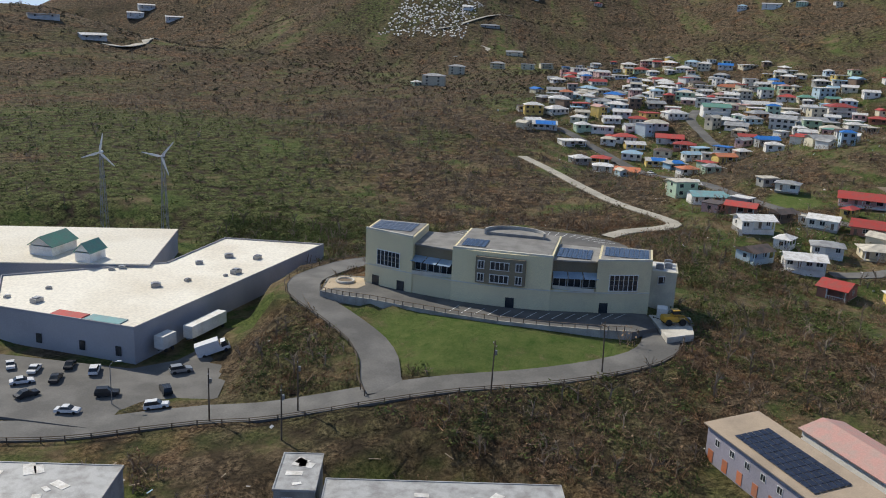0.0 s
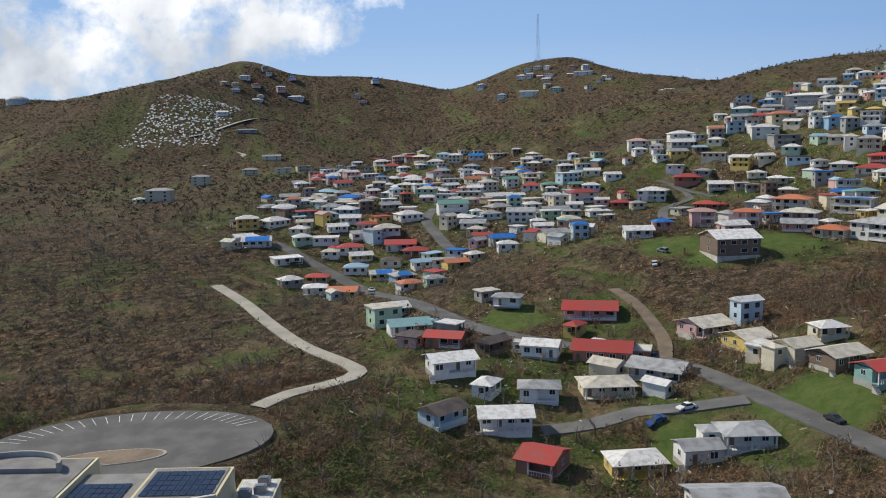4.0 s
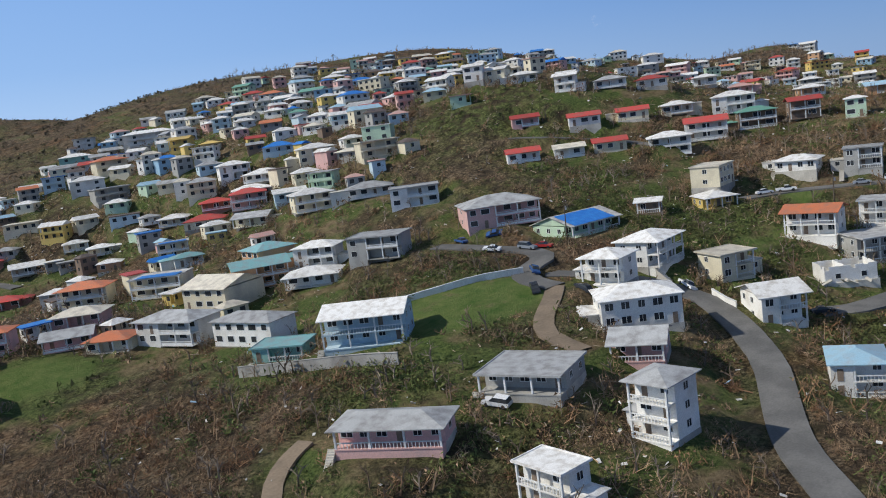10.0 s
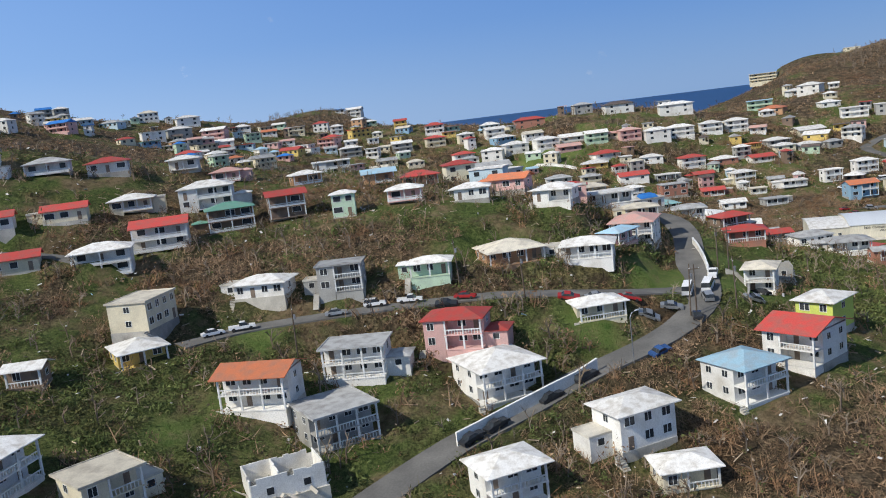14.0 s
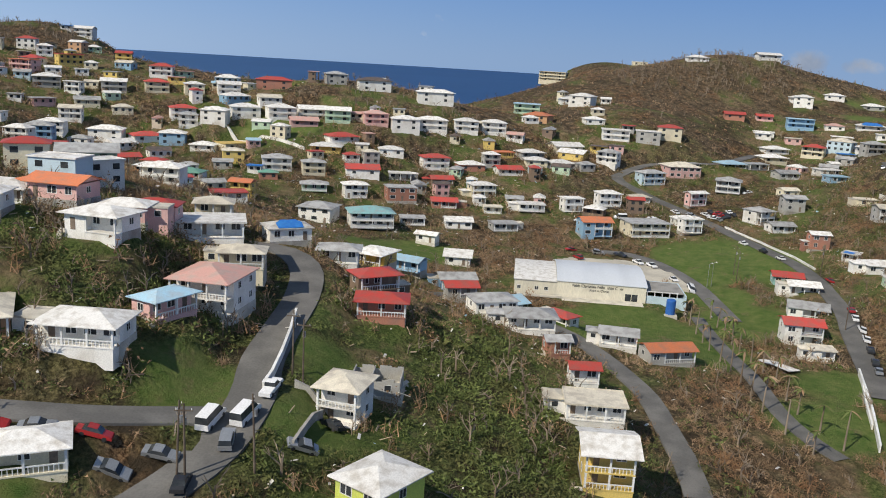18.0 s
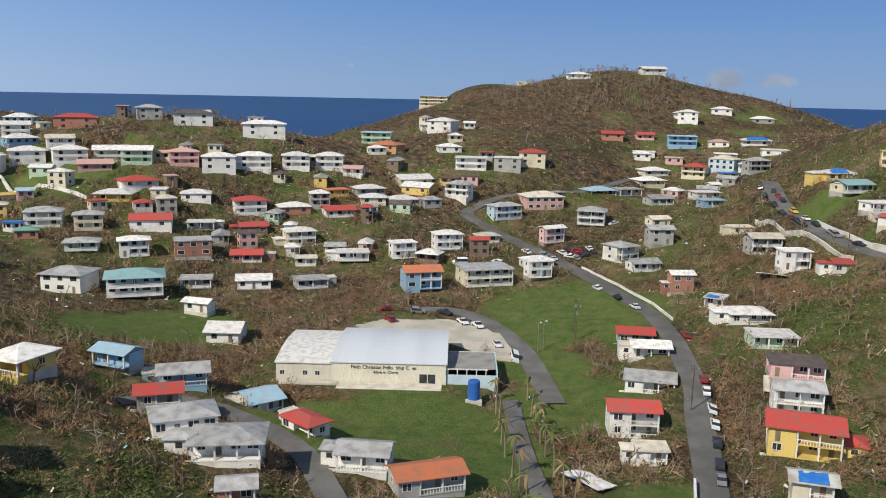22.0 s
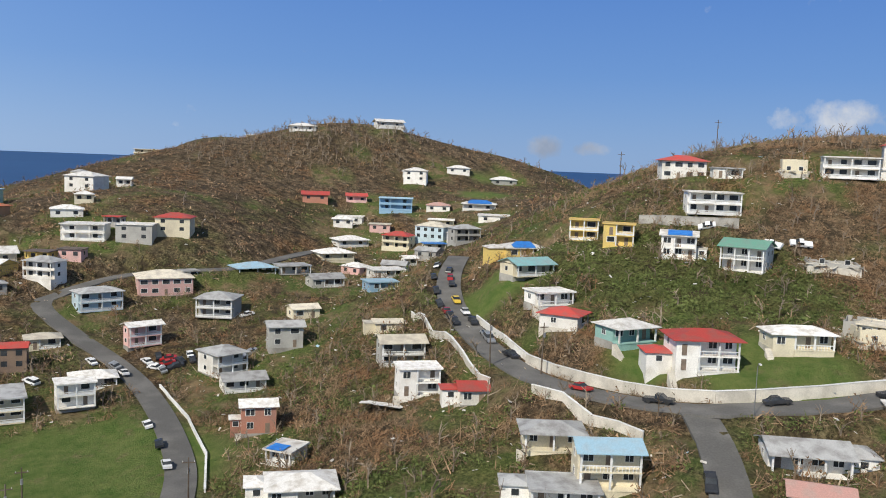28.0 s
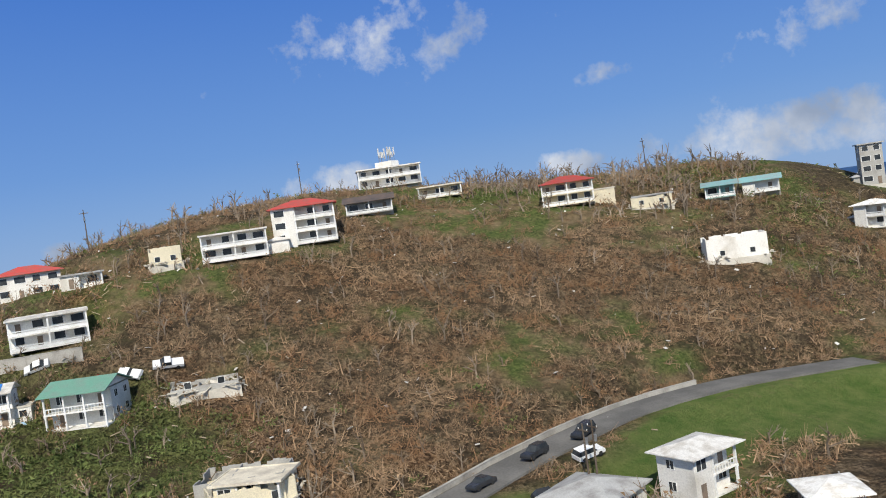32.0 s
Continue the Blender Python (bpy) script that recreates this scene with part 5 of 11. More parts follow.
house(781.1, 35.7, 132.9, -75, 17.2, 12.6, 2, "hip", "cream", "pink", 1)
house(647.2, -5.5, 121.8, -120, 5.5, 6.5, 1, "flat", "blue_tarp", "white", 2)
house(700.8, 5.5, 121.7, -76, 10.3, 7.4, 1, "gable", "grey", "white", 1)
house(748.9, -10.0, 131.0, -71, 8.5, 6.1, 1, "gable", "cream", "cream", 1)
house(647.9, -43.2, 133.1, -93, 8.2, 5.9, 1, "gable", "red", "white", 2)
house(688.1, -32.5, 131.1, -85, 10.6, 7.7, 2, "gable", "cream", "grey", 1)
house(712.6, -32.3, 133.8, -86, 7.9, 5.6, 1, "flat", "cream", "cream", 1)
house(604.7, -53.6, 132.6, -98, 9.4, 6.8, 2, "gable", "pale_blue", "cream", 2)
house(602.7, -46.2, 130.5, -101, 10.1, 7.3, 1, "flat", "grey", "white", 2)
house(598.3, -82.6, 136.6, -107, 11.6, 8.4, 1, "gable", "grey", "white", 2)
house(583.3, -75.3, 133.1, -118, 7.2, 5.1, 2, "gable", "pink", "white", 2)
house(667.0, -66.5, 144.8, -38, 7.6, 8.9, 1, "hip", "red", "white", 2)
house(728.1, -72.9, 153.3, -85, 11.9, 8.6, 1, "hip", "blue_tarp", "yellow", 1)
house(714.6, -86.8, 159.9, -110, 8.0, 5.9, 2, "flat", "yellow", "yellow", 1)
house(760.3, -34.7, 138.0, -76, 9.8, 7.1, 1, "flat", "pale_blue", "blue", 1)
house(788.3, -39.6, 138.3, -76, 11.6, 8.4, 1, "flat", "white", "white", 1)
house(816.8, -51.9, 139.1, -77, 5.0, 4.5, 1, "gable", "white", "white", 1)
house(784.2, -17.9, 135.5, -72, 11.4, 8.3, 1, "gable", "grey", "grey", 1)
house(832.7, -23.2, 139.1, -72, 13.9, 10.1, 1, "hip", "white", "cream", 0)
house(860.3, -31.6, 141.8, -73, 13.5, 9.8, 1, "hip", "white", "white", 0)
house(797.7, 7.3, 137.2, -67, 13.6, 9.9, 1, "hip", "pale_blue", "cream", 1)
house(787.2, 28.3, 136.8, -63, 5.0, 4.5, 1, "flat", "grey", "grey", 1)
house(800.8, -6.7, 137.6, -71, 11.4, 8.3, 1, "flat", "grey", "grey", 1)
house(881.5, -29.7, 149.2, -95, 8.7, 6.5, 1, "hip", "white", "white", 0)
house(913.2, -17.8, 158.5, -93, 12.2, 9.0, 1, "gable", "red", "brick", 0)
house(919.1, -38.5, 158.1, -95, 10.2, 7.6, 1, "gable", "red", "pink", 0)
house(897.2, -76.5, 155.8, -101, 11.2, 8.3, 1, "hip", "pink", "white", 0)
house(874.2, -74.2, 150.4, -101, 11.4, 8.4, 1, "flat", "white", "cream", 0)
house(887.1, -94.6, 157.6, -103, 15.6, 10.0, 1, "hip", "blue_tarp", "white", 0)
house(858.1, -95.1, 154.1, -104, 13.4, 10.0, 1, "flat", "white", "white", 0)
house(833.0, 78.4, 153.8, -78, 11.4, 8.5, 1, "hip", "white", "white", 0)
house(909.8, 87.3, 161.5, -79, 17.5, 10.0, 1, "hip", "white", "white", 0)
house(973.0, -75.2, 170.5, -99, 13.3, 9.9, 1, "hip", "white", "white", 0)
house(986.3, -103.2, 173.3, -102, 13.2, 9.8, 1, "hip", "white", "white", 0)
house(735.9, -124.9, 177.6, -106, 13.3, 9.9, 2, "hip", "red", "white", 1)
house(719.4, -131.2, 178.6, -109, 8.4, 6.4, 1, "flat", "grey", "white", 1)
house(704.2, -160.3, 180.0, -118, 14.3, 10.0, 2, "flat", "white", "white", 1)
house(701.8, -177.6, 181.1, -123, 14.4, 10.0, 3, "hip", "red", "white", 1)
house(708.0, -201.2, 186.2, -127, 11.9, 8.9, 1, "gable", "dark", "grey", 1)
house(678.9, -244.6, 181.1, -139, 13.4, 9.9, 2, "hip", "red", "cream", 1)
house(661.3, -256.8, 177.4, -144, 9.7, 7.2, 1, "flat", "grey", "white", 1)
house(650.4, -270.8, 177.3, -148, 7.4, 5.5, 1, "gable", "teal", "teal", 1)
house(644.3, -280.5, 177.1, -151, 9.0, 6.6, 1, "gable", "teal", "white", 1)
house(591.1, -161.6, 143.4, -96, 8.2, 5.9, 2, "hip", "white", "white", 2)
house(116.0, 263.2, 105.8, -17, 9.1, 6.5, 1, "hip", "grey", "white", 2)
house(149.2, 268.6, 106.6, -45, 13.4, 9.7, 1, "gable", "grey", "white", 2)
house(102.0, 305.7, 108.8, -28, 9.9, 7.1, 1, "gable", "red", "brick", 1)
house(92.3, 353.3, 108.0, 10, 11.5, 8.4, 1, "gable", "white", "cream", 1)
house(125.5, 291.1, 108.4, -30, 9.7, 7.0, 1, "gable", "white", "white", 2)
house(136.5, 224.0, 103.5, -4, 7.8, 6.1, 1, "gable", "grey", "white", 2)
house(147.1, 224.8, 105.5, -10, 10.1, 7.9, 1, "hip", "grey", "white", 2)
house(178.2, 200.5, 112.5, -32, 11.0, 8.6, 2, "hip", "green", "white", 2)
house(82.8, 426.2, 100.8, -16, 12.0, 9.4, 1, "gable", "orange", "white", 1)
house(71.5, 433.0, 101.7, -8, 9.7, 7.5, 1, "hip", "white", "white", 1)
house(107.5, 407.6, 106.1, 17, 8.8, 6.9, 1, "hip", "orange", "white", 1)
house(110.3, 444.6, 103.0, 16, 9.9, 7.7, 1, "hip", "blue_tarp", "blue", 1)
house(102.3, 454.9, 102.4, -4, 10.2, 7.9, 1, "gable", "blue_tarp", "yellow", 1)
house(132.2, 436.1, 108.9, 11, 9.8, 7.7, 1, "gable", "orange", "yellow", 1)
house(92.0, 494.8, 109.7, -2, 12.4, 9.7, 1, "hip", "red", "white", 1)
house(73.8, 456.0, 102.2, -17, 9.9, 7.7, 1, "hip", "red", "yellow", 1)
house(60.8, 481.5, 107.7, 15, 12.9, 10.0, 1, "flat", "white", "white", 1)
house(47.1, 503.9, 113.6, -2, 14.0, 10.9, 1, "gable", "blue_tarp", "white", 1)
house(40.4, 509.0, 115.2, 17, 9.0, 7.1, 1, "gable", "white", "white", 1)
house(95.8, 483.5, 107.0, 5, 10.3, 8.0, 1, "gable", "white", "yellow", 1)
house(116.5, 490.3, 110.7, -11, 14.3, 11.0, 1, "gable", "red", "white", 1)
house(122.1, 477.3, 109.0, -16, 11.3, 8.8, 1, "hip", "red", "brick", 1)
house(98.4, 509.0, 114.4, 9, 9.5, 7.4, 1, "gable", "grey", "white", 1)
house(103.5, 520.2, 117.7, -12, 9.9, 7.7, 1, "hip", "red", "grey", 1)
house(87.9, 521.2, 117.1, 5, 10.0, 7.8, 1, "gable", "white", "white", 1)
house(152.3, 510.2, 120.4, -32, 11.9, 9.3, 1, "hip", "white", "white", 1)
house(154.9, 496.6, 118.7, -22, 12.1, 9.4, 1, "gable", "grey", "white", 1)
house(152.8, 469.5, 115.7, -13, 8.5, 6.6, 1, "gable", "red", "white", 1)
house(150.5, 527.6, 126.1, -3, 15.9, 11.0, 1, "gable", "green", "white", 0)
house(179.3, 494.4, 121.1, -21, 13.8, 10.8, 2, "gable", "grey", "white", 1)
house(187.0, 571.1, 125.7, -2, 17.4, 11.0, 1, "gable", "white", "white", 0)
house(170.5, 434.7, 120.6, -22, 8.6, 6.7, 1, "gable", "red", "white", 1)
house(203.2, 512.0, 122.1, -0, 13.9, 10.8, 1, "gable", "grey", "white", 1)
house(226.4, 534.0, 126.4, 2, 15.9, 11.0, 2, "hip", "red", "white", 0)
house(240.2, 511.7, 124.8, -20, 10.0, 7.8, 1, "hip", "red", "brick", 0)
house(183.4, 414.1, 124.6, -33, 7.9, 6.1, 1, "gable", "white", "white", 1)
house(220.7, 497.3, 122.2, -0, 9.8, 7.7, 1, "hip", "white", "white", 1)
house(194.0, 384.6, 126.1, -13, 10.3, 8.1, 1, "gable", "white", "white", 1)
house(252.8, 348.6, 127.9, -54, 11.0, 8.6, 1, "hip", "orange", "cream", 1)
house(246.9, 360.0, 129.1, -33, 11.6, 9.0, 1, "gable", "grey", "pink", 1)
house(220.0, 382.7, 129.6, -18, 8.9, 6.9, 2, "hip", "pink", "pink", 1)
house(275.9, 435.9, 126.9, -48, 9.4, 7.3, 2, "hip", "white", "grey", 1)
house(272.9, 478.4, 125.5, -33, 12.1, 9.4, 1, "hip", "red", "brick", 1)
house(259.0, 512.1, 127.8, -35, 14.8, 11.0, 2, "hip", "white", "white", 1)
house(282.7, 519.4, 136.8, -26, 13.9, 10.9, 1, "hip", "red", "brick", 0)
house(290.6, 497.9, 134.0, -21, 11.8, 9.2, 1, "gable", "white", "grey", 1)
house(283.4, 535.9, 142.6, -35, 9.4, 7.3, 1, "flat", "white", "white", 0)
house(291.0, 517.1, 140.2, -47, 8.8, 6.9, 1, "hip", "grey", "grey", 0)
house(305.6, 458.2, 133.1, -36, 8.6, 6.7, 1, "hip", "white", "orange", 1)
house(308.2, 491.3, 139.8, -24, 9.3, 7.2, 1, "hip", "white", "cream", 1)
house(311.1, 476.1, 137.6, -28, 9.2, 7.2, 1, "hip", "white", "cream", 1)
house(312.4, 422.1, 136.6, -31, 10.4, 8.1, 2, "flat", "blue_tarp", "cream", 1)
house(304.8, 400.4, 136.3, -21, 9.2, 7.1, 1, "hip", "teal", "white", 1)
house(299.4, 352.4, 132.8, -26, 15.0, 11.0, 2, "gable", "teal", "orange", 1)
house(302.7, 331.8, 133.1, -49, 14.1, 11.0, 1, "hip", "white", "white", 1)
house(349.3, 357.3, 150.5, -41, 14.3, 11.0, 1, "hip", "grey", "white", 1)
house(340.2, 376.4, 147.8, -25, 12.9, 10.0, 2, "hip", "white", "cream", 1)
house(331.7, 398.7, 144.7, -56, 12.4, 9.7, 1, "gable", "grey", "cream", 1)
house(343.2, 417.4, 149.1, -34, 12.9, 10.1, 2, "hip", "red", "pink", 1)
house(343.5, 440.7, 149.2, -31, 11.1, 8.7, 1, "hip", "red", "brick", 1)
house(333.6, 433.4, 144.0, -41, 14.4, 11.0, 1, "hip", "red", "cream", 1)
house(333.3, 455.3, 145.0, -46, 10.9, 8.5, 1, "hip", "white", "cream", 1)
house(330.5, 470.2, 146.1, -12, 7.2, 6.0, 1, "hip", "grey", "white", 1)
house(334.4, 508.6, 156.1, -10, 14.2, 11.0, 2, "flat", "grey", "grey", 0)
house(334.1, 527.7, 160.4, -25, 14.6, 11.0, 2, "hip", "white", "white", 0)
house(350.4, 537.4, 167.8, -9, 13.8, 10.8, 2, "hip", "orange", "cream", 0)
house(364.0, 601.9, 172.1, -32, 15.4, 11.0, 2, "hip", "white", "teal", 0)
house(358.4, 498.4, 165.1, -12, 10.4, 8.1, 2, "hip", "blue_tarp", "blue", 0)
house(395.0, 578.2, 176.6, -42, 26.0, 10.5, 3, "hip", "white", "white", 0)
house(373.7, 510.2, 172.8, -51, 9.6, 7.5, 2, "gable", "yellow", "yellow", 0)
house(377.8, 492.3, 171.9, -39, 8.7, 6.8, 1, "hip", "yellow", "cream", 0)
house(385.8, 468.7, 171.4, -26, 7.9, 6.2, 1, "gable", "red", "yellow", 0)
house(491.6, 977.7, 194.1, -46, 21.3, 10.5, 4, "hip", "white", "white", 0)
house(392.6, 651.0, 182.5, -38, 10.8, 8.5, 2, "flat", "grey", "white", 0)
house(362.1, 453.4, 159.1, -25, 12.4, 9.7, 2, "hip", "white", "white", 1)
house(362.2, 432.4, 157.4, -50, 14.4, 11.0, 1, "hip", "white", "white", 1)
house(309.0, 515.2, 147.5, -6, 6.4, 6.0, 1, "hip", "white", "white", 0)
house(286.9, 596.2, 152.9, -16, 12.5, 9.8, 2, "hip", "pink", "white", 0)
house(324.3, 566.2, 162.9, -20, 9.2, 7.1, 1, "gable", "white", "white", 0)
house(308.3, 579.8, 159.9, -13, 14.9, 11.0, 1, "hip", "white", "white", 0)
house(373.5, 412.8, 161.7, -31, 13.9, 10.8, 2, "hip", "white", "cream", 1)
house(480.7, 289.2, 165.8, -68, 8.6, 6.7, 1, "hip", "pink", "pink", 1)
house(426.1, 372.7, 184.5, -59, 7.6, 6.0, 2, "gable", "white", "white", 1)
house(433.5, 367.0, 182.1, -71, 8.3, 6.5, 2, "gable", "white", "cream", 1)
house(433.4, 334.7, 175.6, -65, 7.8, 6.0, 2, "gable", "white", "white", 1)
house(479.3, 302.6, 171.0, -64, 8.5, 6.7, 1, "hip", "white", "white", 1)
house(760.9, 462.8, 180.8, -78, 15.3, 11.0, 2, "gable", "white", "pink", 0)
house(742.3, 478.0, 184.0, -47, 15.3, 11.0, 2, "hip", "white", "grey", 0)
house(909.4, 423.0, 185.5, -82, 12.9, 10.1, 2, "gable", "white", "white", 0)
house(484.4, 265.3, 162.2, -51, 8.6, 6.7, 1, "hip", "white", "orange", 1)
house(488.2, 230.8, 158.2, -64, 10.2, 8.0, 1, "hip", "red", "brick", 1)
house(719.5, 482.0, 183.8, -46, 14.2, 11.0, 2, "flat", "white", "white", 0)
house(774.2, 491.0, 191.6, -49, 15.5, 11.0, 2, "hip", "white", "white", 0)
house(782.1, 340.3, 157.3, -66, 12.8, 10.0, 2, "gable", "white", "grey", 0)
house(791.0, 320.1, 158.1, -62, 12.3, 9.6, 2, "hip", "red", "cream", 0)
house(793.7, 300.0, 158.1, -62, 10.3, 8.1, 2, "hip", "white", "cream", 0)
house(797.1, 281.6, 159.0, -65, 12.0, 9.4, 2, "gable", "white", "white", 0)
house(818.9, 262.4, 159.4, -73, 19.9, 10.5, 3, "hip", "red", "brick", 0)
house(823.3, 227.6, 167.5, -66, 11.8, 9.2, 2, "hip", "grey", "grey", 0)
house(818.3, 204.2, 165.3, -71, 18.2, 10.5, 2, "hip", "dark", "white", 0)
house(768.8, 262.8, 149.3, -63, 14.4, 11.0, 2, "hip", "white", "white", 0)
house(767.3, 243.3, 150.3, -61, 13.9, 10.9, 2, "hip", "white", "white", 0)
house(778.4, 229.6, 149.7, -68, 14.4, 11.0, 2, "gable", "white", "white", 0)
house(766.7, 213.2, 150.7, -76, 12.8, 10.0, 2, "gable", "white", "pale_green", 0)
house(771.0, 194.3, 150.1, -69, 12.1, 9.4, 2, "hip", "pink", "pink", 0)
house(673.0, 254.5, 130.3, -90, 11.6, 9.1, 1, "hip", "green", "white", 1)
house(707.8, 285.2, 129.2, -89, 9.3, 7.2, 1, "hip", "red", "white", 1)
house(708.1, 299.1, 129.9, -48, 11.8, 9.2, 1, "gable", "red", "cream", 1)
house(732.5, 271.0, 135.1, -85, 11.2, 8.8, 1, "hip", "white", "white", 0)
house(738.4, 289.1, 136.3, -74, 12.1, 9.4, 2, "hip", "white", "blue", 0)
house(739.4, 302.7, 137.0, -50, 15.2, 11.0, 1, "hip", "red", "white", 0)
house(734.0, 320.8, 136.5, -75, 15.5, 11.0, 2, "hip", "white", "white", 0)
house(716.1, 338.9, 140.2, -76, 12.1, 9.5, 2, "hip", "white", "white", 0)
house(783.8, 90.7, 138.5, -111, 13.4, 10.5, 1, "gable", "white", "yellow", 0)
house(766.7, 110.3, 135.3, -81, 10.7, 8.4, 1, "hip", "white", "cream", 0)
house(753.4, 273.1, 147.8, -86, 12.5, 9.8, 2, "hip", "white", "white", 0)
house(765.2, 295.0, 146.9, -61, 12.6, 9.8, 2, "hip", "red", "white", 0)
house(768.7, 370.9, 158.4, -60, 13.5, 10.5, 2, "hip", "white", "grey", 0)
house(1157.2, 95.1, 171.3, -111, 26.0, 10.5, 3, "flat", "cream", "cream", 0)
house(854.6, 117.0, 156.2, -91, 15.4, 11.0, 2, "flat", "pale_blue", "pale_green", 0)
house(838.7, 110.0, 150.9, -111, 14.8, 11.0, 2, "hip", "orange", "orange", 0)
house(885.3, 82.6, 162.0, -114, 14.4, 11.0, 2, "hip", "white", "white", 0)
house(898.5, -34.1, 146.3, -101, 12.4, 9.6, 2, "flat", "white", "white", 0)
house(958.4, -73.8, 168.5, -104, 12.5, 9.7, 2, "hip", "white", "white", 0)
house(983.7, -129.5, 167.4, -92, 14.7, 11.0, 1, "hip", "white", "grey", 0)
house(586.3, -47.7, 128.9, -131, 11.6, 9.1, 1, "hip", "grey", "white", 2)
house(576.0, -42.1, 126.0, -131, 14.9, 11.0, 1, "hip", "white", "white", 2)
house(601.9, -107.0, 140.7, -116, 11.6, 9.1, 1, "hip", "white", "blue", 2)
house(575.1, -163.5, 142.7, -135, 5.6, 6.0, 1, "hip", "white", "brown", 2)
house(743.7, -236.0, 194.4, -124, 19.5, 10.5, 2, "flat", "white", "white", 1)
house(632.4, -318.7, 174.2, -147, 5.8, 6.0, 4, "flat", "grey", "grey", 1)
house(620.9, -290.4, 164.7, -178, 7.3, 6.0, 2, "hip", "white", "white", 1)
house(-28.5, 757.2, 118.0, -9, 18.9, 10.5, 3, "hip", "grey", "cream", 0)
house(-12.0, 936.7, 118.7, -5, 16.3, 11.0, 3, "hip", "grey", "cream", 0)
house(33.1, 1010.8, 123.7, -8, 16.4, 11.0, 2, "hip", "grey", "cream", 0)
house(56.1, 1109.6, 134.3, -2, 20.4, 10.5, 2, "gable", "grey", "cream", 0)
house(67.4, 1003.9, 124.5, -7, 15.0, 11.0, 2, "flat", "grey", "cream", 0)
house(88.8, 1016.2, 125.5, 10, 14.3, 11.0, 2, "flat", "grey", "cream", 0)
house(-532.1, 1449.5, 173.0, 30, 26.0, 10.5, 2, "gable", "white", "white", 0)
house(-468.0, 1393.8, 156.3, 22, 26.0, 10.5, 2, "gable", "white", "white", 0)
house(-542.7, 1429.3, 160.1, 16, 26.0, 10.5, 2, "gable", "white", "white", 0)
house(19.2, 1506.8, 250.7, 8, 17.4, 11.0, 2, "hip", "white", "white", 0)
house(33.4, 1434.1, 211.0, -10, 26.0, 10.5, 2, "hip", "white", "white", 0)
house(97.5, 1473.6, 216.1, -21, 24.4, 10.5, 2, "hip", "white", "white", 0)
house(-6.4, 1279.0, 192.5, 5, 15.3, 11.0, 1, "gable", "white", "white", 0)
house(25.7, 1220.0, 168.0, 10, 26.0, 10.5, 1, "hip", "grey", "grey", 0)
house(416.8, 1263.2, 211.2, -27, 26.0, 10.5, 2, "gable", "grey", "white", 0)
house(494.0, 1254.0, 237.1, -40, 26.0, 10.5, 2, "gable", "grey", "white", 0)
house(-377.3, 779.6, 159.9, 33, 26.0, 10.5, 1, "flat", "white", "white", 0)
house(-324.3, 756.5, 144.4, 41, 21.7, 10.5, 1, "gable", "white", "white", 0)
house(1041.7, -67.1, 200.4, -84, 17.3, 11.0, 1, "gable", "white", "white", 0)
house(1038.7, -12.6, 195.5, -89, 16.3, 11.0, 1, "hip", "white", "white", 0)
house(1134.1, 20.1, 190.4, -90, 13.1, 10.2, 1, "flat", "white", "cream", 0)
house(126.8, 192.7, 104.0, -11, 13.7, 10.7, 2, "gable", "grey", "white", 2)
house(496.8, 211.9, 154.8, -90, 10.2, 7.3, 2, "flat", "white", "pale_blue", 0)
house(508.1, 209.3, 153.1, -35, 8.5, 6.1, 2, "flat", "white", "white", 0)
house(502.8, 222.8, 156.5, -62, 8.9, 6.4, 2, "hip", "red", "cream", 0)
house(519.1, 217.7, 153.5, -64, 12.9, 9.3, 2, "gable", "grey", "pale_green", 0)
house(351.7, 382.7, 153.8, -63, 9.2, 6.6, 2, "flat", "grey", "pale_green", 0)
house(372.0, 375.8, 161.7, -25, 13.6, 9.8, 2, "flat", "cream", "cream", 0)
house(604.9, 236.3, 138.7, -87, 13.0, 9.3, 2, "hip", "white", "white", 0)
house(625.2, 221.1, 131.1, -62, 12.3, 8.8, 1, "flat", "red", "white", 0)
house(344.8, 394.4, 151.0, -32, 10.9, 7.8, 1, "gable", "white", "pale_blue", 0)
house(371.5, 389.7, 161.9, -79, 8.4, 6.0, 1, "hip", "cream", "grey", 0)
house(384.3, 387.1, 166.9, -56, 10.9, 7.8, 2, "flat", "white", "pale_green", 0)
house(172.1, 421.4, 121.8, 9, 11.2, 8.1, 1, "gable", "grey", "cream", 0)


# ---- the rest of the town, too far to pick apart ----
TOWN_V, TOWN_F, TOWN_S, TOWN_M = [], [], [], []


def slot(m):
    if m not in TOWN_M:
        TOWN_M.append(m)
    return TOWN_M.index(m)


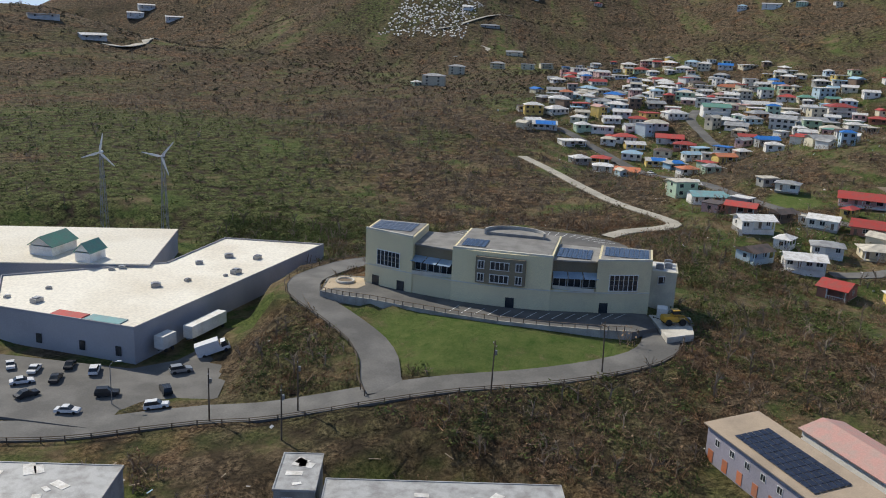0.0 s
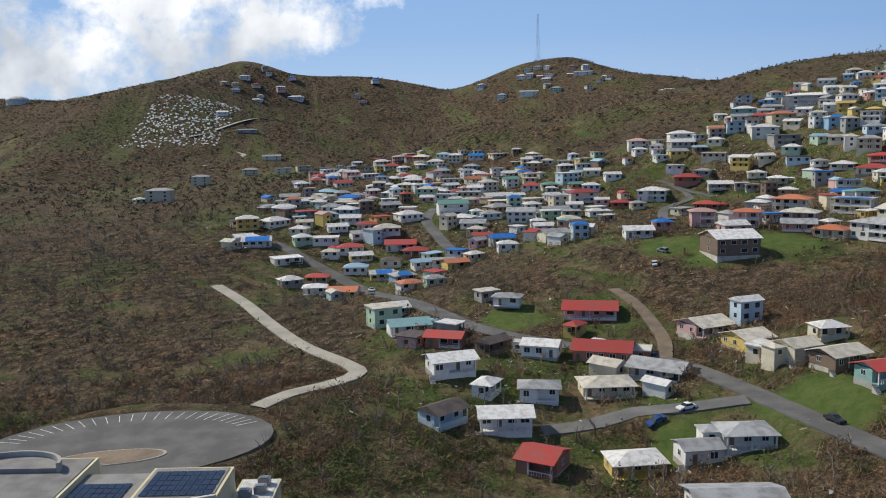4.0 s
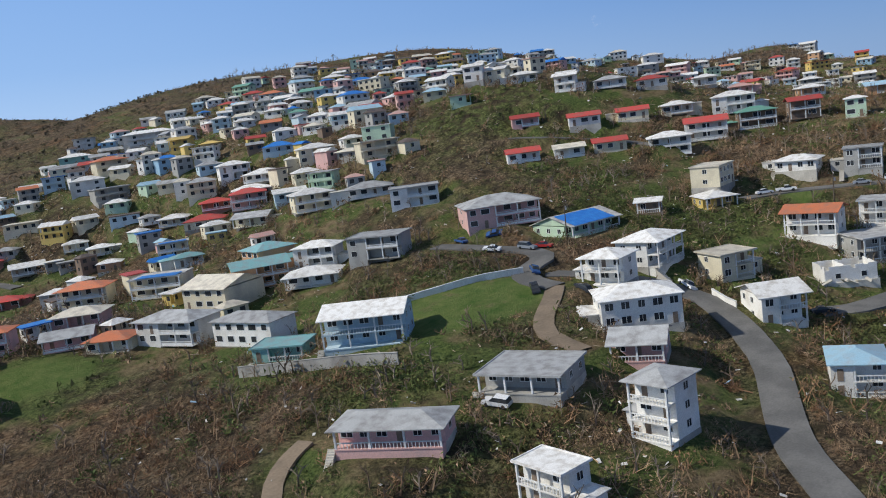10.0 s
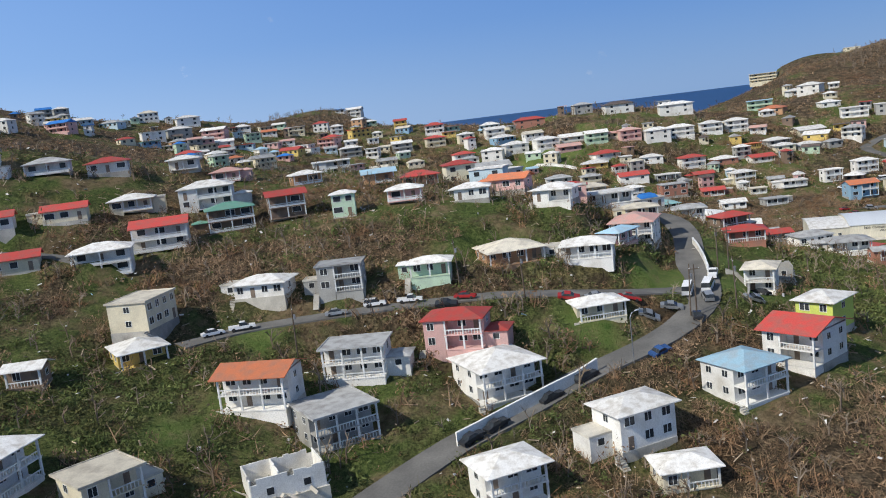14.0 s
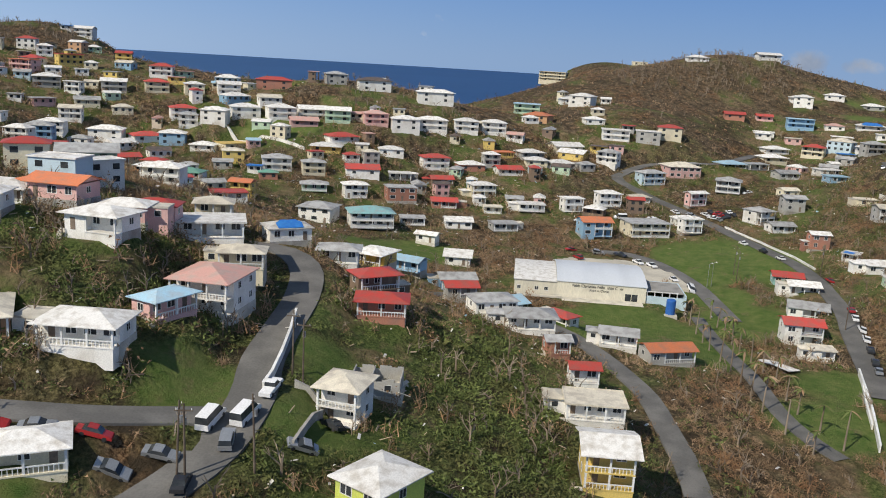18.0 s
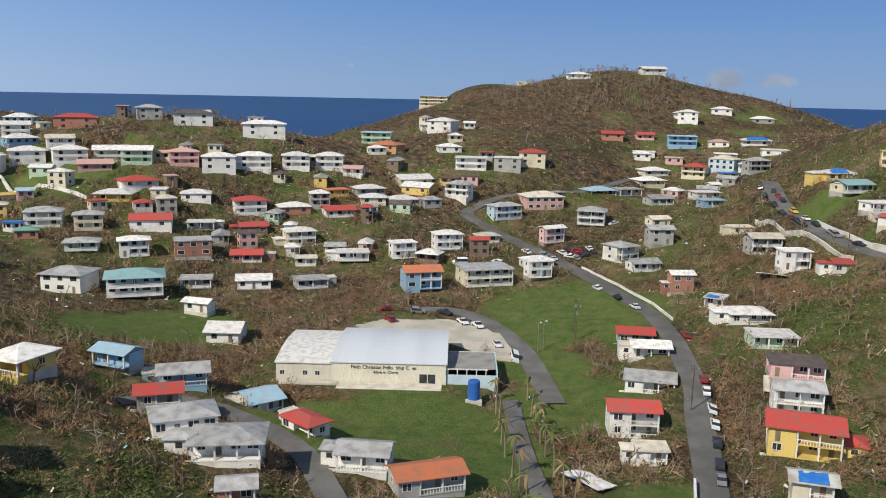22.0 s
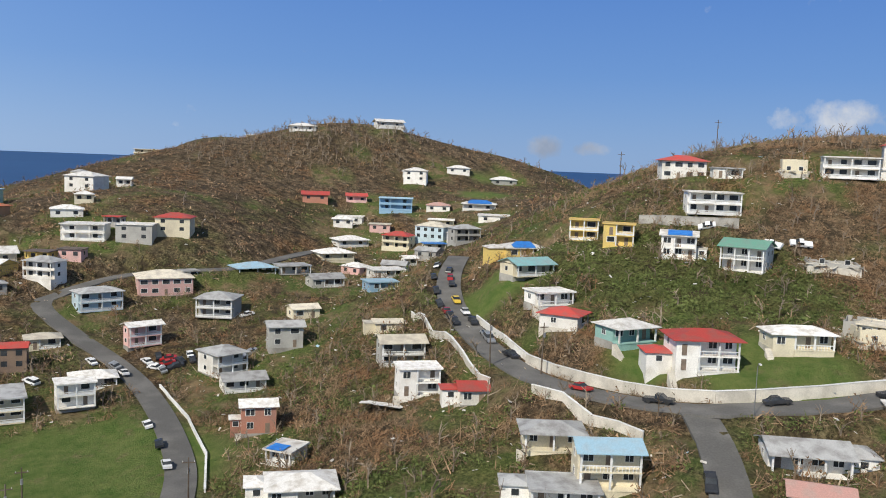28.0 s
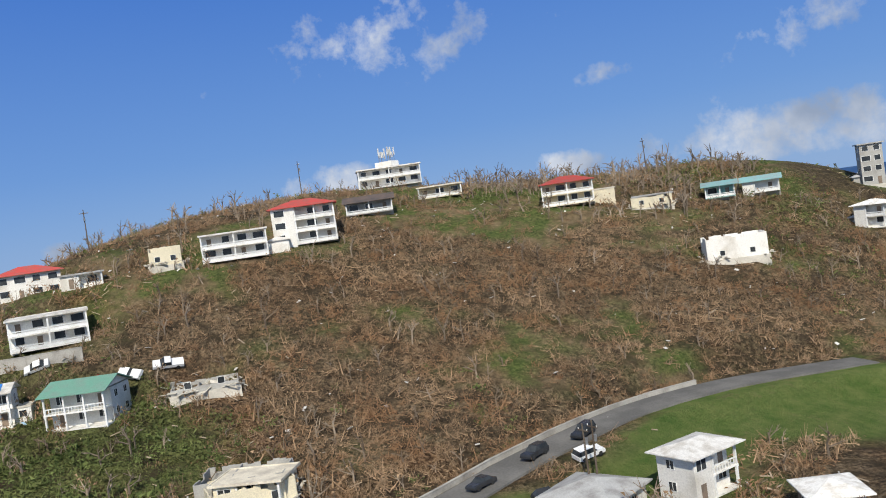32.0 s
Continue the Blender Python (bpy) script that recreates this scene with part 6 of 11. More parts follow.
def far_house(x, y, z, yaw, w, d, storeys, shape, roof, wall):
    settle(x, y, 0.5 * max(w, d) + 0.5, z)
    FOOT.append((x, y, 0.56 * max(w, d) + 0.4))
    m = pose(x, y, z, 0, 0, yaw)
    top = 2.8 * storeys

    def add(v, f, s):
        o = len(TOWN_V)
        TOWN_V.extend(tuple(m @ Vector(p)) for p in v)
        TOWN_F.extend(tuple(q + o for q in p) for p in f)
        TOWN_S.extend([s] * len(f))

    def cube(a, b, c, e, g, h, s):
        add([(a, b, c), (e, b, c), (e, g, c), (a, g, c), (a, b, h), (e, b, h), (e, g, h), (a, g, h)], BOXF, s)

    ws, rs = slot(WALL[wall]), slot(ROOF[roof] if roof != "blue_tarp" else TARP)
    gal = 1.7 if (x * 7 + y * 3) % 2 < 1.1 else 0.0
    cube(-w / 2, -d / 2 + gal, -3.5, w / 2, d / 2, top, ws)
    if gal:
        cube(-w / 2, -d / 2, -3.5, w / 2, -d / 2 + gal, -0.02, ws)
        for s in range(storeys):
            cube(-w / 2, -d / 2, 2.8 * s + 0.02, w / 2, -d / 2 + 0.15, 2.8 * s + 0.85, ws)
            for q in (-0.48, 0.0, 0.48):
                cube(q * w - 0.15, -d / 2, 2.8 * s + 0.85, q * w + 0.15, -d / 2 + 0.25, 2.8 * s + 2.8, ws)
            if s:
                cube(-w / 2, -d / 2 + 0.16, 2.8 * s - 0.2, w / 2, -d / 2 + gal, 2.8 * s, ws)
    o, h = 0.5, 0.16 * min(w, d) + 0.4
    X, Y = w / 2 + o, d / 2 + o
    if shape == "flat":
        cube(-X, -Y, top + 0.004, X, Y, top + 0.3, rs)
    else:
        r = max(X - Y, 0.3) if shape == "hip" else X
        add([(-X, -Y, top), (X, -Y, top), (X, Y, top), (-X, Y, top), (-r, 0, top + h), (r, 0, top + h)], [(3, 2, 1, 0), (0, 1, 5, 4), (1, 2, 5), (2, 3, 4, 5), (3, 0, 4)], rs)
    gs = slot(GLASS)
    for s in range(storeys):
        n = max(2, int(w / 3.2))
        for i in range(n):
            cx = -w / 2 + w * (i + 0.5) / n
            cube(cx - 0.75, -d / 2 + gal - 0.05, 2.8 * s + 0.8, cx + 0.75, -d / 2 + gal + 0.05, 2.8 * s + 2.2, gs)
        for sx in (-1, 1):
            cube(sx * w / 2 - 0.05, -0.6, 2.8 * s + 0.9, sx * w / 2 + 0.05, 0.6, 2.8 * s + 2.1, gs)


far_house(358.1, 400.6, 156.7, -25, 9.8, 7.1, 1, "hip", "white", "cream")
far_house(624.4, 239.0, 135.4, -60, 8.7, 6.2, 1, "flat", "red", "pale_blue")
far_house(800.6, -44.4, 138.6, -110, 9.0, 6.5, 1, "gable", "grey", "white")
far_house(446.5, 370.2, 185.2, -65, 8.1, 5.8, 1, "hip", "cream", "white")
far_house(382.4, 400.6, 166.4, -15, 8.5, 6.1, 1, "hip", "white", "white")
far_house(808.4, -30.4, 136.7, -134, 9.1, 6.6, 1, "hip", "white", "pink")
far_house(155.2, 433.6, 116.3, -7, 8.6, 6.2, 1, "hip", "white", "white")
far_house(767.1, 85.2, 134.8, -62, 8.3, 6.0, 1, "hip", "grey", "grey")
far_house(654.7, 225.8, 127.7, -93, 8.8, 6.3, 2, "gable", "orange", "yellow")
far_house(650.5, 236.1, 130.3, -52, 8.3, 6.0, 1, "gable", "grey", "cream")
far_house(780.3, 72.8, 137.6, -114, 10.7, 7.7, 2, "hip", "grey", "white")
far_house(188.8, 444.0, 123.8, -43, 11.2, 8.0, 1, "flat", "green", "pink")
far_house(424.3, 393.6, 180.4, -46, 9.6, 6.9, 1, "hip", "pale_blue", "cream")
far_house(823.1, -60.7, 141.6, -126, 9.5, 6.9, 1, "gable", "grey", "grey")
far_house(177.4, 451.3, 121.4, -10, 8.7, 6.2, 1, "gable", "white", "pale_blue")
far_house(828.9, -76.0, 147.6, -74, 11.2, 8.0, 2, "hip", "grey", "grey")
far_house(157.7, 451.8, 116.7, 3, 10.7, 7.7, 1, "gable", "blue_tarp", "grey")
far_house(404.0, 415.2, 174.2, -23, 12.1, 8.7, 2, "gable", "pale_blue", "cream")
far_house(129.6, 449.2, 108.2, -10, 9.6, 6.9, 1, "flat", "grey", "white")
far_house(438.3, 402.9, 182.5, -76, 10.4, 7.5, 2, "gable", "white", "white")
far_house(192.6, 459.9, 123.0, -16, 10.8, 7.7, 1, "hip", "cream", "cream")
far_house(836.1, -64.7, 143.2, -84, 8.7, 6.3, 1, "flat", "blue_tarp", "cream")
far_house(137.5, 457.4, 111.0, -43, 8.4, 6.0, 1, "flat", "blue_tarp", "white")
far_house(121.1, 457.1, 106.5, 11, 8.6, 6.2, 1, "gable", "pale_blue", "white")
far_house(840.6, -75.3, 147.5, -106, 8.2, 5.9, 1, "hip", "white", "white")
far_house(403.0, 428.2, 174.1, -56, 8.8, 6.4, 1, "flat", "pale_blue", "white")
far_house(378.9, 442.9, 167.0, -45, 12.7, 9.1, 1, "hip", "blue_tarp", "pale_blue")
far_house(348.2, 456.4, 154.4, -37, 11.2, 8.1, 2, "hip", "grey", "cream")
far_house(851.7, -51.8, 142.1, -119, 12.0, 8.6, 2, "hip", "red", "cream")
far_house(397.7, 441.5, 173.3, -68, 8.6, 6.2, 1, "hip", "cream", "white")
far_house(410.3, 437.4, 176.5, -27, 10.2, 7.3, 1, "gable", "white", "pale_blue")
far_house(853.8, -67.7, 146.3, -127, 13.8, 9.9, 2, "hip", "cream", "pale_blue")
far_house(109.0, 469.4, 106.0, -18, 9.4, 6.8, 1, "hip", "dark", "cream")
far_house(435.6, 427.1, 181.1, -14, 11.9, 8.6, 1, "hip", "white", "pink")
far_house(92.1, 467.5, 104.1, -13, 10.6, 7.6, 1, "hip", "pale_blue", "white")
far_house(191.5, 484.1, 121.8, -8, 9.1, 6.6, 2, "flat", "white", "pale_green")
far_house(153.0, 482.6, 117.4, -31, 8.5, 6.1, 1, "hip", "cream", "cream")
far_house(424.6, 438.7, 179.5, -74, 13.5, 9.7, 1, "gable", "grey", "white")
far_house(392.6, 456.3, 173.1, -25, 9.5, 6.8, 1, "hip", "white", "white")
far_house(361.7, 470.5, 163.1, -20, 10.0, 7.2, 1, "hip", "grey", "pale_blue")
far_house(410.8, 452.7, 177.6, -64, 10.5, 7.6, 1, "hip", "white", "white")
far_house(326.3, 482.4, 147.9, -28, 11.6, 8.4, 1, "flat", "dark", "pale_blue")
far_house(347.2, 479.3, 157.8, -46, 9.1, 6.5, 1, "gable", "grey", "cream")
far_house(192.4, 497.3, 122.1, 16, 8.6, 6.2, 1, "hip", "grey", "white")
far_house(700.3, 265.9, 129.4, -64, 8.1, 5.8, 1, "hip", "grey", "white")
far_house(876.1, -46.3, 147.6, -100, 9.2, 6.6, 1, "flat", "cream", "pink")
far_house(82.0, 487.4, 108.9, -16, 8.0, 5.8, 1, "hip", "cream", "white")
far_house(693.6, 281.8, 128.7, -89, 10.9, 7.8, 1, "hip", "white", "orange")
far_house(368.4, 481.8, 167.9, -55, 9.8, 7.0, 2, "flat", "white", "white")
far_house(459.0, 445.3, 183.8, -74, 8.2, 5.9, 1, "flat", "red", "white")
far_house(742.4, 236.1, 143.0, -102, 8.3, 6.0, 2, "hip", "white", "cream")
far_house(330.2, 494.2, 152.9, -46, 9.3, 6.7, 1, "hip", "white", "pale_green")
far_house(436.9, 458.6, 182.8, -17, 13.2, 9.5, 2, "hip", "blue_tarp", "white")
far_house(317.6, 499.7, 148.3, -6, 9.0, 6.4, 1, "gable", "white", "cream")
far_house(400.5, 475.7, 177.6, -41, 9.5, 6.8, 1, "gable", "orange", "grey")
far_house(167.1, 509.1, 122.0, 3, 10.2, 7.4, 1, "hip", "grey", "pale_blue")
far_house(184.4, 511.2, 122.8, -13, 8.7, 6.2, 1, "hip", "grey", "white")
far_house(306.8, 504.3, 144.7, -52, 10.1, 7.2, 2, "gable", "white", "yellow")
far_house(415.8, 474.3, 180.9, -42, 8.5, 6.1, 1, "hip", "green", "white")
far_house(216.3, 518.4, 124.2, -13, 8.4, 6.0, 1, "gable", "white", "white")
far_house(112.5, 509.6, 116.8, -7, 13.1, 9.4, 1, "hip", "cream", "white")
far_house(80.8, 504.5, 113.6, -8, 12.5, 9.0, 1, "flat", "white", "white")
far_house(434.0, 473.3, 183.9, -20, 9.4, 6.7, 2, "hip", "white", "yellow")
far_house(753.3, 248.9, 146.3, -83, 8.9, 6.4, 1, "gable", "white", "pale_green")
far_house(447.7, 470.3, 185.2, -15, 10.8, 7.8, 1, "hip", "green", "cream")
far_house(175.1, 525.3, 123.8, 21, 13.3, 9.6, 1, "hip", "grey", "orange")
far_house(194.9, 527.5, 124.3, 6, 9.5, 6.8, 1, "hip", "white", "white")
far_house(721.0, 288.8, 132.3, -51, 10.3, 7.4, 1, "gable", "dark", "white")
far_house(401.4, 498.3, 180.4, -23, 9.4, 6.8, 1, "hip", "white", "white")
far_house(126.3, 526.5, 121.6, 17, 13.4, 9.6, 1, "hip", "white", "white")
far_house(302.8, 526.5, 149.4, -38, 13.6, 9.8, 1, "flat", "cream", "cream")
far_house(417.6, 494.5, 183.5, -59, 9.5, 6.8, 1, "hip", "white", "white")
far_house(480.8, 466.9, 187.0, -13, 9.9, 7.1, 2, "hip", "white", "grey")
far_house(681.4, 334.1, 140.0, -89, 10.6, 7.7, 2, "hip", "white", "white")
far_house(347.8, 520.7, 166.3, -53, 9.4, 6.8, 1, "gable", "white", "cream")
far_house(68.6, 519.0, 117.1, -25, 8.9, 6.4, 1, "hip", "white", "cream")
far_house(432.2, 493.1, 185.8, -23, 10.6, 7.6, 1, "hip", "white", "white")
far_house(361.8, 518.4, 170.9, -24, 8.9, 6.4, 1, "hip", "cream", "white")
far_house(198.9, 542.3, 125.9, 17, 12.5, 9.0, 1, "flat", "cream", "cream")
far_house(397.4, 511.0, 180.4, -49, 8.1, 5.8, 2, "hip", "white", "pale_blue")
far_house(95.8, 531.3, 120.4, -9, 10.9, 7.8, 1, "gable", "white", "white")
far_house(409.5, 507.6, 183.0, -67, 10.7, 7.7, 1, "gable", "cream", "white")
far_house(180.4, 543.2, 125.3, -3, 11.1, 8.0, 1, "flat", "white", "yellow")
far_house(722.6, 308.9, 134.6, -32, 12.2, 8.8, 1, "gable", "white", "white")
far_house(490.3, 473.4, 188.3, -26, 9.2, 6.6, 2, "hip", "grey", "cream")
far_house(212.6, 545.5, 127.4, 13, 8.9, 6.4, 1, "gable", "white", "white")
far_house(128.1, 540.2, 123.7, -16, 9.0, 6.5, 1, "flat", "white", "pink")
far_house(71.6, 529.6, 119.2, 1, 8.2, 5.9, 1, "gable", "cream", "cream")
far_house(781.8, 253.8, 157.0, -61, 11.6, 8.4, 1, "gable", "cream", "white")
far_house(237.2, 548.3, 132.1, -18, 9.9, 7.1, 1, "hip", "white", "pale_blue")
far_house(714.0, 323.7, 136.3, -87, 9.6, 6.9, 1, "hip", "grey", "white")
far_house(700.7, 336.5, 139.6, -73, 13.0, 9.4, 2, "hip", "grey", "blue")
far_house(451.0, 496.8, 188.8, -47, 9.0, 6.5, 2, "flat", "white", "blue")
far_house(383.8, 524.2, 177.7, -9, 10.1, 7.3, 2, "hip", "grey", "white")
far_house(312.0, 542.4, 156.7, -49, 8.7, 6.3, 1, "hip", "white", "cream")
far_house(766.3, 277.8, 149.5, -83, 10.1, 7.3, 1, "gable", "grey", "white")
far_house(291.3, 549.6, 150.2, -7, 10.7, 7.7, 1, "gable", "grey", "yellow")
far_house(400.4, 523.4, 181.8, -5, 9.6, 6.9, 1, "hip", "white", "pink")
far_house(364.9, 535.8, 173.2, -50, 8.7, 6.3, 1, "gable", "white", "white")
far_house(85.0, 542.6, 121.7, 21, 8.7, 6.3, 1, "hip", "cream", "pale_blue")
far_house(42.2, 532.4, 119.1, 4, 11.3, 8.1, 2, "hip", "white", "yellow")
far_house(496.5, 484.7, 190.3, -24, 11.8, 8.5, 1, "hip", "grey", "white")
far_house(231.4, 558.2, 132.3, 13, 8.0, 5.8, 1, "gable", "green", "orange")
far_house(56.0, 537.2, 119.9, 36, 13.7, 9.9, 1, "hip", "white", "white")
far_house(425.6, 517.6, 186.8, -70, 9.4, 6.7, 1, "flat", "grey", "white")
far_house(522.9, 473.0, 188.4, -71, 12.9, 9.3, 2, "hip", "white", "white")
far_house(119.9, 553.2, 124.6, 9, 11.0, 7.9, 1, "gable", "grey", "grey")
far_house(317.2, 552.0, 160.0, -14, 8.2, 5.9, 2, "gable", "orange", "grey")
far_house(328.8, 550.5, 163.6, -22, 9.6, 6.9, 2, "flat", "blue_tarp", "pale_blue")
far_house(95.5, 550.8, 123.2, -31, 12.4, 8.9, 1, "hip", "white", "pale_blue")
far_house(784.5, 273.6, 156.6, -42, 13.6, 9.8, 1, "hip", "white", "blue")
far_house(465.7, 503.9, 191.3, -77, 10.1, 7.2, 1, "gable", "grey", "white")
far_house(153.6, 560.6, 125.7, -35, 11.7, 8.4, 2, "flat", "grey", "white")
far_house(698.3, 356.6, 147.3, -81, 10.2, 7.4, 1, "flat", "grey", "white")
far_house(487.9, 498.1, 192.1, -72, 13.8, 9.9, 2, "flat", "white", "cream")
far_house(385.2, 540.5, 178.3, -55, 12.1, 8.7, 1, "flat", "cream", "white")
far_house(299.4, 562.0, 155.2, -8, 13.9, 10.0, 1, "gable", "white", "grey")
far_house(445.0, 521.3, 190.4, -74, 12.2, 8.8, 1, "gable", "white", "pale_blue")
far_house(372.4, 547.9, 175.2, -16, 9.3, 6.7, 1, "flat", "white", "grey")
far_house(72.8, 554.3, 122.4, 15, 10.8, 7.8, 1, "flat", "red", "blue")
far_house(168.9, 569.5, 126.0, -14, 13.8, 9.9, 2, "flat", "grey", "cream")
far_house(424.1, 532.1, 187.1, -39, 8.7, 6.3, 2, "hip", "white", "grey")
far_house(350.7, 556.6, 170.1, -37, 10.3, 7.4, 1, "gable", "red", "white")
far_house(411.2, 539.0, 184.3, -8, 12.0, 8.7, 1, "flat", "cream", "white")
far_house(220.5, 574.2, 131.4, -6, 10.0, 7.2, 1, "hip", "green", "cream")
far_house(462.4, 518.9, 192.7, -62, 13.3, 9.6, 1, "gable", "green", "grey")
far_house(88.2, 562.6, 123.9, -11, 11.0, 7.9, 1, "hip", "grey", "white")
far_house(248.0, 575.1, 139.0, -21, 9.6, 6.9, 1, "gable", "white", "cream")
far_house(736.0, 340.0, 145.4, -72, 10.6, 7.6, 2, "gable", "cream", "white")
far_house(289.7, 573.3, 153.1, -46, 8.1, 5.8, 1, "hip", "grey", "white")
far_house(233.1, 578.5, 134.8, 14, 11.6, 8.3, 2, "flat", "white", "pale_blue")
far_house(663.3, 403.7, 165.1, -23, 9.2, 6.6, 2, "hip", "grey", "pale_green")
far_house(510.6, 502.4, 193.8, -61, 8.5, 6.1, 1, "hip", "orange", "pink")
far_house(758.1, 324.2, 148.6, -61, 10.1, 7.3, 1, "hip", "cream", "cream")
far_house(146.0, 577.1, 126.0, -11, 8.9, 6.4, 1, "gable", "white", "pink")
far_house(109.6, 571.9, 125.3, 25, 9.7, 7.0, 1, "hip", "orange", "yellow")
far_house(441.2, 534.8, 190.6, -26, 10.1, 7.3, 1, "hip", "grey", "white")
far_house(122.4, 575.5, 125.8, -2, 8.3, 6.0, 1, "flat", "white", "white")
far_house(281.3, 580.8, 150.9, 1, 8.2, 5.9, 1, "hip", "white", "white")
far_house(212.9, 585.4, 130.4, -37, 11.9, 8.5, 1, "hip", "red", "white")
far_house(163.4, 584.5, 126.0, -4, 10.9, 7.9, 1, "flat", "pale_blue", "white")
far_house(538.1, 495.9, 192.9, -48, 9.4, 6.8, 2, "gable", "white", "pink")
far_house(97.4, 577.5, 125.0, -28, 11.5, 8.3, 1, "hip", "cream", "white")
far_house(498.4, 519.6, 196.2, -29, 13.0, 9.3, 1, "hip", "blue_tarp", "pale_blue")
far_house(694.4, 394.6, 160.5, -26, 13.2, 9.5, 2, "gable", "grey", "cream")
far_house(454.3, 540.3, 193.3, -16, 12.0, 8.6, 1, "flat", "white", "white")
far_house(756.3, 342.3, 151.3, -59, 12.1, 8.7, 1, "gable", "grey", "cream")
far_house(740.9, 358.2, 151.6, -35, 11.1, 8.0, 1, "flat", "grey", "pink")
far_house(676.1, 412.4, 166.4, -28, 10.6, 7.6, 2, "hip", "white", "cream")
far_house(61.9, 576.7, 123.2, -2, 13.5, 9.7, 1, "hip", "white", "cream")
far_house(816.7, 289.1, 164.7, -79, 13.5, 9.7, 1, "hip", "white", "pale_blue")
far_house(132.4, 592.2, 126.0, -1, 8.4, 6.0, 1, "flat", "grey", "yellow")
far_house(488.5, 531.9, 197.2, -41, 13.0, 9.4, 2, "hip", "white", "yellow")
far_house(179.8, 597.2, 126.6, -22, 9.6, 6.9, 2, "gable", "white", "white")
far_house(346.7, 585.2, 169.3, -12, 9.1, 6.6, 1, "hip", "white", "pink")
far_house(366.9, 580.7, 173.3, -27, 9.6, 6.9, 1, "gable", "grey", "white")
far_house(97.8, 589.8, 125.3, -22, 8.0, 5.8, 1, "flat", "white", "white")
far_house(251.6, 599.9, 141.9, -11, 9.8, 7.1, 1, "flat", "pale_blue", "white")
far_house(473.5, 542.5, 196.7, -7, 12.0, 8.7, 2, "gable", "pale_blue", "white")
far_house(536.5, 514.6, 196.7, -35, 12.9, 9.3, 2, "hip", "white", "white")
far_house(693.1, 411.5, 165.2, -35, 9.0, 6.5, 1, "hip", "orange", "white")
far_house(82.3, 590.2, 124.6, -12, 9.1, 6.6, 1, "hip", "white", "pale_green")
far_house(443.0, 561.0, 191.8, -58, 8.3, 5.9, 1, "gable", "pale_blue", "cream")
far_house(460.5, 553.8, 195.4, -54, 13.1, 9.4, 1, "hip", "orange", "pale_blue")
far_house(67.8, 591.0, 123.8, -2, 8.7, 6.3, 2, "hip", "orange", "grey")
far_house(766.9, 354.7, 156.6, -89, 8.2, 5.9, 2, "flat", "white", "white")
far_house(151.0, 607.4, 126.1, -26, 11.8, 8.5, 2, "hip", "cream", "pale_green")
far_house(678.6, 431.8, 171.1, -79, 12.4, 8.9, 1, "hip", "red", "white")
far_house(207.0, 612.8, 130.3, 9, 9.1, 6.6, 2, "gable", "green", "white")
far_house(101.8, 604.3, 125.5, -32, 12.2, 8.8, 1, "hip", "blue_tarp", "pink")
far_house(245.1, 615.6, 140.4, 6, 10.1, 7.2, 1, "hip", "white", "grey")
far_house(425.0, 580.3, 187.1, -8, 8.6, 6.2, 1, "gable", "white", "cream")
far_house(193.0, 617.2, 128.4, 16, 11.5, 8.3, 2, "hip", "cream", "white")
far_house(74.0, 602.5, 124.3, 10, 8.5, 6.1, 1, "hip", "white", "blue")
far_house(811.3, 325.8, 166.2, -77, 12.7, 9.2, 2, "hip", "red", "white")
far_house(380.9, 596.1, 175.9, -12, 11.3, 8.1, 1, "gable", "grey", "grey")
far_house(257.7, 617.9, 144.6, 14, 9.0, 6.5, 1, "flat", "white", "yellow")
far_house(734.2, 400.4, 162.1, -89, 9.0, 6.5, 1, "hip", "blue_tarp", "pink")
far_house(447.1, 578.6, 193.3, -64, 9.6, 6.9, 1, "hip", "red", "yellow")
far_house(544.7, 534.0, 200.7, -21, 10.0, 7.2, 1, "gable", "white", "white")
far_house(797.5, 348.3, 164.5, -93, 8.1, 5.9, 1, "flat", "grey", "yellow")
far_house(559.2, 526.6, 199.5, -57, 12.4, 8.9, 1, "hip", "green", "grey")
far_house(130.1, 620.8, 126.1, -38, 10.8, 7.8, 1, "hip", "white", "pale_blue")
far_house(594.5, 506.9, 194.8, -61, 13.8, 9.9, 1, "hip", "red", "cream")
far_house(81.3, 613.4, 124.6, 7, 9.6, 6.9, 1, "hip", "cream", "orange")
far_house(509.0, 555.2, 202.4, -48, 12.9, 9.3, 1, "flat", "white", "pale_blue")
far_house(532.7, 545.5, 202.4, -50, 12.2, 8.8, 1, "hip", "dark", "orange")
far_house(159.9, 626.4, 126.6, -30, 13.5, 9.7, 1, "hip", "white", "grey")
far_house(64.0, 611.7, 123.8, -22, 13.3, 9.6, 1, "flat", "grey", "cream")
far_house(464.9, 576.8, 197.8, -50, 12.2, 8.8, 1, "hip", "red", "cream")
far_house(108.0, 620.5, 125.6, -3, 9.3, 6.7, 1, "hip", "grey", "white")
far_house(573.7, 523.5, 199.0, -61, 8.3, 6.0, 1, "hip", "grey", "orange")
far_house(187.3, 633.0, 128.7, -41, 8.6, 6.2, 1, "flat", "white", "pink")
far_house(426.0, 596.9, 187.8, -18, 10.9, 7.9, 1, "gable", "white", "white")
far_house(251.1, 632.8, 142.9, -24, 10.6, 7.6, 1, "flat", "white", "cream")
far_house(707.7, 439.0, 172.0, -27, 13.4, 9.7, 2, "flat", "cream", "cream")
far_house(387.9, 610.7, 178.0, -40, 8.0, 5.8, 2, "hip", "white", "blue")
far_house(815.7, 349.3, 169.4, -95, 10.1, 7.3, 1, "gable", "cream", "blue")
far_house(755.2, 405.6, 164.7, -93, 14.0, 10.1, 1, "gable", "red", "yellow")
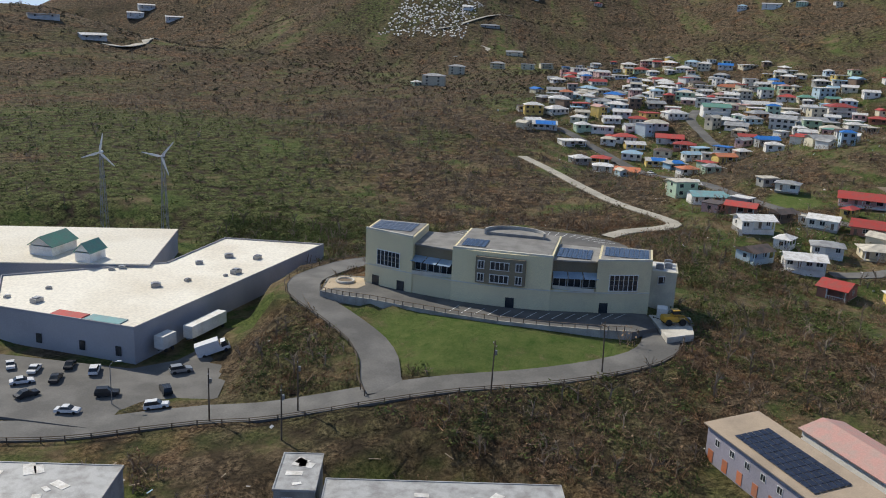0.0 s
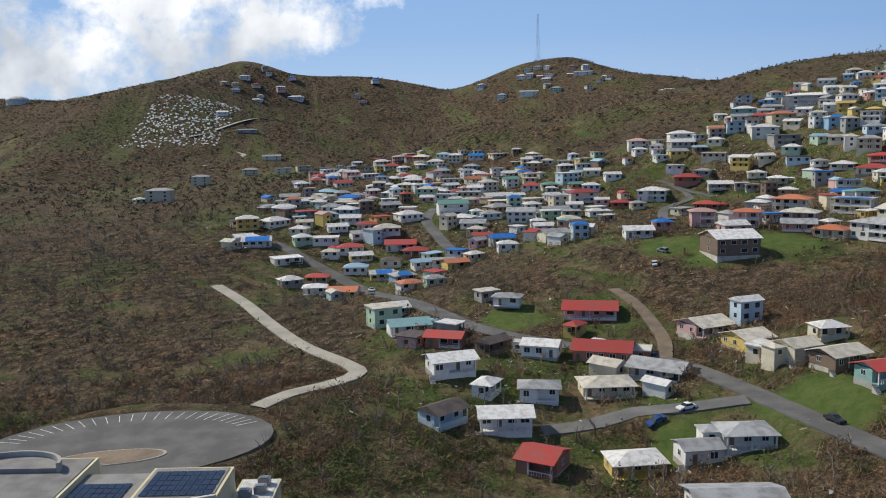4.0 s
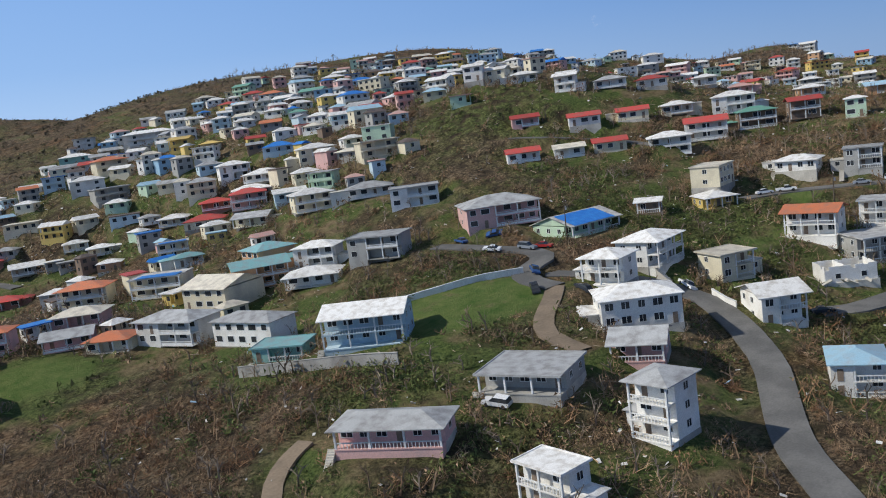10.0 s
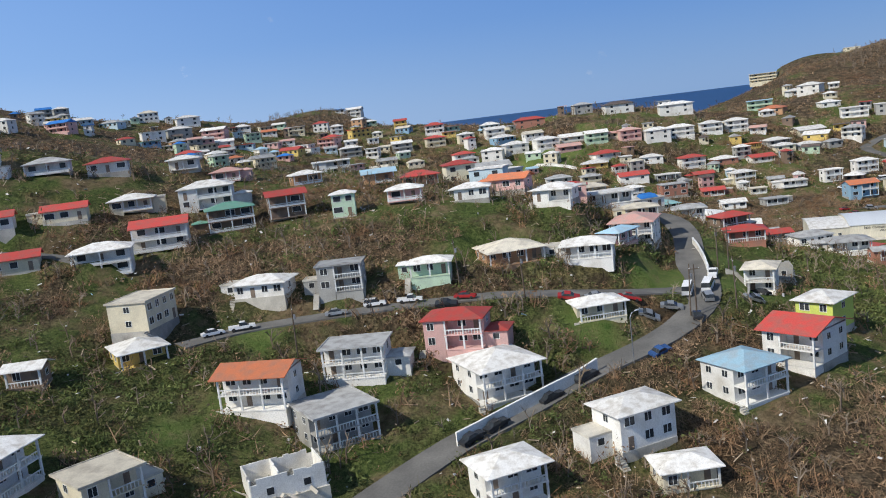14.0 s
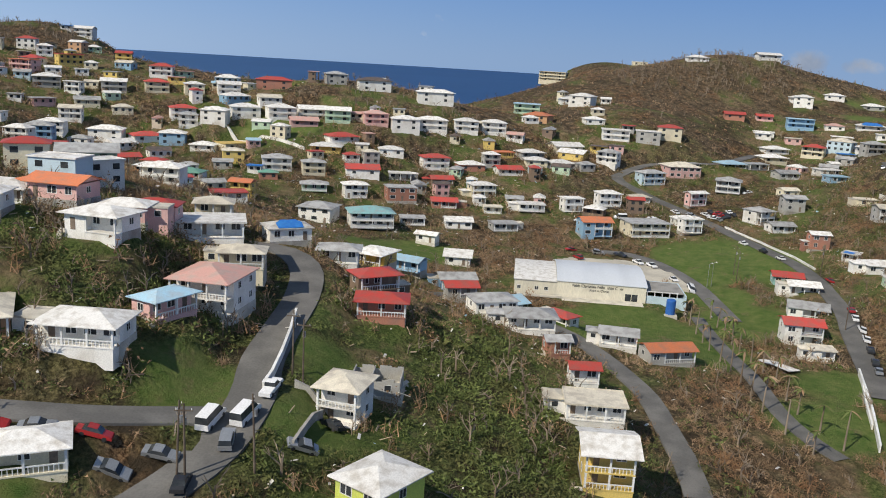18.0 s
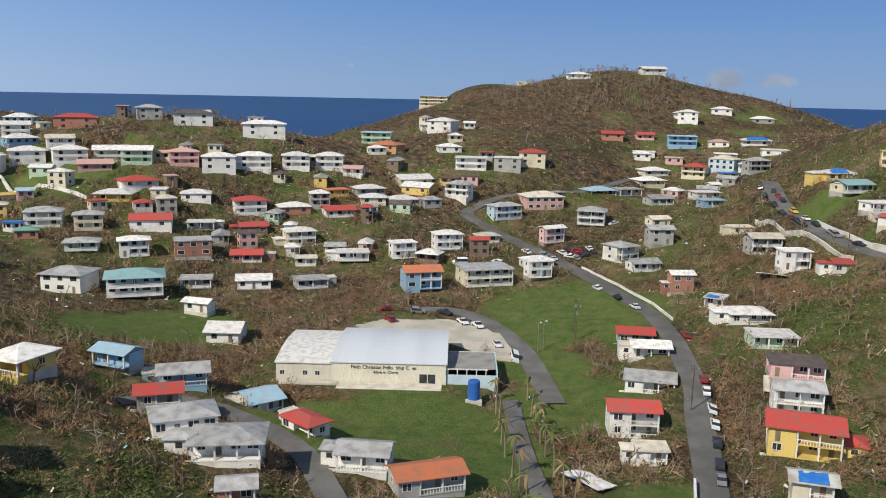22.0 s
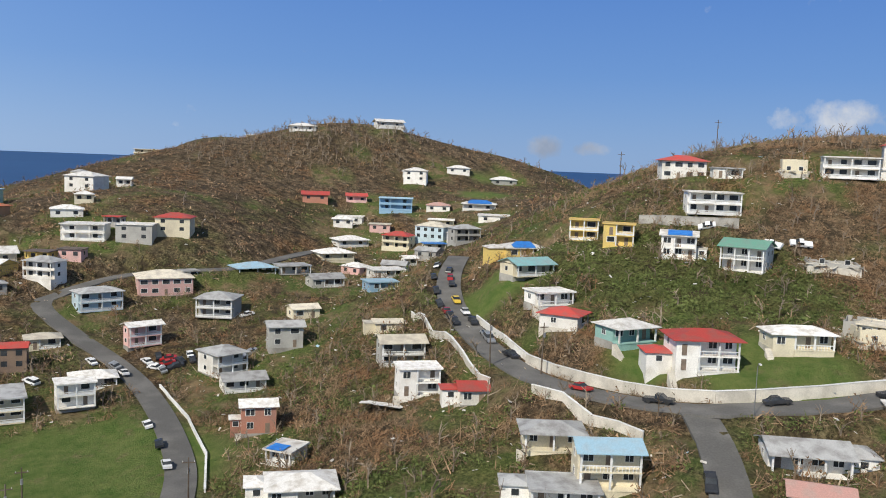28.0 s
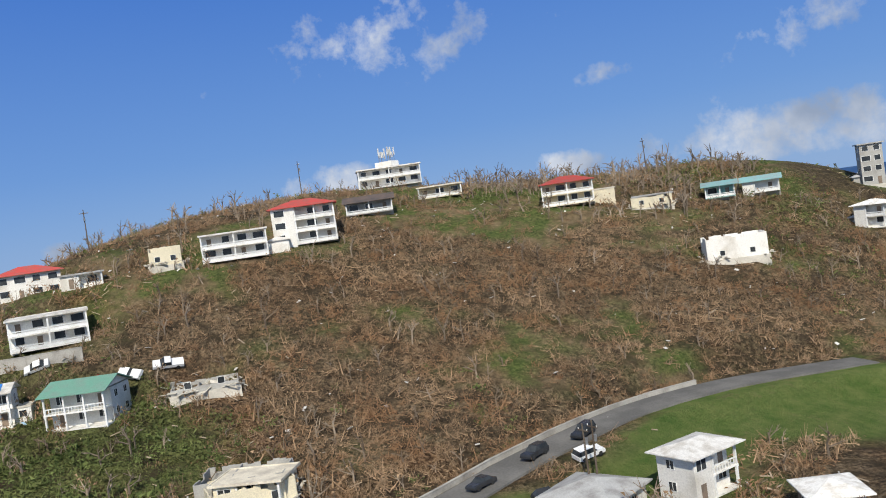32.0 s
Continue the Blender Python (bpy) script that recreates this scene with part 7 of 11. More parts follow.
far_house(74.3, 624.4, 124.2, -33, 11.8, 8.5, 1, "flat", "grey", "white")
far_house(585.2, 530.7, 200.9, -29, 10.7, 7.7, 1, "gable", "white", "cream")
far_house(522.5, 565.4, 205.1, -53, 8.1, 5.8, 1, "gable", "white", "cream")
far_house(564.7, 543.7, 203.4, -49, 11.9, 8.6, 2, "hip", "red", "white")
far_house(173.8, 643.8, 128.2, 25, 10.1, 7.3, 1, "gable", "white", "white")
far_house(502.0, 578.3, 204.7, -20, 13.2, 9.5, 1, "hip", "grey", "white")
far_house(143.3, 642.8, 126.8, -27, 9.9, 7.1, 2, "hip", "white", "yellow")
far_house(233.2, 646.5, 138.5, -36, 9.5, 6.8, 2, "hip", "white", "orange")
far_house(705.2, 456.8, 176.9, -80, 12.8, 9.2, 1, "flat", "white", "white")
far_house(784.8, 392.3, 165.9, -99, 13.0, 9.4, 2, "flat", "orange", "pink")
far_house(617.2, 519.4, 198.1, -80, 14.0, 10.1, 1, "hip", "grey", "white")
far_house(773.5, 405.7, 166.5, -97, 12.1, 8.7, 1, "flat", "white", "white")
far_house(216.8, 650.4, 134.8, 12, 10.5, 7.6, 1, "gable", "white", "white")
far_house(472.2, 597.0, 201.1, -70, 11.6, 8.4, 2, "gable", "green", "pale_green")
far_house(696.7, 469.7, 180.7, -25, 11.6, 8.3, 1, "flat", "green", "blue")
far_house(456.9, 606.5, 197.9, -24, 11.3, 8.1, 1, "hip", "white", "white")
far_house(401.4, 627.1, 182.9, 1, 9.9, 7.1, 1, "flat", "pale_blue", "white")
far_house(808.8, 379.7, 169.6, -45, 13.6, 9.8, 2, "flat", "red", "yellow")
far_house(747.7, 434.8, 171.8, -71, 12.4, 8.9, 1, "flat", "red", "pale_blue")
far_house(101.2, 646.8, 125.4, 8, 10.1, 7.3, 1, "hip", "grey", "white")
far_house(194.0, 656.4, 131.3, 21, 13.2, 9.5, 1, "gable", "orange", "cream")
far_house(584.3, 548.7, 205.3, -17, 11.2, 8.1, 2, "hip", "cream", "pink")
far_house(245.9, 656.9, 142.4, -18, 8.7, 6.3, 1, "hip", "cream", "white")
far_house(559.5, 565.8, 207.7, -22, 11.4, 8.2, 1, "flat", "white", "pale_blue")
far_house(718.9, 462.9, 178.9, -22, 11.0, 7.9, 1, "hip", "grey", "orange")
far_house(766.8, 424.7, 170.4, -85, 10.3, 7.4, 1, "flat", "white", "pink")
far_house(438.5, 622.0, 193.8, -42, 11.4, 8.2, 1, "gable", "grey", "white")
far_house(800.8, 397.1, 169.4, -96, 12.2, 8.8, 1, "hip", "red", "white")
far_house(211.4, 662.9, 134.7, 3, 9.4, 6.7, 2, "flat", "grey", "white")
far_house(620.5, 533.7, 202.3, -51, 9.3, 6.7, 1, "hip", "white", "yellow")
far_house(640.4, 520.8, 198.4, -81, 11.8, 8.5, 2, "hip", "white", "white")
far_house(154.8, 662.1, 128.1, -22, 11.2, 8.0, 1, "flat", "white", "white")
far_house(606.7, 545.2, 205.3, -57, 13.3, 9.6, 1, "gable", "dark", "yellow")
far_house(66.7, 652.7, 123.6, -0, 12.9, 9.3, 1, "gable", "grey", "cream")
far_house(740.0, 458.7, 178.8, -75, 8.6, 6.2, 1, "hip", "white", "cream")
far_house(461.3, 623.9, 200.9, -3, 10.3, 7.4, 1, "hip", "cream", "grey")
far_house(427.5, 636.6, 192.1, -31, 8.6, 6.2, 1, "gable", "grey", "white")
far_house(180.0, 671.2, 130.7, -17, 12.5, 9.0, 1, "flat", "grey", "cream")
far_house(536.0, 592.5, 210.5, -31, 11.7, 8.4, 1, "flat", "grey", "yellow")
far_house(201.3, 673.0, 133.6, -1, 11.0, 7.9, 1, "hip", "white", "white")
far_house(128.3, 668.0, 126.8, -10, 8.3, 6.0, 2, "gable", "cream", "grey")
far_house(563.8, 579.9, 210.7, -41, 11.9, 8.6, 1, "flat", "white", "white")
far_house(490.5, 614.3, 206.9, -13, 10.2, 7.4, 2, "gable", "cream", "white")
far_house(676.3, 512.2, 194.7, -87, 13.7, 9.8, 2, "gable", "blue_tarp", "pink")
far_house(771.2, 441.4, 175.8, -49, 10.3, 7.4, 2, "flat", "white", "pale_green")
far_house(92.3, 668.1, 124.9, -28, 13.6, 9.8, 1, "hip", "pale_blue", "cream")
far_house(638.1, 542.3, 205.2, -36, 11.5, 8.3, 2, "hip", "grey", "pale_blue")
far_house(612.6, 558.8, 209.2, -63, 10.5, 7.5, 2, "hip", "white", "yellow")
far_house(821.6, 401.9, 173.5, -62, 8.9, 6.4, 2, "hip", "white", "white")
far_house(525.9, 609.1, 211.6, -18, 10.1, 7.3, 2, "hip", "white", "white")
far_house(593.1, 576.0, 212.2, -72, 10.0, 7.2, 1, "flat", "grey", "orange")
far_house(125.9, 679.8, 126.8, 1, 10.3, 7.4, 1, "hip", "white", "white")
far_house(582.2, 587.1, 213.7, -22, 10.0, 7.2, 1, "flat", "cream", "pale_blue")
far_house(232.2, 688.5, 140.6, -16, 8.3, 6.0, 1, "flat", "white", "yellow")
far_house(179.3, 687.9, 131.6, 15, 11.9, 8.5, 1, "hip", "dark", "cream")
far_house(247.0, 688.4, 144.1, 10, 11.8, 8.5, 1, "flat", "white", "white")
far_house(683.7, 524.1, 198.6, -34, 9.5, 6.8, 1, "gable", "white", "pink")
far_house(607.1, 574.9, 213.0, -28, 11.9, 8.6, 1, "gable", "cream", "orange")
far_house(846.1, 394.2, 176.4, -99, 9.2, 6.6, 2, "gable", "white", "orange")
far_house(627.9, 563.4, 211.3, -16, 8.1, 5.8, 1, "gable", "orange", "cream")
far_house(538.5, 613.5, 213.6, -35, 8.2, 5.9, 1, "gable", "grey", "pale_blue")
far_house(796.8, 442.2, 178.4, -58, 10.3, 7.5, 1, "gable", "orange", "white")
far_house(197.6, 692.8, 134.3, -36, 13.6, 9.8, 1, "hip", "white", "yellow")
far_house(813.1, 429.1, 176.6, -68, 11.5, 8.3, 2, "flat", "white", "cream")
far_house(156.6, 692.7, 129.5, -12, 13.3, 9.6, 1, "hip", "white", "cream")
far_house(830.4, 417.5, 177.0, -75, 10.8, 7.8, 2, "hip", "red", "white")
far_house(683.3, 536.0, 202.7, -20, 8.4, 6.1, 2, "gable", "grey", "white")
far_house(582.0, 600.3, 216.1, -54, 8.1, 5.8, 1, "gable", "white", "pink")
far_house(791.4, 459.6, 183.9, -61, 11.6, 8.4, 1, "hip", "white", "white")
far_house(663.3, 556.0, 209.8, -75, 10.6, 7.6, 2, "hip", "grey", "pale_blue")
far_house(697.6, 535.9, 202.2, -74, 8.2, 5.9, 1, "gable", "grey", "yellow")
far_house(809.0, 450.6, 182.1, -46, 9.7, 7.0, 1, "flat", "cream", "cream")
far_house(728.0, 516.6, 196.0, -87, 13.5, 9.7, 1, "hip", "grey", "pale_blue")
far_house(715.3, 529.0, 199.6, -28, 11.2, 8.1, 1, "gable", "white", "pale_blue")
far_house(158.0, 709.4, 130.3, -25, 13.9, 10.0, 1, "hip", "white", "white")
far_house(205.5, 718.0, 137.2, -36, 11.2, 8.0, 1, "hip", "grey", "pale_blue")
far_house(136.5, 714.5, 128.4, -16, 8.6, 6.2, 2, "flat", "grey", "white")
far_house(183.4, 723.9, 134.1, -13, 13.1, 9.4, 1, "hip", "grey", "grey")
far_house(145.8, 723.4, 129.6, -29, 9.3, 6.7, 1, "hip", "white", "white")
far_house(717.9, 545.5, 204.5, -67, 8.0, 5.8, 1, "hip", "grey", "cream")
far_house(766.4, 516.1, 198.1, -51, 13.1, 9.4, 2, "hip", "cream", "white")
far_house(155.6, 738.5, 131.3, 8, 8.9, 6.4, 1, "hip", "cream", "cream")
far_house(108.8, 734.8, 126.5, 10, 13.3, 9.6, 1, "gable", "red", "white")
far_house(232.8, 742.2, 145.2, 12, 13.0, 9.4, 1, "flat", "white", "cream")
far_house(218.1, 754.8, 143.8, -19, 12.0, 8.6, 1, "gable", "blue_tarp", "white")
far_house(202.4, 762.1, 141.5, -29, 10.2, 7.3, 2, "hip", "white", "cream")
far_house(187.3, 770.4, 139.4, -16, 13.7, 9.9, 1, "hip", "white", "white")
far_house(133.7, 772.2, 130.5, 11, 13.4, 9.6, 1, "flat", "white", "white")
far_house(161.8, 775.4, 134.9, 20, 9.9, 7.1, 1, "hip", "white", "white")
far_house(100.3, 770.5, 126.8, -22, 10.3, 7.4, 1, "flat", "white", "cream")
far_house(79.1, 769.6, 124.8, 21, 11.5, 8.3, 1, "hip", "white", "white")
far_house(197.4, 784.6, 144.6, -35, 11.3, 8.1, 1, "hip", "pale_blue", "white")
far_house(119.3, 782.7, 129.3, 19, 11.2, 8.1, 2, "gable", "white", "pink")
far_house(91.9, 785.0, 126.4, 5, 12.1, 8.7, 1, "hip", "red", "cream")
far_house(155.1, 795.0, 135.6, -1, 13.8, 10.0, 1, "hip", "red", "pale_green")
far_house(181.0, 799.0, 142.5, -35, 13.5, 9.7, 1, "hip", "white", "orange")
far_house(105.7, 800.6, 128.4, 4, 11.3, 8.1, 1, "gable", "white", "pale_blue")
far_house(173.4, 811.5, 142.1, 8, 9.8, 7.0, 1, "gable", "red", "grey")
far_house(146.3, 809.8, 135.0, 10, 8.0, 5.8, 1, "flat", "red", "cream")
far_house(96.4, 817.4, 127.8, 32, 13.3, 9.6, 1, "hip", "red", "cream")
far_house(168.6, 827.5, 142.3, 20, 10.5, 7.6, 1, "hip", "cream", "white")
far_house(116.5, 824.6, 130.6, -12, 10.6, 7.7, 1, "hip", "white", "grey")
far_house(152.1, 839.1, 137.9, 8, 13.9, 10.0, 1, "hip", "white", "cream")
far_house(104.7, 838.2, 129.3, 13, 13.0, 9.4, 2, "flat", "white", "white")
far_house(106.9, 970.3, 123.8, -2, 8.1, 5.8, 1, "hip", "grey", "pink")
far_house(140.9, 1009.5, 127.0, 27, 9.2, 6.6, 1, "flat", "pale_blue", "pink")
far_house(111.2, 1012.2, 125.9, 4, 8.5, 6.1, 1, "flat", "blue_tarp", "pale_blue")
far_house(129.3, 1025.5, 127.4, -35, 8.1, 5.8, 1, "flat", "grey", "white")
far_house(149.6, 1046.3, 129.5, 30, 10.3, 7.4, 1, "gable", "white", "white")
far_house(175.7, 1078.1, 131.8, -7, 8.2, 5.9, 1, "hip", "red", "pale_blue")
far_house(473.8, 1175.5, 214.6, -21, 8.4, 6.0, 2, "flat", "white", "cream")
far_house(476.6, 1189.7, 218.0, 12, 8.5, 6.1, 1, "hip", "dark", "white")
far_house(509.0, 1195.1, 230.2, -56, 9.4, 6.8, 1, "gable", "dark", "white")
far_house(496.8, 1198.3, 226.8, -37, 9.1, 6.5, 1, "flat", "cream", "white")
far_house(506.3, 1206.6, 231.4, -21, 8.7, 6.3, 1, "hip", "white", "grey")
far_house(444.6, 1225.8, 214.5, -38, 14.0, 10.1, 2, "hip", "grey", "pale_green")
far_house(440.9, 1256.8, 221.1, 7, 8.9, 6.4, 2, "gable", "grey", "cream")
far_house(478.5, 1267.4, 238.0, -21, 8.8, 6.4, 1, "gable", "white", "orange")
far_house(448.9, 1285.4, 232.9, -27, 12.1, 8.7, 1, "gable", "white", "cream")
far_house(385.9, 1296.9, 208.7, -25, 12.4, 8.9, 2, "hip", "pale_blue", "white")
far_house(505.0, 1277.4, 248.4, 1, 10.5, 7.6, 2, "hip", "white", "white")
far_house(459.0, 1298.1, 241.1, -45, 13.4, 9.7, 1, "flat", "white", "white")
far_house(445.0, 1303.9, 237.7, -18, 8.5, 6.1, 1, "gable", "white", "pink")
far_house(493.5, 1299.1, 252.0, -49, 8.9, 6.4, 1, "hip", "orange", "grey")
far_house(435.3, 1321.5, 239.5, -24, 9.6, 6.9, 2, "gable", "white", "white")
far_house(464.2, 1327.9, 253.5, -53, 9.5, 6.8, 1, "hip", "white", "white")
far_house(426.9, 1335.3, 240.3, -36, 13.5, 9.7, 1, "hip", "white", "white")
far_house(453.4, 1340.0, 253.6, -29, 13.1, 9.5, 1, "hip", "grey", "cream")
far_house(440.6, 1349.3, 251.3, -18, 11.0, 7.9, 1, "flat", "white", "pale_blue")
far_house(377.2, 1384.5, 227.7, -47, 10.2, 7.3, 2, "hip", "white", "pale_blue")
far_house(199.6, 1433.0, 207.1, -19, 11.5, 8.3, 2, "hip", "red", "white")
far_house(193.4, 1457.1, 218.1, -13, 8.0, 5.8, 2, "hip", "grey", "white")
far_house(6.0, 1446.4, 229.8, 23, 12.4, 8.9, 1, "gable", "grey", "pale_blue")
far_house(43.2, 1457.7, 221.3, 13, 9.7, 7.0, 1, "hip", "cream", "white")
far_house(5.6, 1464.5, 237.5, 12, 9.2, 6.6, 2, "gable", "grey", "cream")
far_house(-10.5, 1463.9, 242.1, 28, 12.4, 8.9, 1, "hip", "cream", "cream")
far_house(74.8, 1489.9, 232.4, 20, 12.3, 8.8, 2, "gable", "white", "pink")
far_house(36.6, 1487.4, 239.7, 14, 12.9, 9.3, 1, "hip", "red", "cream")
far_house(229.1, 1518.6, 246.5, 14, 12.0, 8.7, 1, "hip", "blue_tarp", "white")
far_house(95.0, 1534.9, 253.8, -10, 11.0, 7.9, 2, "flat", "orange", "white")
far_house(57.8, 1536.8, 260.8, -32, 8.1, 5.8, 1, "flat", "white", "white")
far_house(51.2, 1552.7, 269.0, 19, 8.7, 6.3, 2, "hip", "white", "grey")

def infill():
    """More small homes in the gaps between those of the packed quarters."""
    rr = random.Random(5)
    for x, y, r in [f for f in FOOT if (f[1] > 345 or (f[0] < 210 and f[1] > 235 and f[0] > 85) or (f[0] > 700 and f[1] > 60)) and f[2] < 12 and f[1] < 900]:
        for k in range(3):
            a, q = rr.uniform(0, 2 * math.pi), rr.uniform(10.5, 17)
            nx, ny, w = x + q * math.cos(a), y + q * math.sin(a), rr.uniform(6.0, 9.5)
            if any((nx - b) ** 2 + (ny - c) ** 2 < (e + 0.42 * w) ** 2 for b, c, e in FOOT):
                continue
            if any(np.min(np.hypot(l[3][:, 0] - nx, l[3][:, 1] - ny)) < l[1] / 2 + 5 for l in LINES):
                continue
            if any(math.hypot(nx - b, ny - c) < e + 3 for b, c, e in LAWNS):
                continue
            yaw = math.degrees(math.atan2(260 - nx, ny - 60)) + rr.choice((0, 0, 90)) + rr.uniform(-22, 22)
            roof = rr.choice(("white", "white", "white", "grey", "grey", "cream", "red", "dark", "pink", "pale_blue", "blue_tarp"))
            wall = rr.choice(("white", "white", "cream", "cream", "grey", "pink", "pale_blue", "pale_green", "yellow", "brown"))
            far_house(nx, ny, ground_at(nx, ny) + 0.3, yaw, w, w * rr.uniform(0.62, 0.85), rr.choice((1, 1, 1, 2)), rr.choice(("hip", "gable", "flat")), roof, wall)
            break


infill()

tagged(new("distant_houses", mesh_of("distant_houses", TOWN_V, TOWN_F, TOWN_M, TOWN_S)), "crowd of small white and coloured houses over the hills", "houses", kind="stuff")


cut_roads()


# ---- roofless shells and fallen houses ----
def ruin(x, y, yaw, w, d, h, wall):
    """A storm-broken shell: walls of uneven height, gaps, a slab and rubble."""
    z = ground_at(x, y)
    settle(x, y, 0.5 * max(w, d), z + 0.2)
    FOOT.append((x, y, 0.5 * max(w, d)))
    ob = thing("ruined_house", x, y, z, yaw, f"roofless storm-wrecked {wall} house shell with broken walls", "ruin", "wrecked houses")
    part("slab", boxes("slab", [(-w / 2 - 0.4, -d / 2 - 0.4, -2.5, w / 2 + 0.4, d / 2 + 0.4, 0.1)], PALECONC), ob)
    sides = [((-w / 2, -d / 2), (w / 2, -d / 2)), ((w / 2, -d / 2), (w / 2, d / 2)), ((w / 2, d / 2), (-w / 2, d / 2)), ((-w / 2, d / 2), (-w / 2, -d / 2)), ((-w * 0.1, -d / 2), (-w * 0.1, d / 2))]
    for (ax, ay), (bx, by) in sides:
        n = max(4, int(math.hypot(bx - ax, by - ay) / 0.9))
        t = Vector((ay - by, bx - ax, 0)).normalized() * 0.1
        v, f = [], []
        for i in range(n):
            hh = h * hr.choice((1.0, 1.0, 1.0, 1.0, 1.0, 1.0, 0.94, 0.8)) + hr.uniform(-0.06, 0.06)
            for e in (i, i + 1):
                c = Vector((ax + (bx - ax) * e / n, ay + (by - ay) * e / n, 0.1))
                top = c + Vector((0, 0, hh))
                v += [c - t, c + t, top - t, top + t]
        for i in range(2 * n - 1):
            q = 4 * i
            if i % 2 == 0:
                f += [(q, q + 4, q + 6, q + 2), (q + 1, q + 3, q + 7, q + 5)]
            f.append((q + 2, q + 6, q + 7, q + 3))
        k = 4 * (2 * n - 1)
        f += [(0, 2, 3, 1), (k, k + 1, k + 3, k + 2)]
        part("wall", mesh_of("wall", v, f, WALL[wall]), ob)
    for i in range(2):
        opening(ob, (w * (0.25 - 0.5 * i), -d / 2 - 0.09, 0.9), 0, 1.2, 1.2, False)
    v, f = [], []
    for _ in range(70):
        l, ww, t = hr.uniform(0.2, 1.6), hr.uniform(0.06, 0.4), 0.05
        q = Euler((hr.gauss(0, 0.5), hr.gauss(0, 0.5), hr.uniform(0, 6.28))).to_matrix()
        c0 = Vector((hr.uniform(-0.6, 0.6) * w, hr.uniform(-0.6, 0.6) * d, hr.uniform(0.1, 0.8)))
        o = len(v)
        for c in ((-l, -ww, -t), (l, -ww, -t), (l, ww, -t), (-l, ww, -t), (-l, -ww, t), (l, -ww, t), (l, ww, t), (-l, ww, t)):
            v.append(q @ Vector(c) + c0)
        f += [tuple(k + o for k in p) for p in BOXF]
    tagged(part("rubble", mesh_of("rubble", v, f, PALECONC), ob), "heap of splintered boards and blocks", kind="stuff")


ruin(633.7, -246.5, -139, 13, 8, 5.0, "white")
ruin(637.0, -122.6, -130, 12, 8, 3.2, "grey")
ruin(661.1, -256.0, -144, 10, 6, 2.8, "cream")
ruin(634.2, -121.4, -106, 11, 8, 3.2, "cream")
ruin(459.3, 137.1, -87, 8, 6, 3.0, "grey")
ruin(356.5, 212.9, -50, 11, 7, 3.6, "white")
ruin(668.5, -132.8, -116, 11, 8, 1.0, "grey")
ruin(708.7, -145.9, -114, 6.5, 5.5, 3.9, "cream")


# ---- the curved public building on the lawn ----
def prism(name, outline, z0, z1, m):
    n = len(outline)
    v = [(x, y, z0) for x, y in outline] + [(x, y, z1) for x, y in outline]
    f = [tuple(range(n - 1, -1, -1)), tuple(range(n, 2 * n))] + [(i, (i + 1) % n, n + (i + 1) % n, n + i) for i in range(n)]
    return mesh_of(name, v, f, m)


def bow(x):
    return -7.5 * (1 - (x / 34.0) ** 2)


def bowed(x0, x1, back, set_in):
    xs = [x0 + (x1 - x0) * i / 6 for i in range(7)]
    return [(x, bow(x) + set_in) for x in xs] + [(x1, back), (x0, back)]


YELLOW = mat("pale_yellow_plaster", (0.80, 0.71, 0.45), (0.66, 0.58, 0.38), 0.12, 0.85, low=0.5, high=0.85)
BAND = mat("cream_band", (0.66, 0.63, 0.54), (0.56, 0.53, 0.45), 0.3, 0.8)
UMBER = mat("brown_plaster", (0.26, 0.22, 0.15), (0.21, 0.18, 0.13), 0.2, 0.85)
AWNING = mat("blue_glass_awning", (0.30, 0.40, 0.50), (0.38, 0.48, 0.58), 0.4, 0.2)
PVM = mat("solar_cell", (0.02, 0.025, 0.045), (0.03, 0.04, 0.07), 1.5, 0.18, bump=0.0)
GRAVEL = mat("roof_gravel", (0.30, 0.29, 0.27), (0.21, 0.20, 0.19), 0.3, 0.95)
PVMESH = boxes("solar_panel", [(-0.5, -0.8, 0, 0.5, 0.8, 0.05), (-0.53, -0.83, -0.03, 0.53, 0.83, -0.002)], [PVM, STEEL], [0, 1])


def panels(parent, x0, y0, nx, ny, z, dx=1.12, dy=1.75, tilt=0.0):
    for i in range(nx):
        for j in range(ny):
            o = part("solar_panel", PVMESH, parent, at=(x0 + i * dx, y0 + j * dy, z + j * dy * tilt))
            o.rotation_euler = (math.atan(tilt), 0, 0)


def grid_window(parent, x, z, w, h, nx, nz, y=None, label=""):
    """A wide window on the bowed front, with mullions."""
    y0 = bow(x) if y is None else y
    slope = math.degrees(math.atan2(bow(x + 1) - bow(x - 1), 2))
    bars = [(-w / 2 - 0.15, -0.12, -0.15, w / 2 + 0.15, 0.1, 0), (-w / 2 - 0.15, -0.12, h, w / 2 + 0.15, 0.1, h + 0.15)]
    bars += [(e * w / 2 - 0.07, -0.10, 0, e * w / 2 + 0.07, 0.1, h) for e in (-1, 1)]
    o = part("window", boxes("window", bars, TRIM), parent, label, at=(x, y0 - 0.05, z), turn=slope)
    for i in range(1, nx):
        part("mullion", boxes("mullion", [(-0.07, -0.10, 0.004, 0.07, 0.1, h - 0.004)], TRIM), o, at=(-w / 2 + w * i / nx, 0, 0))
    for i in range(nx):
        for j in range(nz):
            part("pane", boxes("pane", [(-w / 2 + w * i / nx + 0.08, -0.06, h * j / nz + 0.04, -w / 2 + w * (i + 1) / nx - 0.08, 0.05, h * (j + 1) / nz - 0.04)], GLASS), o)


EDGE = [(-29.6, 193.6), (-23.9, 191.0), (-17.4, 189.4), (-9.6, 186.0), (0.2, 182.3), (11.7, 178.9), (22.8, 177.4), (33.7, 176.6), (40.5, 176.7)]


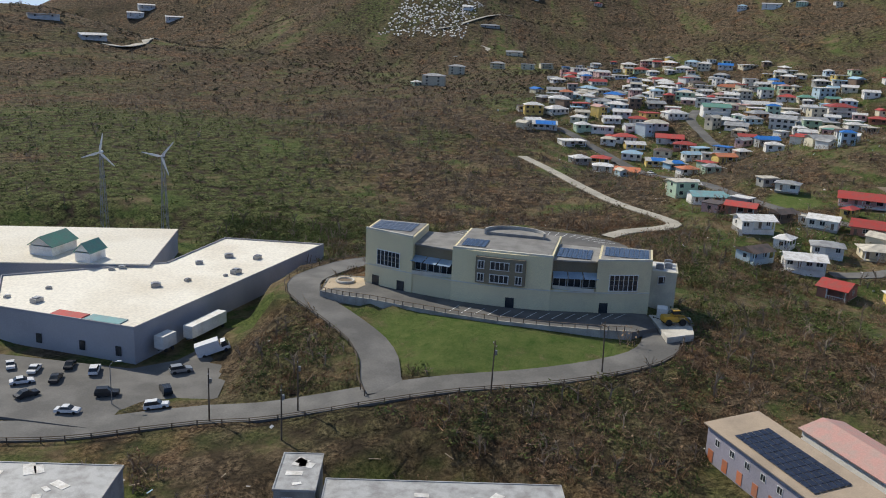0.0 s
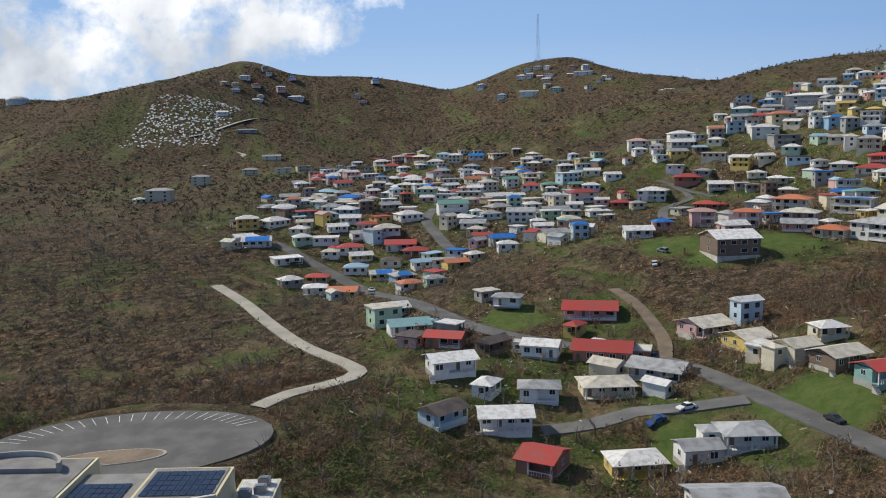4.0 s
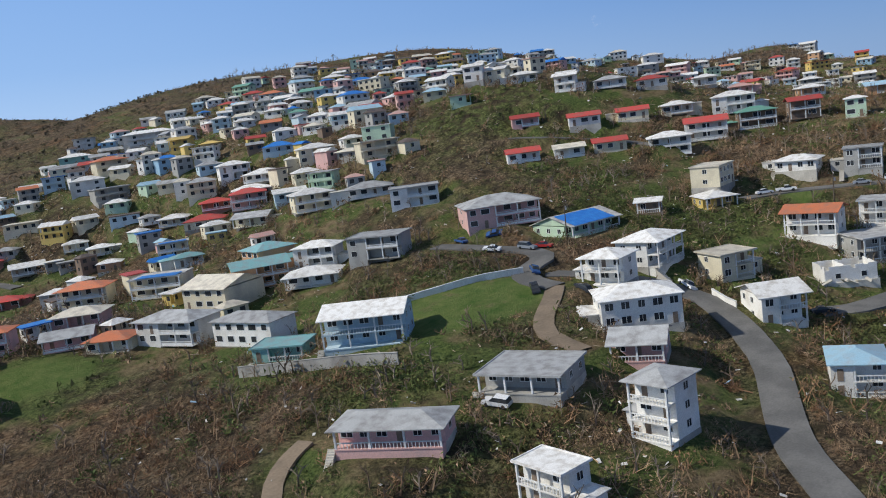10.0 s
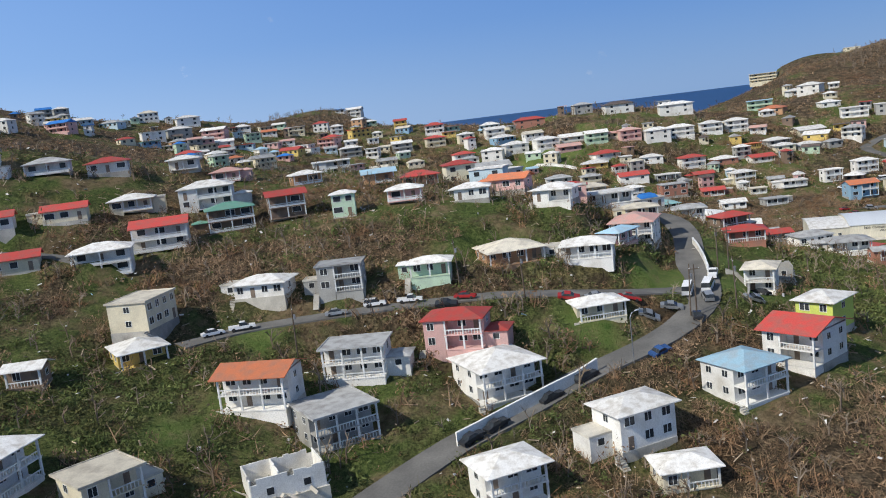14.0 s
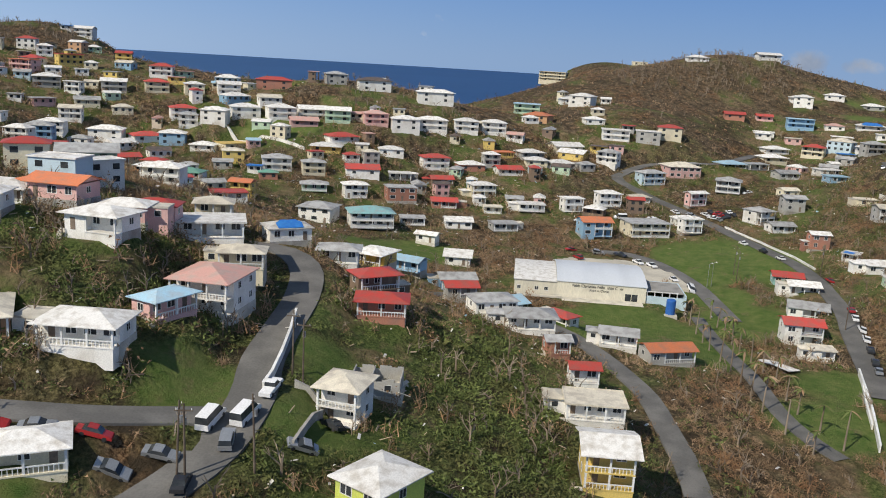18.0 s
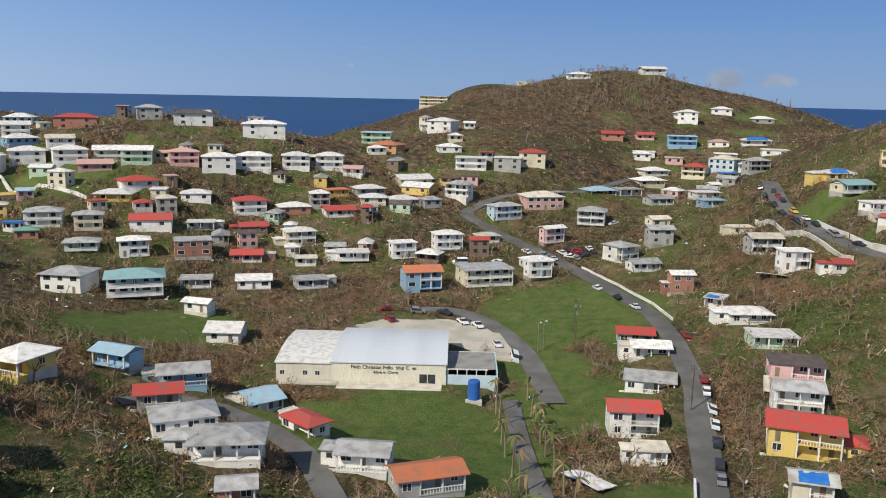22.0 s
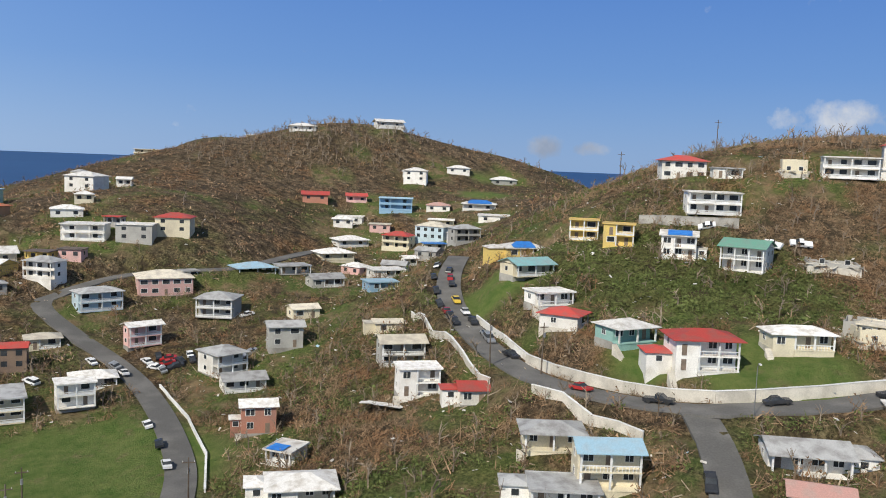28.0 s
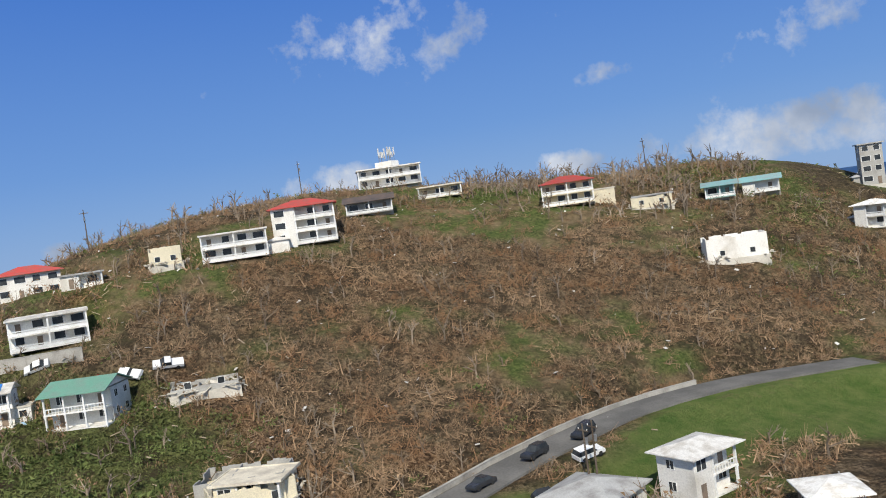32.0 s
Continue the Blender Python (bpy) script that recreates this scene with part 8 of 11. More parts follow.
def public_building():
    ob = thing("office_building", 13.1, 197.1, 107.1, -11.1, "pale yellow two-storey public building with bowed front and solar panels", "building")
    for x0, x1, back, z1 in ((-34, -21, 11, 13.5), (-11, 12, 15, 12.6), (22, 34, 11, 12.3)):
        part("wall", prism("wall", bowed(x0, x1, back, 0.0), -1.5, z1, YELLOW), ob)
        part("parapet", prism("parapet", [(x0, bow(x0) - 0.12), (x1, bow(x1) - 0.12), (x1, bow(x1) + 0.4), (x0, bow(x0) + 0.4)], z1 + 0.004, z1 + 0.4, BAND), ob)
        part("roof", prism("roof", [(x0 + 0.5, bow(x0) + 1.2), (x1 - 0.5, bow(x1) + 1.2), (x1 - 0.5, back - 0.5), (x0 + 0.5, back - 0.5)], z1 + 0.004, z1 + 0.12, GRAVEL), ob)
    for x0, x1 in ((-21, -11), (12, 22)):
        part("wall", prism("wall", bowed(x0, x1, 10.6, 0.25), -1.5, 5.0, YELLOW), ob)
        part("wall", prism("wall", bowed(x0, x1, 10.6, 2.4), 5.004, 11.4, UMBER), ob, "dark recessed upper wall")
        part("roof", prism("roof", bowed(x0 + 0.1, x1 - 0.1, 10.4, 1.6), 11.404, 11.75, GRAVEL), ob)
        part("balcony_rail", boxes("balcony_rail", [(x0 + 0.2, bow((x0 + x1) / 2) + 0.2, 5.01, x1 - 0.2, bow((x0 + x1) / 2) + 0.3, 5.9)], BAND), ob)
        for i in range(3):
            cx = x0 + (x1 - x0) * (i + 0.5) / 3
            y = bow(cx) + 2.4
            a = mesh_of("awning", [(-1.6, 0, 0), (1.6, 0, 0), (1.6, -2.6, -0.9), (-1.6, -2.6, -0.9), (-1.6, 0, 0.07), (1.6, 0, 0.07), (1.6, -2.6, -0.83), (-1.6, -2.6, -0.83)], BOXF, AWNING)
            part("awning", a, ob, "sloping pale blue awning", at=(cx, y - 0.02, 8.8), turn=math.degrees(math.atan2(bow(cx + 1) - bow(cx - 1), 2)))
            grid_window(ob, cx, 5.4, 2.9, 2.6, 2, 1, y - 0.02)
    # brown bay on the bowed middle
    part("bay", prism("bay", [(-5.2, bow(-5.2) - 0.9), (0.5, bow(0.5) - 1.1), (6.2, bow(6.2) - 0.9), (6.2, bow(6.2) + 0.5), (-5.2, bow(-5.2) + 0.5)], 5.4, 11.6, UMBER), ob, "brown projecting bay")
    for z in (6.0, 9.0):
        for x, w, n in ((-3.9, 1.4, 2), (0.4, 4.2, 4), (4.8, 1.4, 2)):
            grid_window(ob, x, z, w, 1.7, n, 1, bow(x) - 1.1)
    for x in (-27.5, 28):
        grid_window(ob, x, 5.4, 6.6, 3.6, 6, 3)
    for x in (-31, -24, 3.0, 24):
        part("door", boxes("door", [(-1.0, -0.06, 0, 1.0, 0.06, 2.4)], GLASS), ob, at=(x, bow(x) - 0.1, 0), turn=math.degrees(math.atan2(bow(x + 1) - bow(x - 1), 2)))
    xs = [-34 + 68 * i / 24 for i in range(25)]
    v = [(x, bow(x) - 0.16, z) for z in (4.7, 4.95) for x in xs] + [(x, bow(x) + 0.4, z) for z in (4.7, 4.95) for x in xs]
    f = []
    for i in range(24):
        f += [(i, i + 1, 26 + i, 25 + i), (25 + i, 26 + i, 76 + i, 75 + i), (50 + i, 75 + i, 76 + i, 51 + i), (i, 50 + i, 51 + i, i + 1)]
    part("string_course", mesh_of("string_course", v, f, BAND), ob)
    part("annexe", boxes("annexe", [(34.05, 6.5, -1.5, 40, 15, 8.2), (34.05, 6.3, 8.2, 40.2, 15.2, 8.5)], WALL["cream"]), ob, "low cream annexe with a white roof")
    part("annexe_roof", boxes("annexe_roof", [(34.4, 6.7, 8.504, 39.8, 14.8, 8.56)], ROOF["white"]), ob)
    grid_window(ob, 37, 5.6, 2.6, 1.6, 2, 1, 6.45)
    # drum skylight at the back of the roof
    n = 20
    arc = [(7.5 * math.cos(math.pi * k / n), 5.5 * math.sin(math.pi * k / n)) for k in range(n + 1)]
    out = arc + [(x * 0.93, y * 0.93) for x, y in reversed(arc)]
    part("drum_wall", prism("drum_wall", [(x + 1, y + 9) for x, y in out], 12.6, 14.2, CONC), ob)
    part("drum_roof", prism("drum_roof", [(x * 0.92 + 1, y * 0.92 + 9) for x, y in arc], 12.73, 13.4, GRAVEL), ob)
    panels(ob, -32.4, 1.2, 9, 5, 13.72)
    panels(ob, 23.6, 1.2, 9, 5, 12.52)
    panels(ob, -9, -3.4, 5, 4, 12.85)
    panels(ob, 13, -1.5, 7, 5, 11.9)
    for x, y in ((36.0, 8.5), (38, 10), (38, 13)):
        part("cooling_unit", boxes("cooling_unit", [(-0.9, -0.7, 0, 0.9, 0.7, 1.1), (-0.6, -0.5, 1.1, 0.6, 0.5, 1.25)], STEEL), ob, at=(x, y, 8.57))
    # parking behind and in front, with bays
    LOT = prism("lot", [(24 + 30 * math.cos(2 * math.pi * k / 32), 254 + 20 * math.sin(2 * math.pi * k / 32)) for k in range(32)], 105.6, 106.12, ASPHALT)
    tagged(new("pavement_rear_lot", LOT), "grey asphalt car park behind the public building", "car park", kind="structure")
    isle = thing("planted_island", 22, 246, 106.12, 0, "kerbed planting island with low green shrubs in the car park", "planting island")
    ring = [(11 * math.cos(2 * math.pi * k / 24), 4.0 * math.sin(2 * math.pi * k / 24)) for k in range(24)]
    part("kerb", prism("kerb", ring, -0.1, 0.16, PALECONC), isle)
    part("bed", prism("bed", [(x * 0.94, y * 0.92) for x, y in ring], 0.1, 0.22, DIRT), isle)

    def line(x, y, z, half, turn):
        bay = new("bay_line", boxes("bay_line", [(-half, -0.08, 0, half, 0.08, 0.012)], TRIM))
        bay.location, bay.rotation_euler = (x, y, z), (0, 0, turn)
        tagged(bay, "white painted bay line on asphalt", "marking", kind="structure")

    for k in range(24):
        a = math.pi * (0.12 + 0.76 * k / 23)
        line(24 + 26 * math.cos(a), 254 + 16.6 * math.sin(a), 106.125, 2.4, a)
    for k in range(14):
        x = 2 + 2.9 * k
        line(x, 192.5 - 4.6 - 0.09 * (x - 2) + 0.006 * (x - 12) ** 2 - 2.0, 107.125, 2.5, radians(64 - k))
    # paved terrace in front, its wall and the tan plaza with a round planter
    yard = EDGE + [(46.5, 180.5), (46, 189.5), (35, 190.5), (12, 192), (-8, 198), (-19, 204), (-21, 208), (-26.4, 208.3), (-30, 205)]
    tagged(new("pavement_terrace", prism("terrace", yard, 104.0, 107.12, ASPHALT)), "grey asphalt parking terrace before the public building", "pavement", kind="structure")
    wall = thing("retaining_wall", 0, 0, 0, 0, "grey concrete retaining wall with a dark timber rail on top", "retaining wall")
    for p, q in zip(EDGE, EDGE[1:]):
        p, q = Vector(p), Vector(q)
        n = Vector(((q - p).y, -(q - p).x)).normalized()
        part("wall", prism("wall", [tuple(p + n * 0.35), tuple(q + n * 0.35), tuple(q), tuple(p)][::-1], 103.2, 107.45, CONC), wall)
        part("rail", tube("rail", [(p.x, p.y, 108.3), (q.x, q.y, 108.3)], [0.08, 0.08], WOOD, 5), wall)
        for k in range(4):
            r = p.lerp(q, k / 4)
            part("post", boxes("post", [(-0.09, -0.09, 0, 0.09, 0.09, 1.0)], WOOD), wall, at=(r.x + n.x * 0.17, r.y + n.y * 0.17, 107.46))
    tan = [(-29.4, 194.6), (-26.6, 197.2), (-21.5, 197.5), (-19.8, 200.5), (-21, 206.5), (-26.2, 207.5), (-29.2, 204.5)]
    tagged(new("pavement_plaza", prism("plaza", tan, 107.124, 107.18, mat("tan_paving", (0.56, 0.45, 0.31), (0.46, 0.37, 0.26), 0.3, 0.85))), "tan paved plaza before the entrance", "pavement", kind="structure")
    bowl = thing("round_planter", -25, 202.6, 107.18, 0, "low round concrete planter on tan paving", "planter")
    rim = [(2.1 * math.cos(2 * math.pi * k / 20), 2.1 * math.sin(2 * math.pi * k / 20)) for k in range(20)]
    part("rim", tube("rim", [(x, y, 0.3) for x, y in rim + rim[:1]], [0.34] * 21, PALECONC, 6), bowl)
    part("bed", prism("bed", [(x * 0.9, y * 0.9) for x, y in rim], 0, 0.28, DIRT), bowl)
    slab = [(46.6, 189.4), (47.6, 174.5), (54, 177.5), (56, 189)]
    tagged(new("pavement_yard_slab", prism("slab", slab, 103.5, 107.1, PALECONC)), "pale concrete slab beside the building", "pavement", kind="structure")
    load = thing("wheel_loader", 51.2, 183.6, 107.1, 12, "yellow wheel loader standing on the concrete slab", "loader")
    AMBER = mat("amber_paint", (0.62, 0.36, 0.04), (0.50, 0.30, 0.06), 0.6, 0.5)
    part("body", boxes("body", [(-3.0, -1.1, 0.8, 0.2, 1.1, 2.1), (-3.2, -0.9, 1.0, -3.0, 0.9, 1.9)], AMBER), load)
    part("chassis", boxes("chassis", [(0.2, -0.7, 0.8, 2.0, 0.7, 1.3)], AMBER), load)
    cab = part("cab", boxes("cab", [(-0.9, -0.8, 2.1, 0.5, 0.8, 2.5), (-1.0, -0.9, 3.3, 0.6, 0.9, 3.45)], AMBER), load)
    part("cab_glass", boxes("cab_glass", [(-0.85, -0.75, 2.5, 0.45, 0.75, 3.3)], GLASS), cab)
    part("bucket", mesh_of("bucket", [(3.0, -1.4, 0.1), (4.0, -1.4, 0.1), (3.2, -1.4, 1.3), (3.0, 1.4, 0.1), (4.0, 1.4, 0.1), (3.2, 1.4, 1.3)], [(0, 1, 2), (5, 4, 3), (0, 3, 4, 1), (0, 2, 5, 3), (1, 4, 5, 2)], STEEL), load)
    for y in (-0.6, 0.6):
        part("lift_arm", tube("lift_arm", [(0.6, y, 1.9), (2.2, y, 1.7), (3.1, y, 0.6)], [0.14, 0.14, 0.12], AMBER, 6), load)
    for x in (-2.0, 1.3):
        for y in (-1.15, 1.15):
            part("wheel", tube("wheel", [(x, y - 0.25, 0.75), (x, y + 0.25, 0.75)], [0.75, 0.75], RUBBER, 14), load)
    crate = thing("container", 49.2, 188.0, 107.1, 80, "small white steel container by the wall", "container")
    part("box", boxes("box", [(-1.5, -1.1, 0.15, 1.5, 1.1, 2.4)], WALL["white"]), crate)
    part("base", boxes("base", [(-1.4, -1.0, 0, 1.4, 1.0, 0.148)], STEEL), crate)


def deck(name, corners, z0, z1, m, label, cat):
    return tagged(new(name, prism(name, corners, z0, z1, m)), label, cat, kind="structure")


# ---- the supermarket below it ----
ROOFSKIN = mat("white_roof_membrane", (0.80, 0.75, 0.64), (0.64, 0.57, 0.45), 0.05, 0.8, fine=1.5, low=0.45, high=0.8)
LILAC = mat("grey_lilac_wall", (0.42, 0.41, 0.42), (0.36, 0.35, 0.36), 0.1, 0.85)


def store():
    ob = thing("supermarket", -66.2, 173.0, 96.4, 0, "large low supermarket with white membrane roof and grey walls", "building")
    a, b, c, d, e = (0, 0), (27.5, 79.5), (-3, 81), (-10.5, 51), (-46, 32)
    g = (-35, 9)
    out = [a, b, c, d, e, g]
    part("wall", prism("wall", out, -1.5, 6.6, LILAC), ob)
    cx, cy = -10, 40
    part("roof", prism("roof", [(cx + (x - cx) * 0.985, cy + (y - cy) * 0.985) for x, y in out], 6.6, 6.75, ROOFSKIN), ob, "sunlit white membrane roof")
    for p, q in zip(out, out[1:] + out[:1]):
        p, q = Vector(p), Vector(q)
        n = Vector(((q - p).y, -(q - p).x)).normalized() * 0.25
        part("parapet", prism("parapet", [tuple(p), tuple(q), tuple(q - n), tuple(p - n)][::1], 6.604, 7.15, LILAC), ob)
    for x, y, m, w in ((-8, 4.5, ROOF["teal"], 9), (-17, 6.5, ROOF["red"], 8)):
        part("canopy_roof", boxes("canopy_roof", [(-w / 2, -1.6, 6.76, w / 2, 1.8, 7.0)], m), ob, "tinted roof edge panel", at=(x, y, 0), turn=-14)
    rr = random.Random(4)
    for x, y in ((-22, 42), (-20, 44), (8, 42), (10, 45), (-6, 30), (-2, 52), (-30, 24), (-36, 16), (-28, 14), (4, 60), (0, 36), (12, 60)):
        s = rr.uniform(0.5, 1.4)
        part("roof_vent", boxes("roof_vent", [(-s, -s * 0.7, 0, s, s * 0.7, s * 0.8), (-s * 0.6, -s * 0.5, s * 0.8, s * 0.6, s * 0.5, s)], STEEL), ob, at=(x, y, 6.76), turn=rr.uniform(0, 90))
    for x, y in ((-4, 0.9), (-13, 3.2), (-24, 6)):
        part("door", boxes("door", [(-0.7, -0.06, 0, 0.7, 0.06, 2.2)], GLASS), ob, at=(x, y - 0.02, 0), turn=-14)
    back_ob = thing("shop_annexe", -118, 232, 96.4, 8, "broad flat-roofed shop block in cream", "building")
    part("wall", boxes("wall", [(-40, -18, -1.5, 36, 22, 7.4)], LILAC), back_ob)
    part("roof", boxes("roof", [(-40.2, -18.2, 7.4, 36.2, 22.2, 7.7)], ROOFSKIN), back_ob)
    for x, y, s in ((8, -6, 7.0), (-12, -13, 6.0), (20, -14, 4.5)):
        gb = part("gable", gable_roof(s * 1.5, s, 3.2, 0.4, 2.6, ROOF["green"], WALL["white"]), back_ob, "green gabled roof over white gable", at=(x, y, 7.0), turn=70)
        part("gable_wall", boxes("gable_wall", [(-s * 0.75 + 0.02, -s / 2, 0, s * 0.75 - 0.02, s / 2, 3.2)], WALL["white"]), gb)
    # trailers and trucks at the loading side
    for x, y, yaw, w, m, nm, lb in ((-56, 190, 70, 13, WALL["white"], "trailer", "long white box trailer beside the store"), (-61.5, 178.5, 70, 4.5, WALL["white"], "trailer", "short white container beside the store"),
                                    (-41, 222, 71, 11, WALL["white"], "trailer", "white box trailer at the loading side"), (-37.5, 219, 71, 10, ROOF["red"], "trailer", "rust red container at the loading side"), (-33.5, 235, 71, 12, WALL["white"], "trailer", "white trailer parked behind the store")):
        t = thing(nm, x, y, 96.5, yaw, lb, "trailer")
        part("box", boxes("box", [(-w / 2, -1.25, 1.0, w / 2, 1.25, 3.9)], m), t)
        part("frame", boxes("frame", [(-w / 2, -0.5, 0.7, w / 2, 0.5, 1.0)], STEEL), t)
        for wx in (-w / 2 + 1.2, w / 2 - 1.2):
            for wy in (-1.0, 1.0):
                part("wheel", tube("wheel", [(wx, wy - 0.15, 0.45), (wx, wy + 0.15, 0.45)], [0.45, 0.45], RUBBER, 10), t)
    deck("pavement_store_lot", [(-112, 176), (-66, 170), (-58, 176), (-36, 236), (-29, 236), (-46, 180), (-44, 158), (-62, 142), (-118, 150)], 94.2, 95.3, ASPHALT, "grey asphalt store car park", "car park")


def lattice(name, x, y, z, h, w0, w1, label, cat, m):
    ob = thing(name, x, y, z, 20, label, cat)
    n = max(5, int(h / 4))
    leg = [(sx, sy) for sx in (-1, 1) for sy in (-1, 1)]
    for sx, sy in leg:
        part("leg", tube("leg", [(sx * w0, sy * w0, 0), (sx * w1, sy * w1, h)], [0.14, 0.1], m, 5), ob)
    for i in range(n):
        a, b = i / n, (i + 1) / n
        wa, wb = w0 + (w1 - w0) * a, w0 + (w1 - w0) * b
        for (p, q) in (((-1, -1), (1, -1)), ((1, -1), (1, 1)), ((1, 1), (-1, 1)), ((-1, 1), (-1, -1))):
            p0, p1 = (p, q) if i % 2 else (q, p)
            part("brace", tube("brace", [(p0[0] * wa, p0[1] * wa, h * a), (p1[0] * wb, p1[1] * wb, h * b)], [0.06, 0.06], m, 4), ob)
    return ob


PAINTW = mat("white_enamel", (0.80, 0.80, 0.80), (0.70, 0.70, 0.70), 0.5, 0.35)


def turbines():
    for x, y, rot in ((-116, 277, 12), (-95, 275, 40)):
        z = ground_at(x, y)
        ob = lattice("wind_turbine", x, y, z, 27.0, 1.0, 0.35, "small white three-bladed wind turbine on lattice mast", "wind turbine", STEEL)
        ob.rotation_euler = (0, 0, 0)
        part("nacelle", tube("nacelle", [(0, -1.2, 27.5), (0, -0.9, 27.5), (0, 1.0, 27.5), (0, 1.5, 27.5)], [0.25, 0.5, 0.45, 0.2], PAINTW, 10), ob)
        for k in range(3):
            a = radians(rot + 120 * k)
            d = Vector((math.sin(a), 0, math.cos(a)))
            s = Vector((math.cos(a), 0, -math.sin(a)))
            c = Vector((0, -1.1, 27.5))
            v = []
            for t, w in ((0.3, 0.18), (1.2, 0.42), (6.4, 0.12)):
                for q, o in ((-1, -0.05), (1, -0.05), (1, 0.05), (-1, 0.05)):
                    v.append(c + d * t + s * w * q + Vector((0, o, 0)))
            f = [(3, 2, 1, 0), (8, 9, 10, 11)] + [(i * 4 + j, i * 4 + (j + 1) % 4, i * 4 + 4 + (j + 1) % 4, i * 4 + 4 + j) for i in range(2) for j in range(4)]
            part("blade", mesh_of("blade", v, f, PAINTW), ob)


# ---- church hall on the valley lawn ----
CHWALL = mat("cream_sheet_wall", (0.66, 0.62, 0.50), (0.58, 0.54, 0.44), 0.15, 0.7, stretch=(1, 1, 0.2))
CHROOF = mat("pale_metal_roof", (0.66, 0.69, 0.72), (0.60, 0.63, 0.66), 0.08, 0.45, stretch=(0.2, 2.5, 1))
TANKM = mat("blue_tank_plastic", (0.03, 0.12, 0.42), (0.04, 0.15, 0.46), 0.4, 0.4)
LETTER = mat("dark_lettering", (0.03, 0.03, 0.03), (0.05, 0.05, 0.05), 0.5, 0.5)


def lettering(text, size, parent, at, turn):
    cu = bpy.data.curves.new("lettering", "FONT")
    cu.body, cu.size, cu.extrude, cu.align_x = text, size, 0.03, "CENTER"
    tmp = bpy.data.objects.new("tmp", cu)
    me = bpy.data.meshes.new_from_object(tmp)
    bpy.data.objects.remove(tmp)
    me.materials.clear()
    me.materials.append(LETTER)
    o = part("lettering", me, parent, "dark raised letters")
    o.location = at
    o.rotation_euler = (radians(90), 0, radians(turn))


def church():
    ob = thing("church_hall", 590.5, 95, 114.3, -90, "cream sheet-metal church hall with pale curved roof", "church")
    # own x runs along the front, own -y is the front
    def arch(x0, x1, depth, eave, rise, m):
        n, v, f = 10, [], []
        for x in (x0, x1):
            for t in (0.0, 0.22):
                for i in range(n + 1):
                    s = i / n
                    v.append((x, -0.3 + (depth + 0.6) * s, eave + rise * math.sin(math.pi * s) + t))
        k = n + 1
        for i in range(n):
            f += [(i, i + 1, 2 * k + i + 1, 2 * k + i), (k + i, 3 * k + i, 3 * k + i + 1, k + i + 1), (i, k + i, k + i + 1, i + 1), (2 * k + i, 2 * k + i + 1, 3 * k + i + 1, 3 * k + i)]
        f += [(0, 2 * k, 3 * k, k), (n, k + n, 3 * k + n, 2 * k + n)]
        return mesh_of("roof", v, f, m)

    def shell(x0, x1, depth, eave, rise, m):
        n = 10
        prof = [(0, -1.5)] + [(depth * i / n, eave + rise * math.sin(math.pi * i / n)) for i in range(n + 1)] + [(depth, -1.5)]
        v = [(x, y, z) for x in (x0, x1) for y, z in prof]
        k = len(prof)
        f = [tuple(range(k)), tuple(range(2 * k - 1, k - 1, -1))] + [(i, k + i, k + (i + 1) % k, (i + 1) % k) for i in range(k)]
        return mesh_of("wall", v, f, m)

    part("wall", shell(-7.5, 20, 30, 5.0, 1.7, CHWALL), ob)
    part("roof", arch(-7.8, 20.3, 30, 5.0, 1.7, CHROOF), ob, "pale blue-grey curved metal roof")
    part("wall", shell(-21, -7.52, 28, 4.6, 1.2, CHWALL), ob)
    part("roof", arch(-21.3, -7.82, 28, 4.6, 1.2, ROOF["white"]), ob, "white curved metal roof")
    lettering("Faith Christian Fello  ship C  er", 1.25, ob, (5.0, -0.06, 3.6), 0)
    lettering("Alive in Christ", 1.05, ob, (5.5, -0.06, 2.45), 0)
    for x in (15.5, 17.5):
        part("door", boxes("door", [(-0.9, -0.06, 0, 0.9, 0.06, 2.2)], GLASS), ob, at=(x - 1, -0.02, 0.3))
    for x in (-19.5, -14, -11):
        opening(ob, (x, -0.01, 1.6), 0, 1.2, 1.2, True)
    part("ramp", boxes("ramp", [(-20, -2.4, -0.6, -6, -0.4, 0.35), (-20, -2.4, 1.1, -6, -2.3, 1.2)], PALECONC), ob)
    part("terrace", boxes("terrace", [(-6, -4.5, -0.8, 19, -0.2, 0.12)], PALECONC), ob)
    yard = thing("walled_yard", 591, 69, 114.3, -90, "open flat-topped block with pale blue walls beside the church", "building")
    part("wall", boxes("wall", [(-6, 0, -1.5, 6.5, 0.3, 2.4), (6.2, 0.3, -1.5, 6.5, 17, 3.2), (-6, 16.7, -1.5, 6.2, 17, 3.2)], WALL["pale_blue"]), yard)
    part("roof", boxes("roof", [(-5.9, 3, 2.9, 6.1, 16.6, 3.15)], GRAVEL), yard, "stained flat concrete roof")
    for i in range(5):
        part("post", POST, yard, at=(-5.6 + 2.3 * i, 0.15, 2.4), scale=(0.8, 0.8, 1.3))
    part("beam", boxes("beam", [(-6, 0.02, 3.7, 4, 0.28, 3.95)], TRIM), yard)
    tank = thing("water_tank", 583.5, 68.4, ground_at(583.5, 68.4), 0, "tall blue plastic water tank on a concrete base", "water tank")
    part("base", boxes("base", [(-1.9, -1.9, -0.6, 1.9, 1.9, 0.5)], PALECONC), tank)
    part("barrel", tube("barrel", [(0, 0, 0.5)] + [(0, 0, 0.5 + 0.45 * i + d) for i in range(1, 10) for d in (-0.05, 0.05)] + [(0, 0, 4.9), (0, 0, 5.1)], [1.4] + [1.4, 1.45] * 9 + [1.35, 0.9], TANKM, 20), tank)
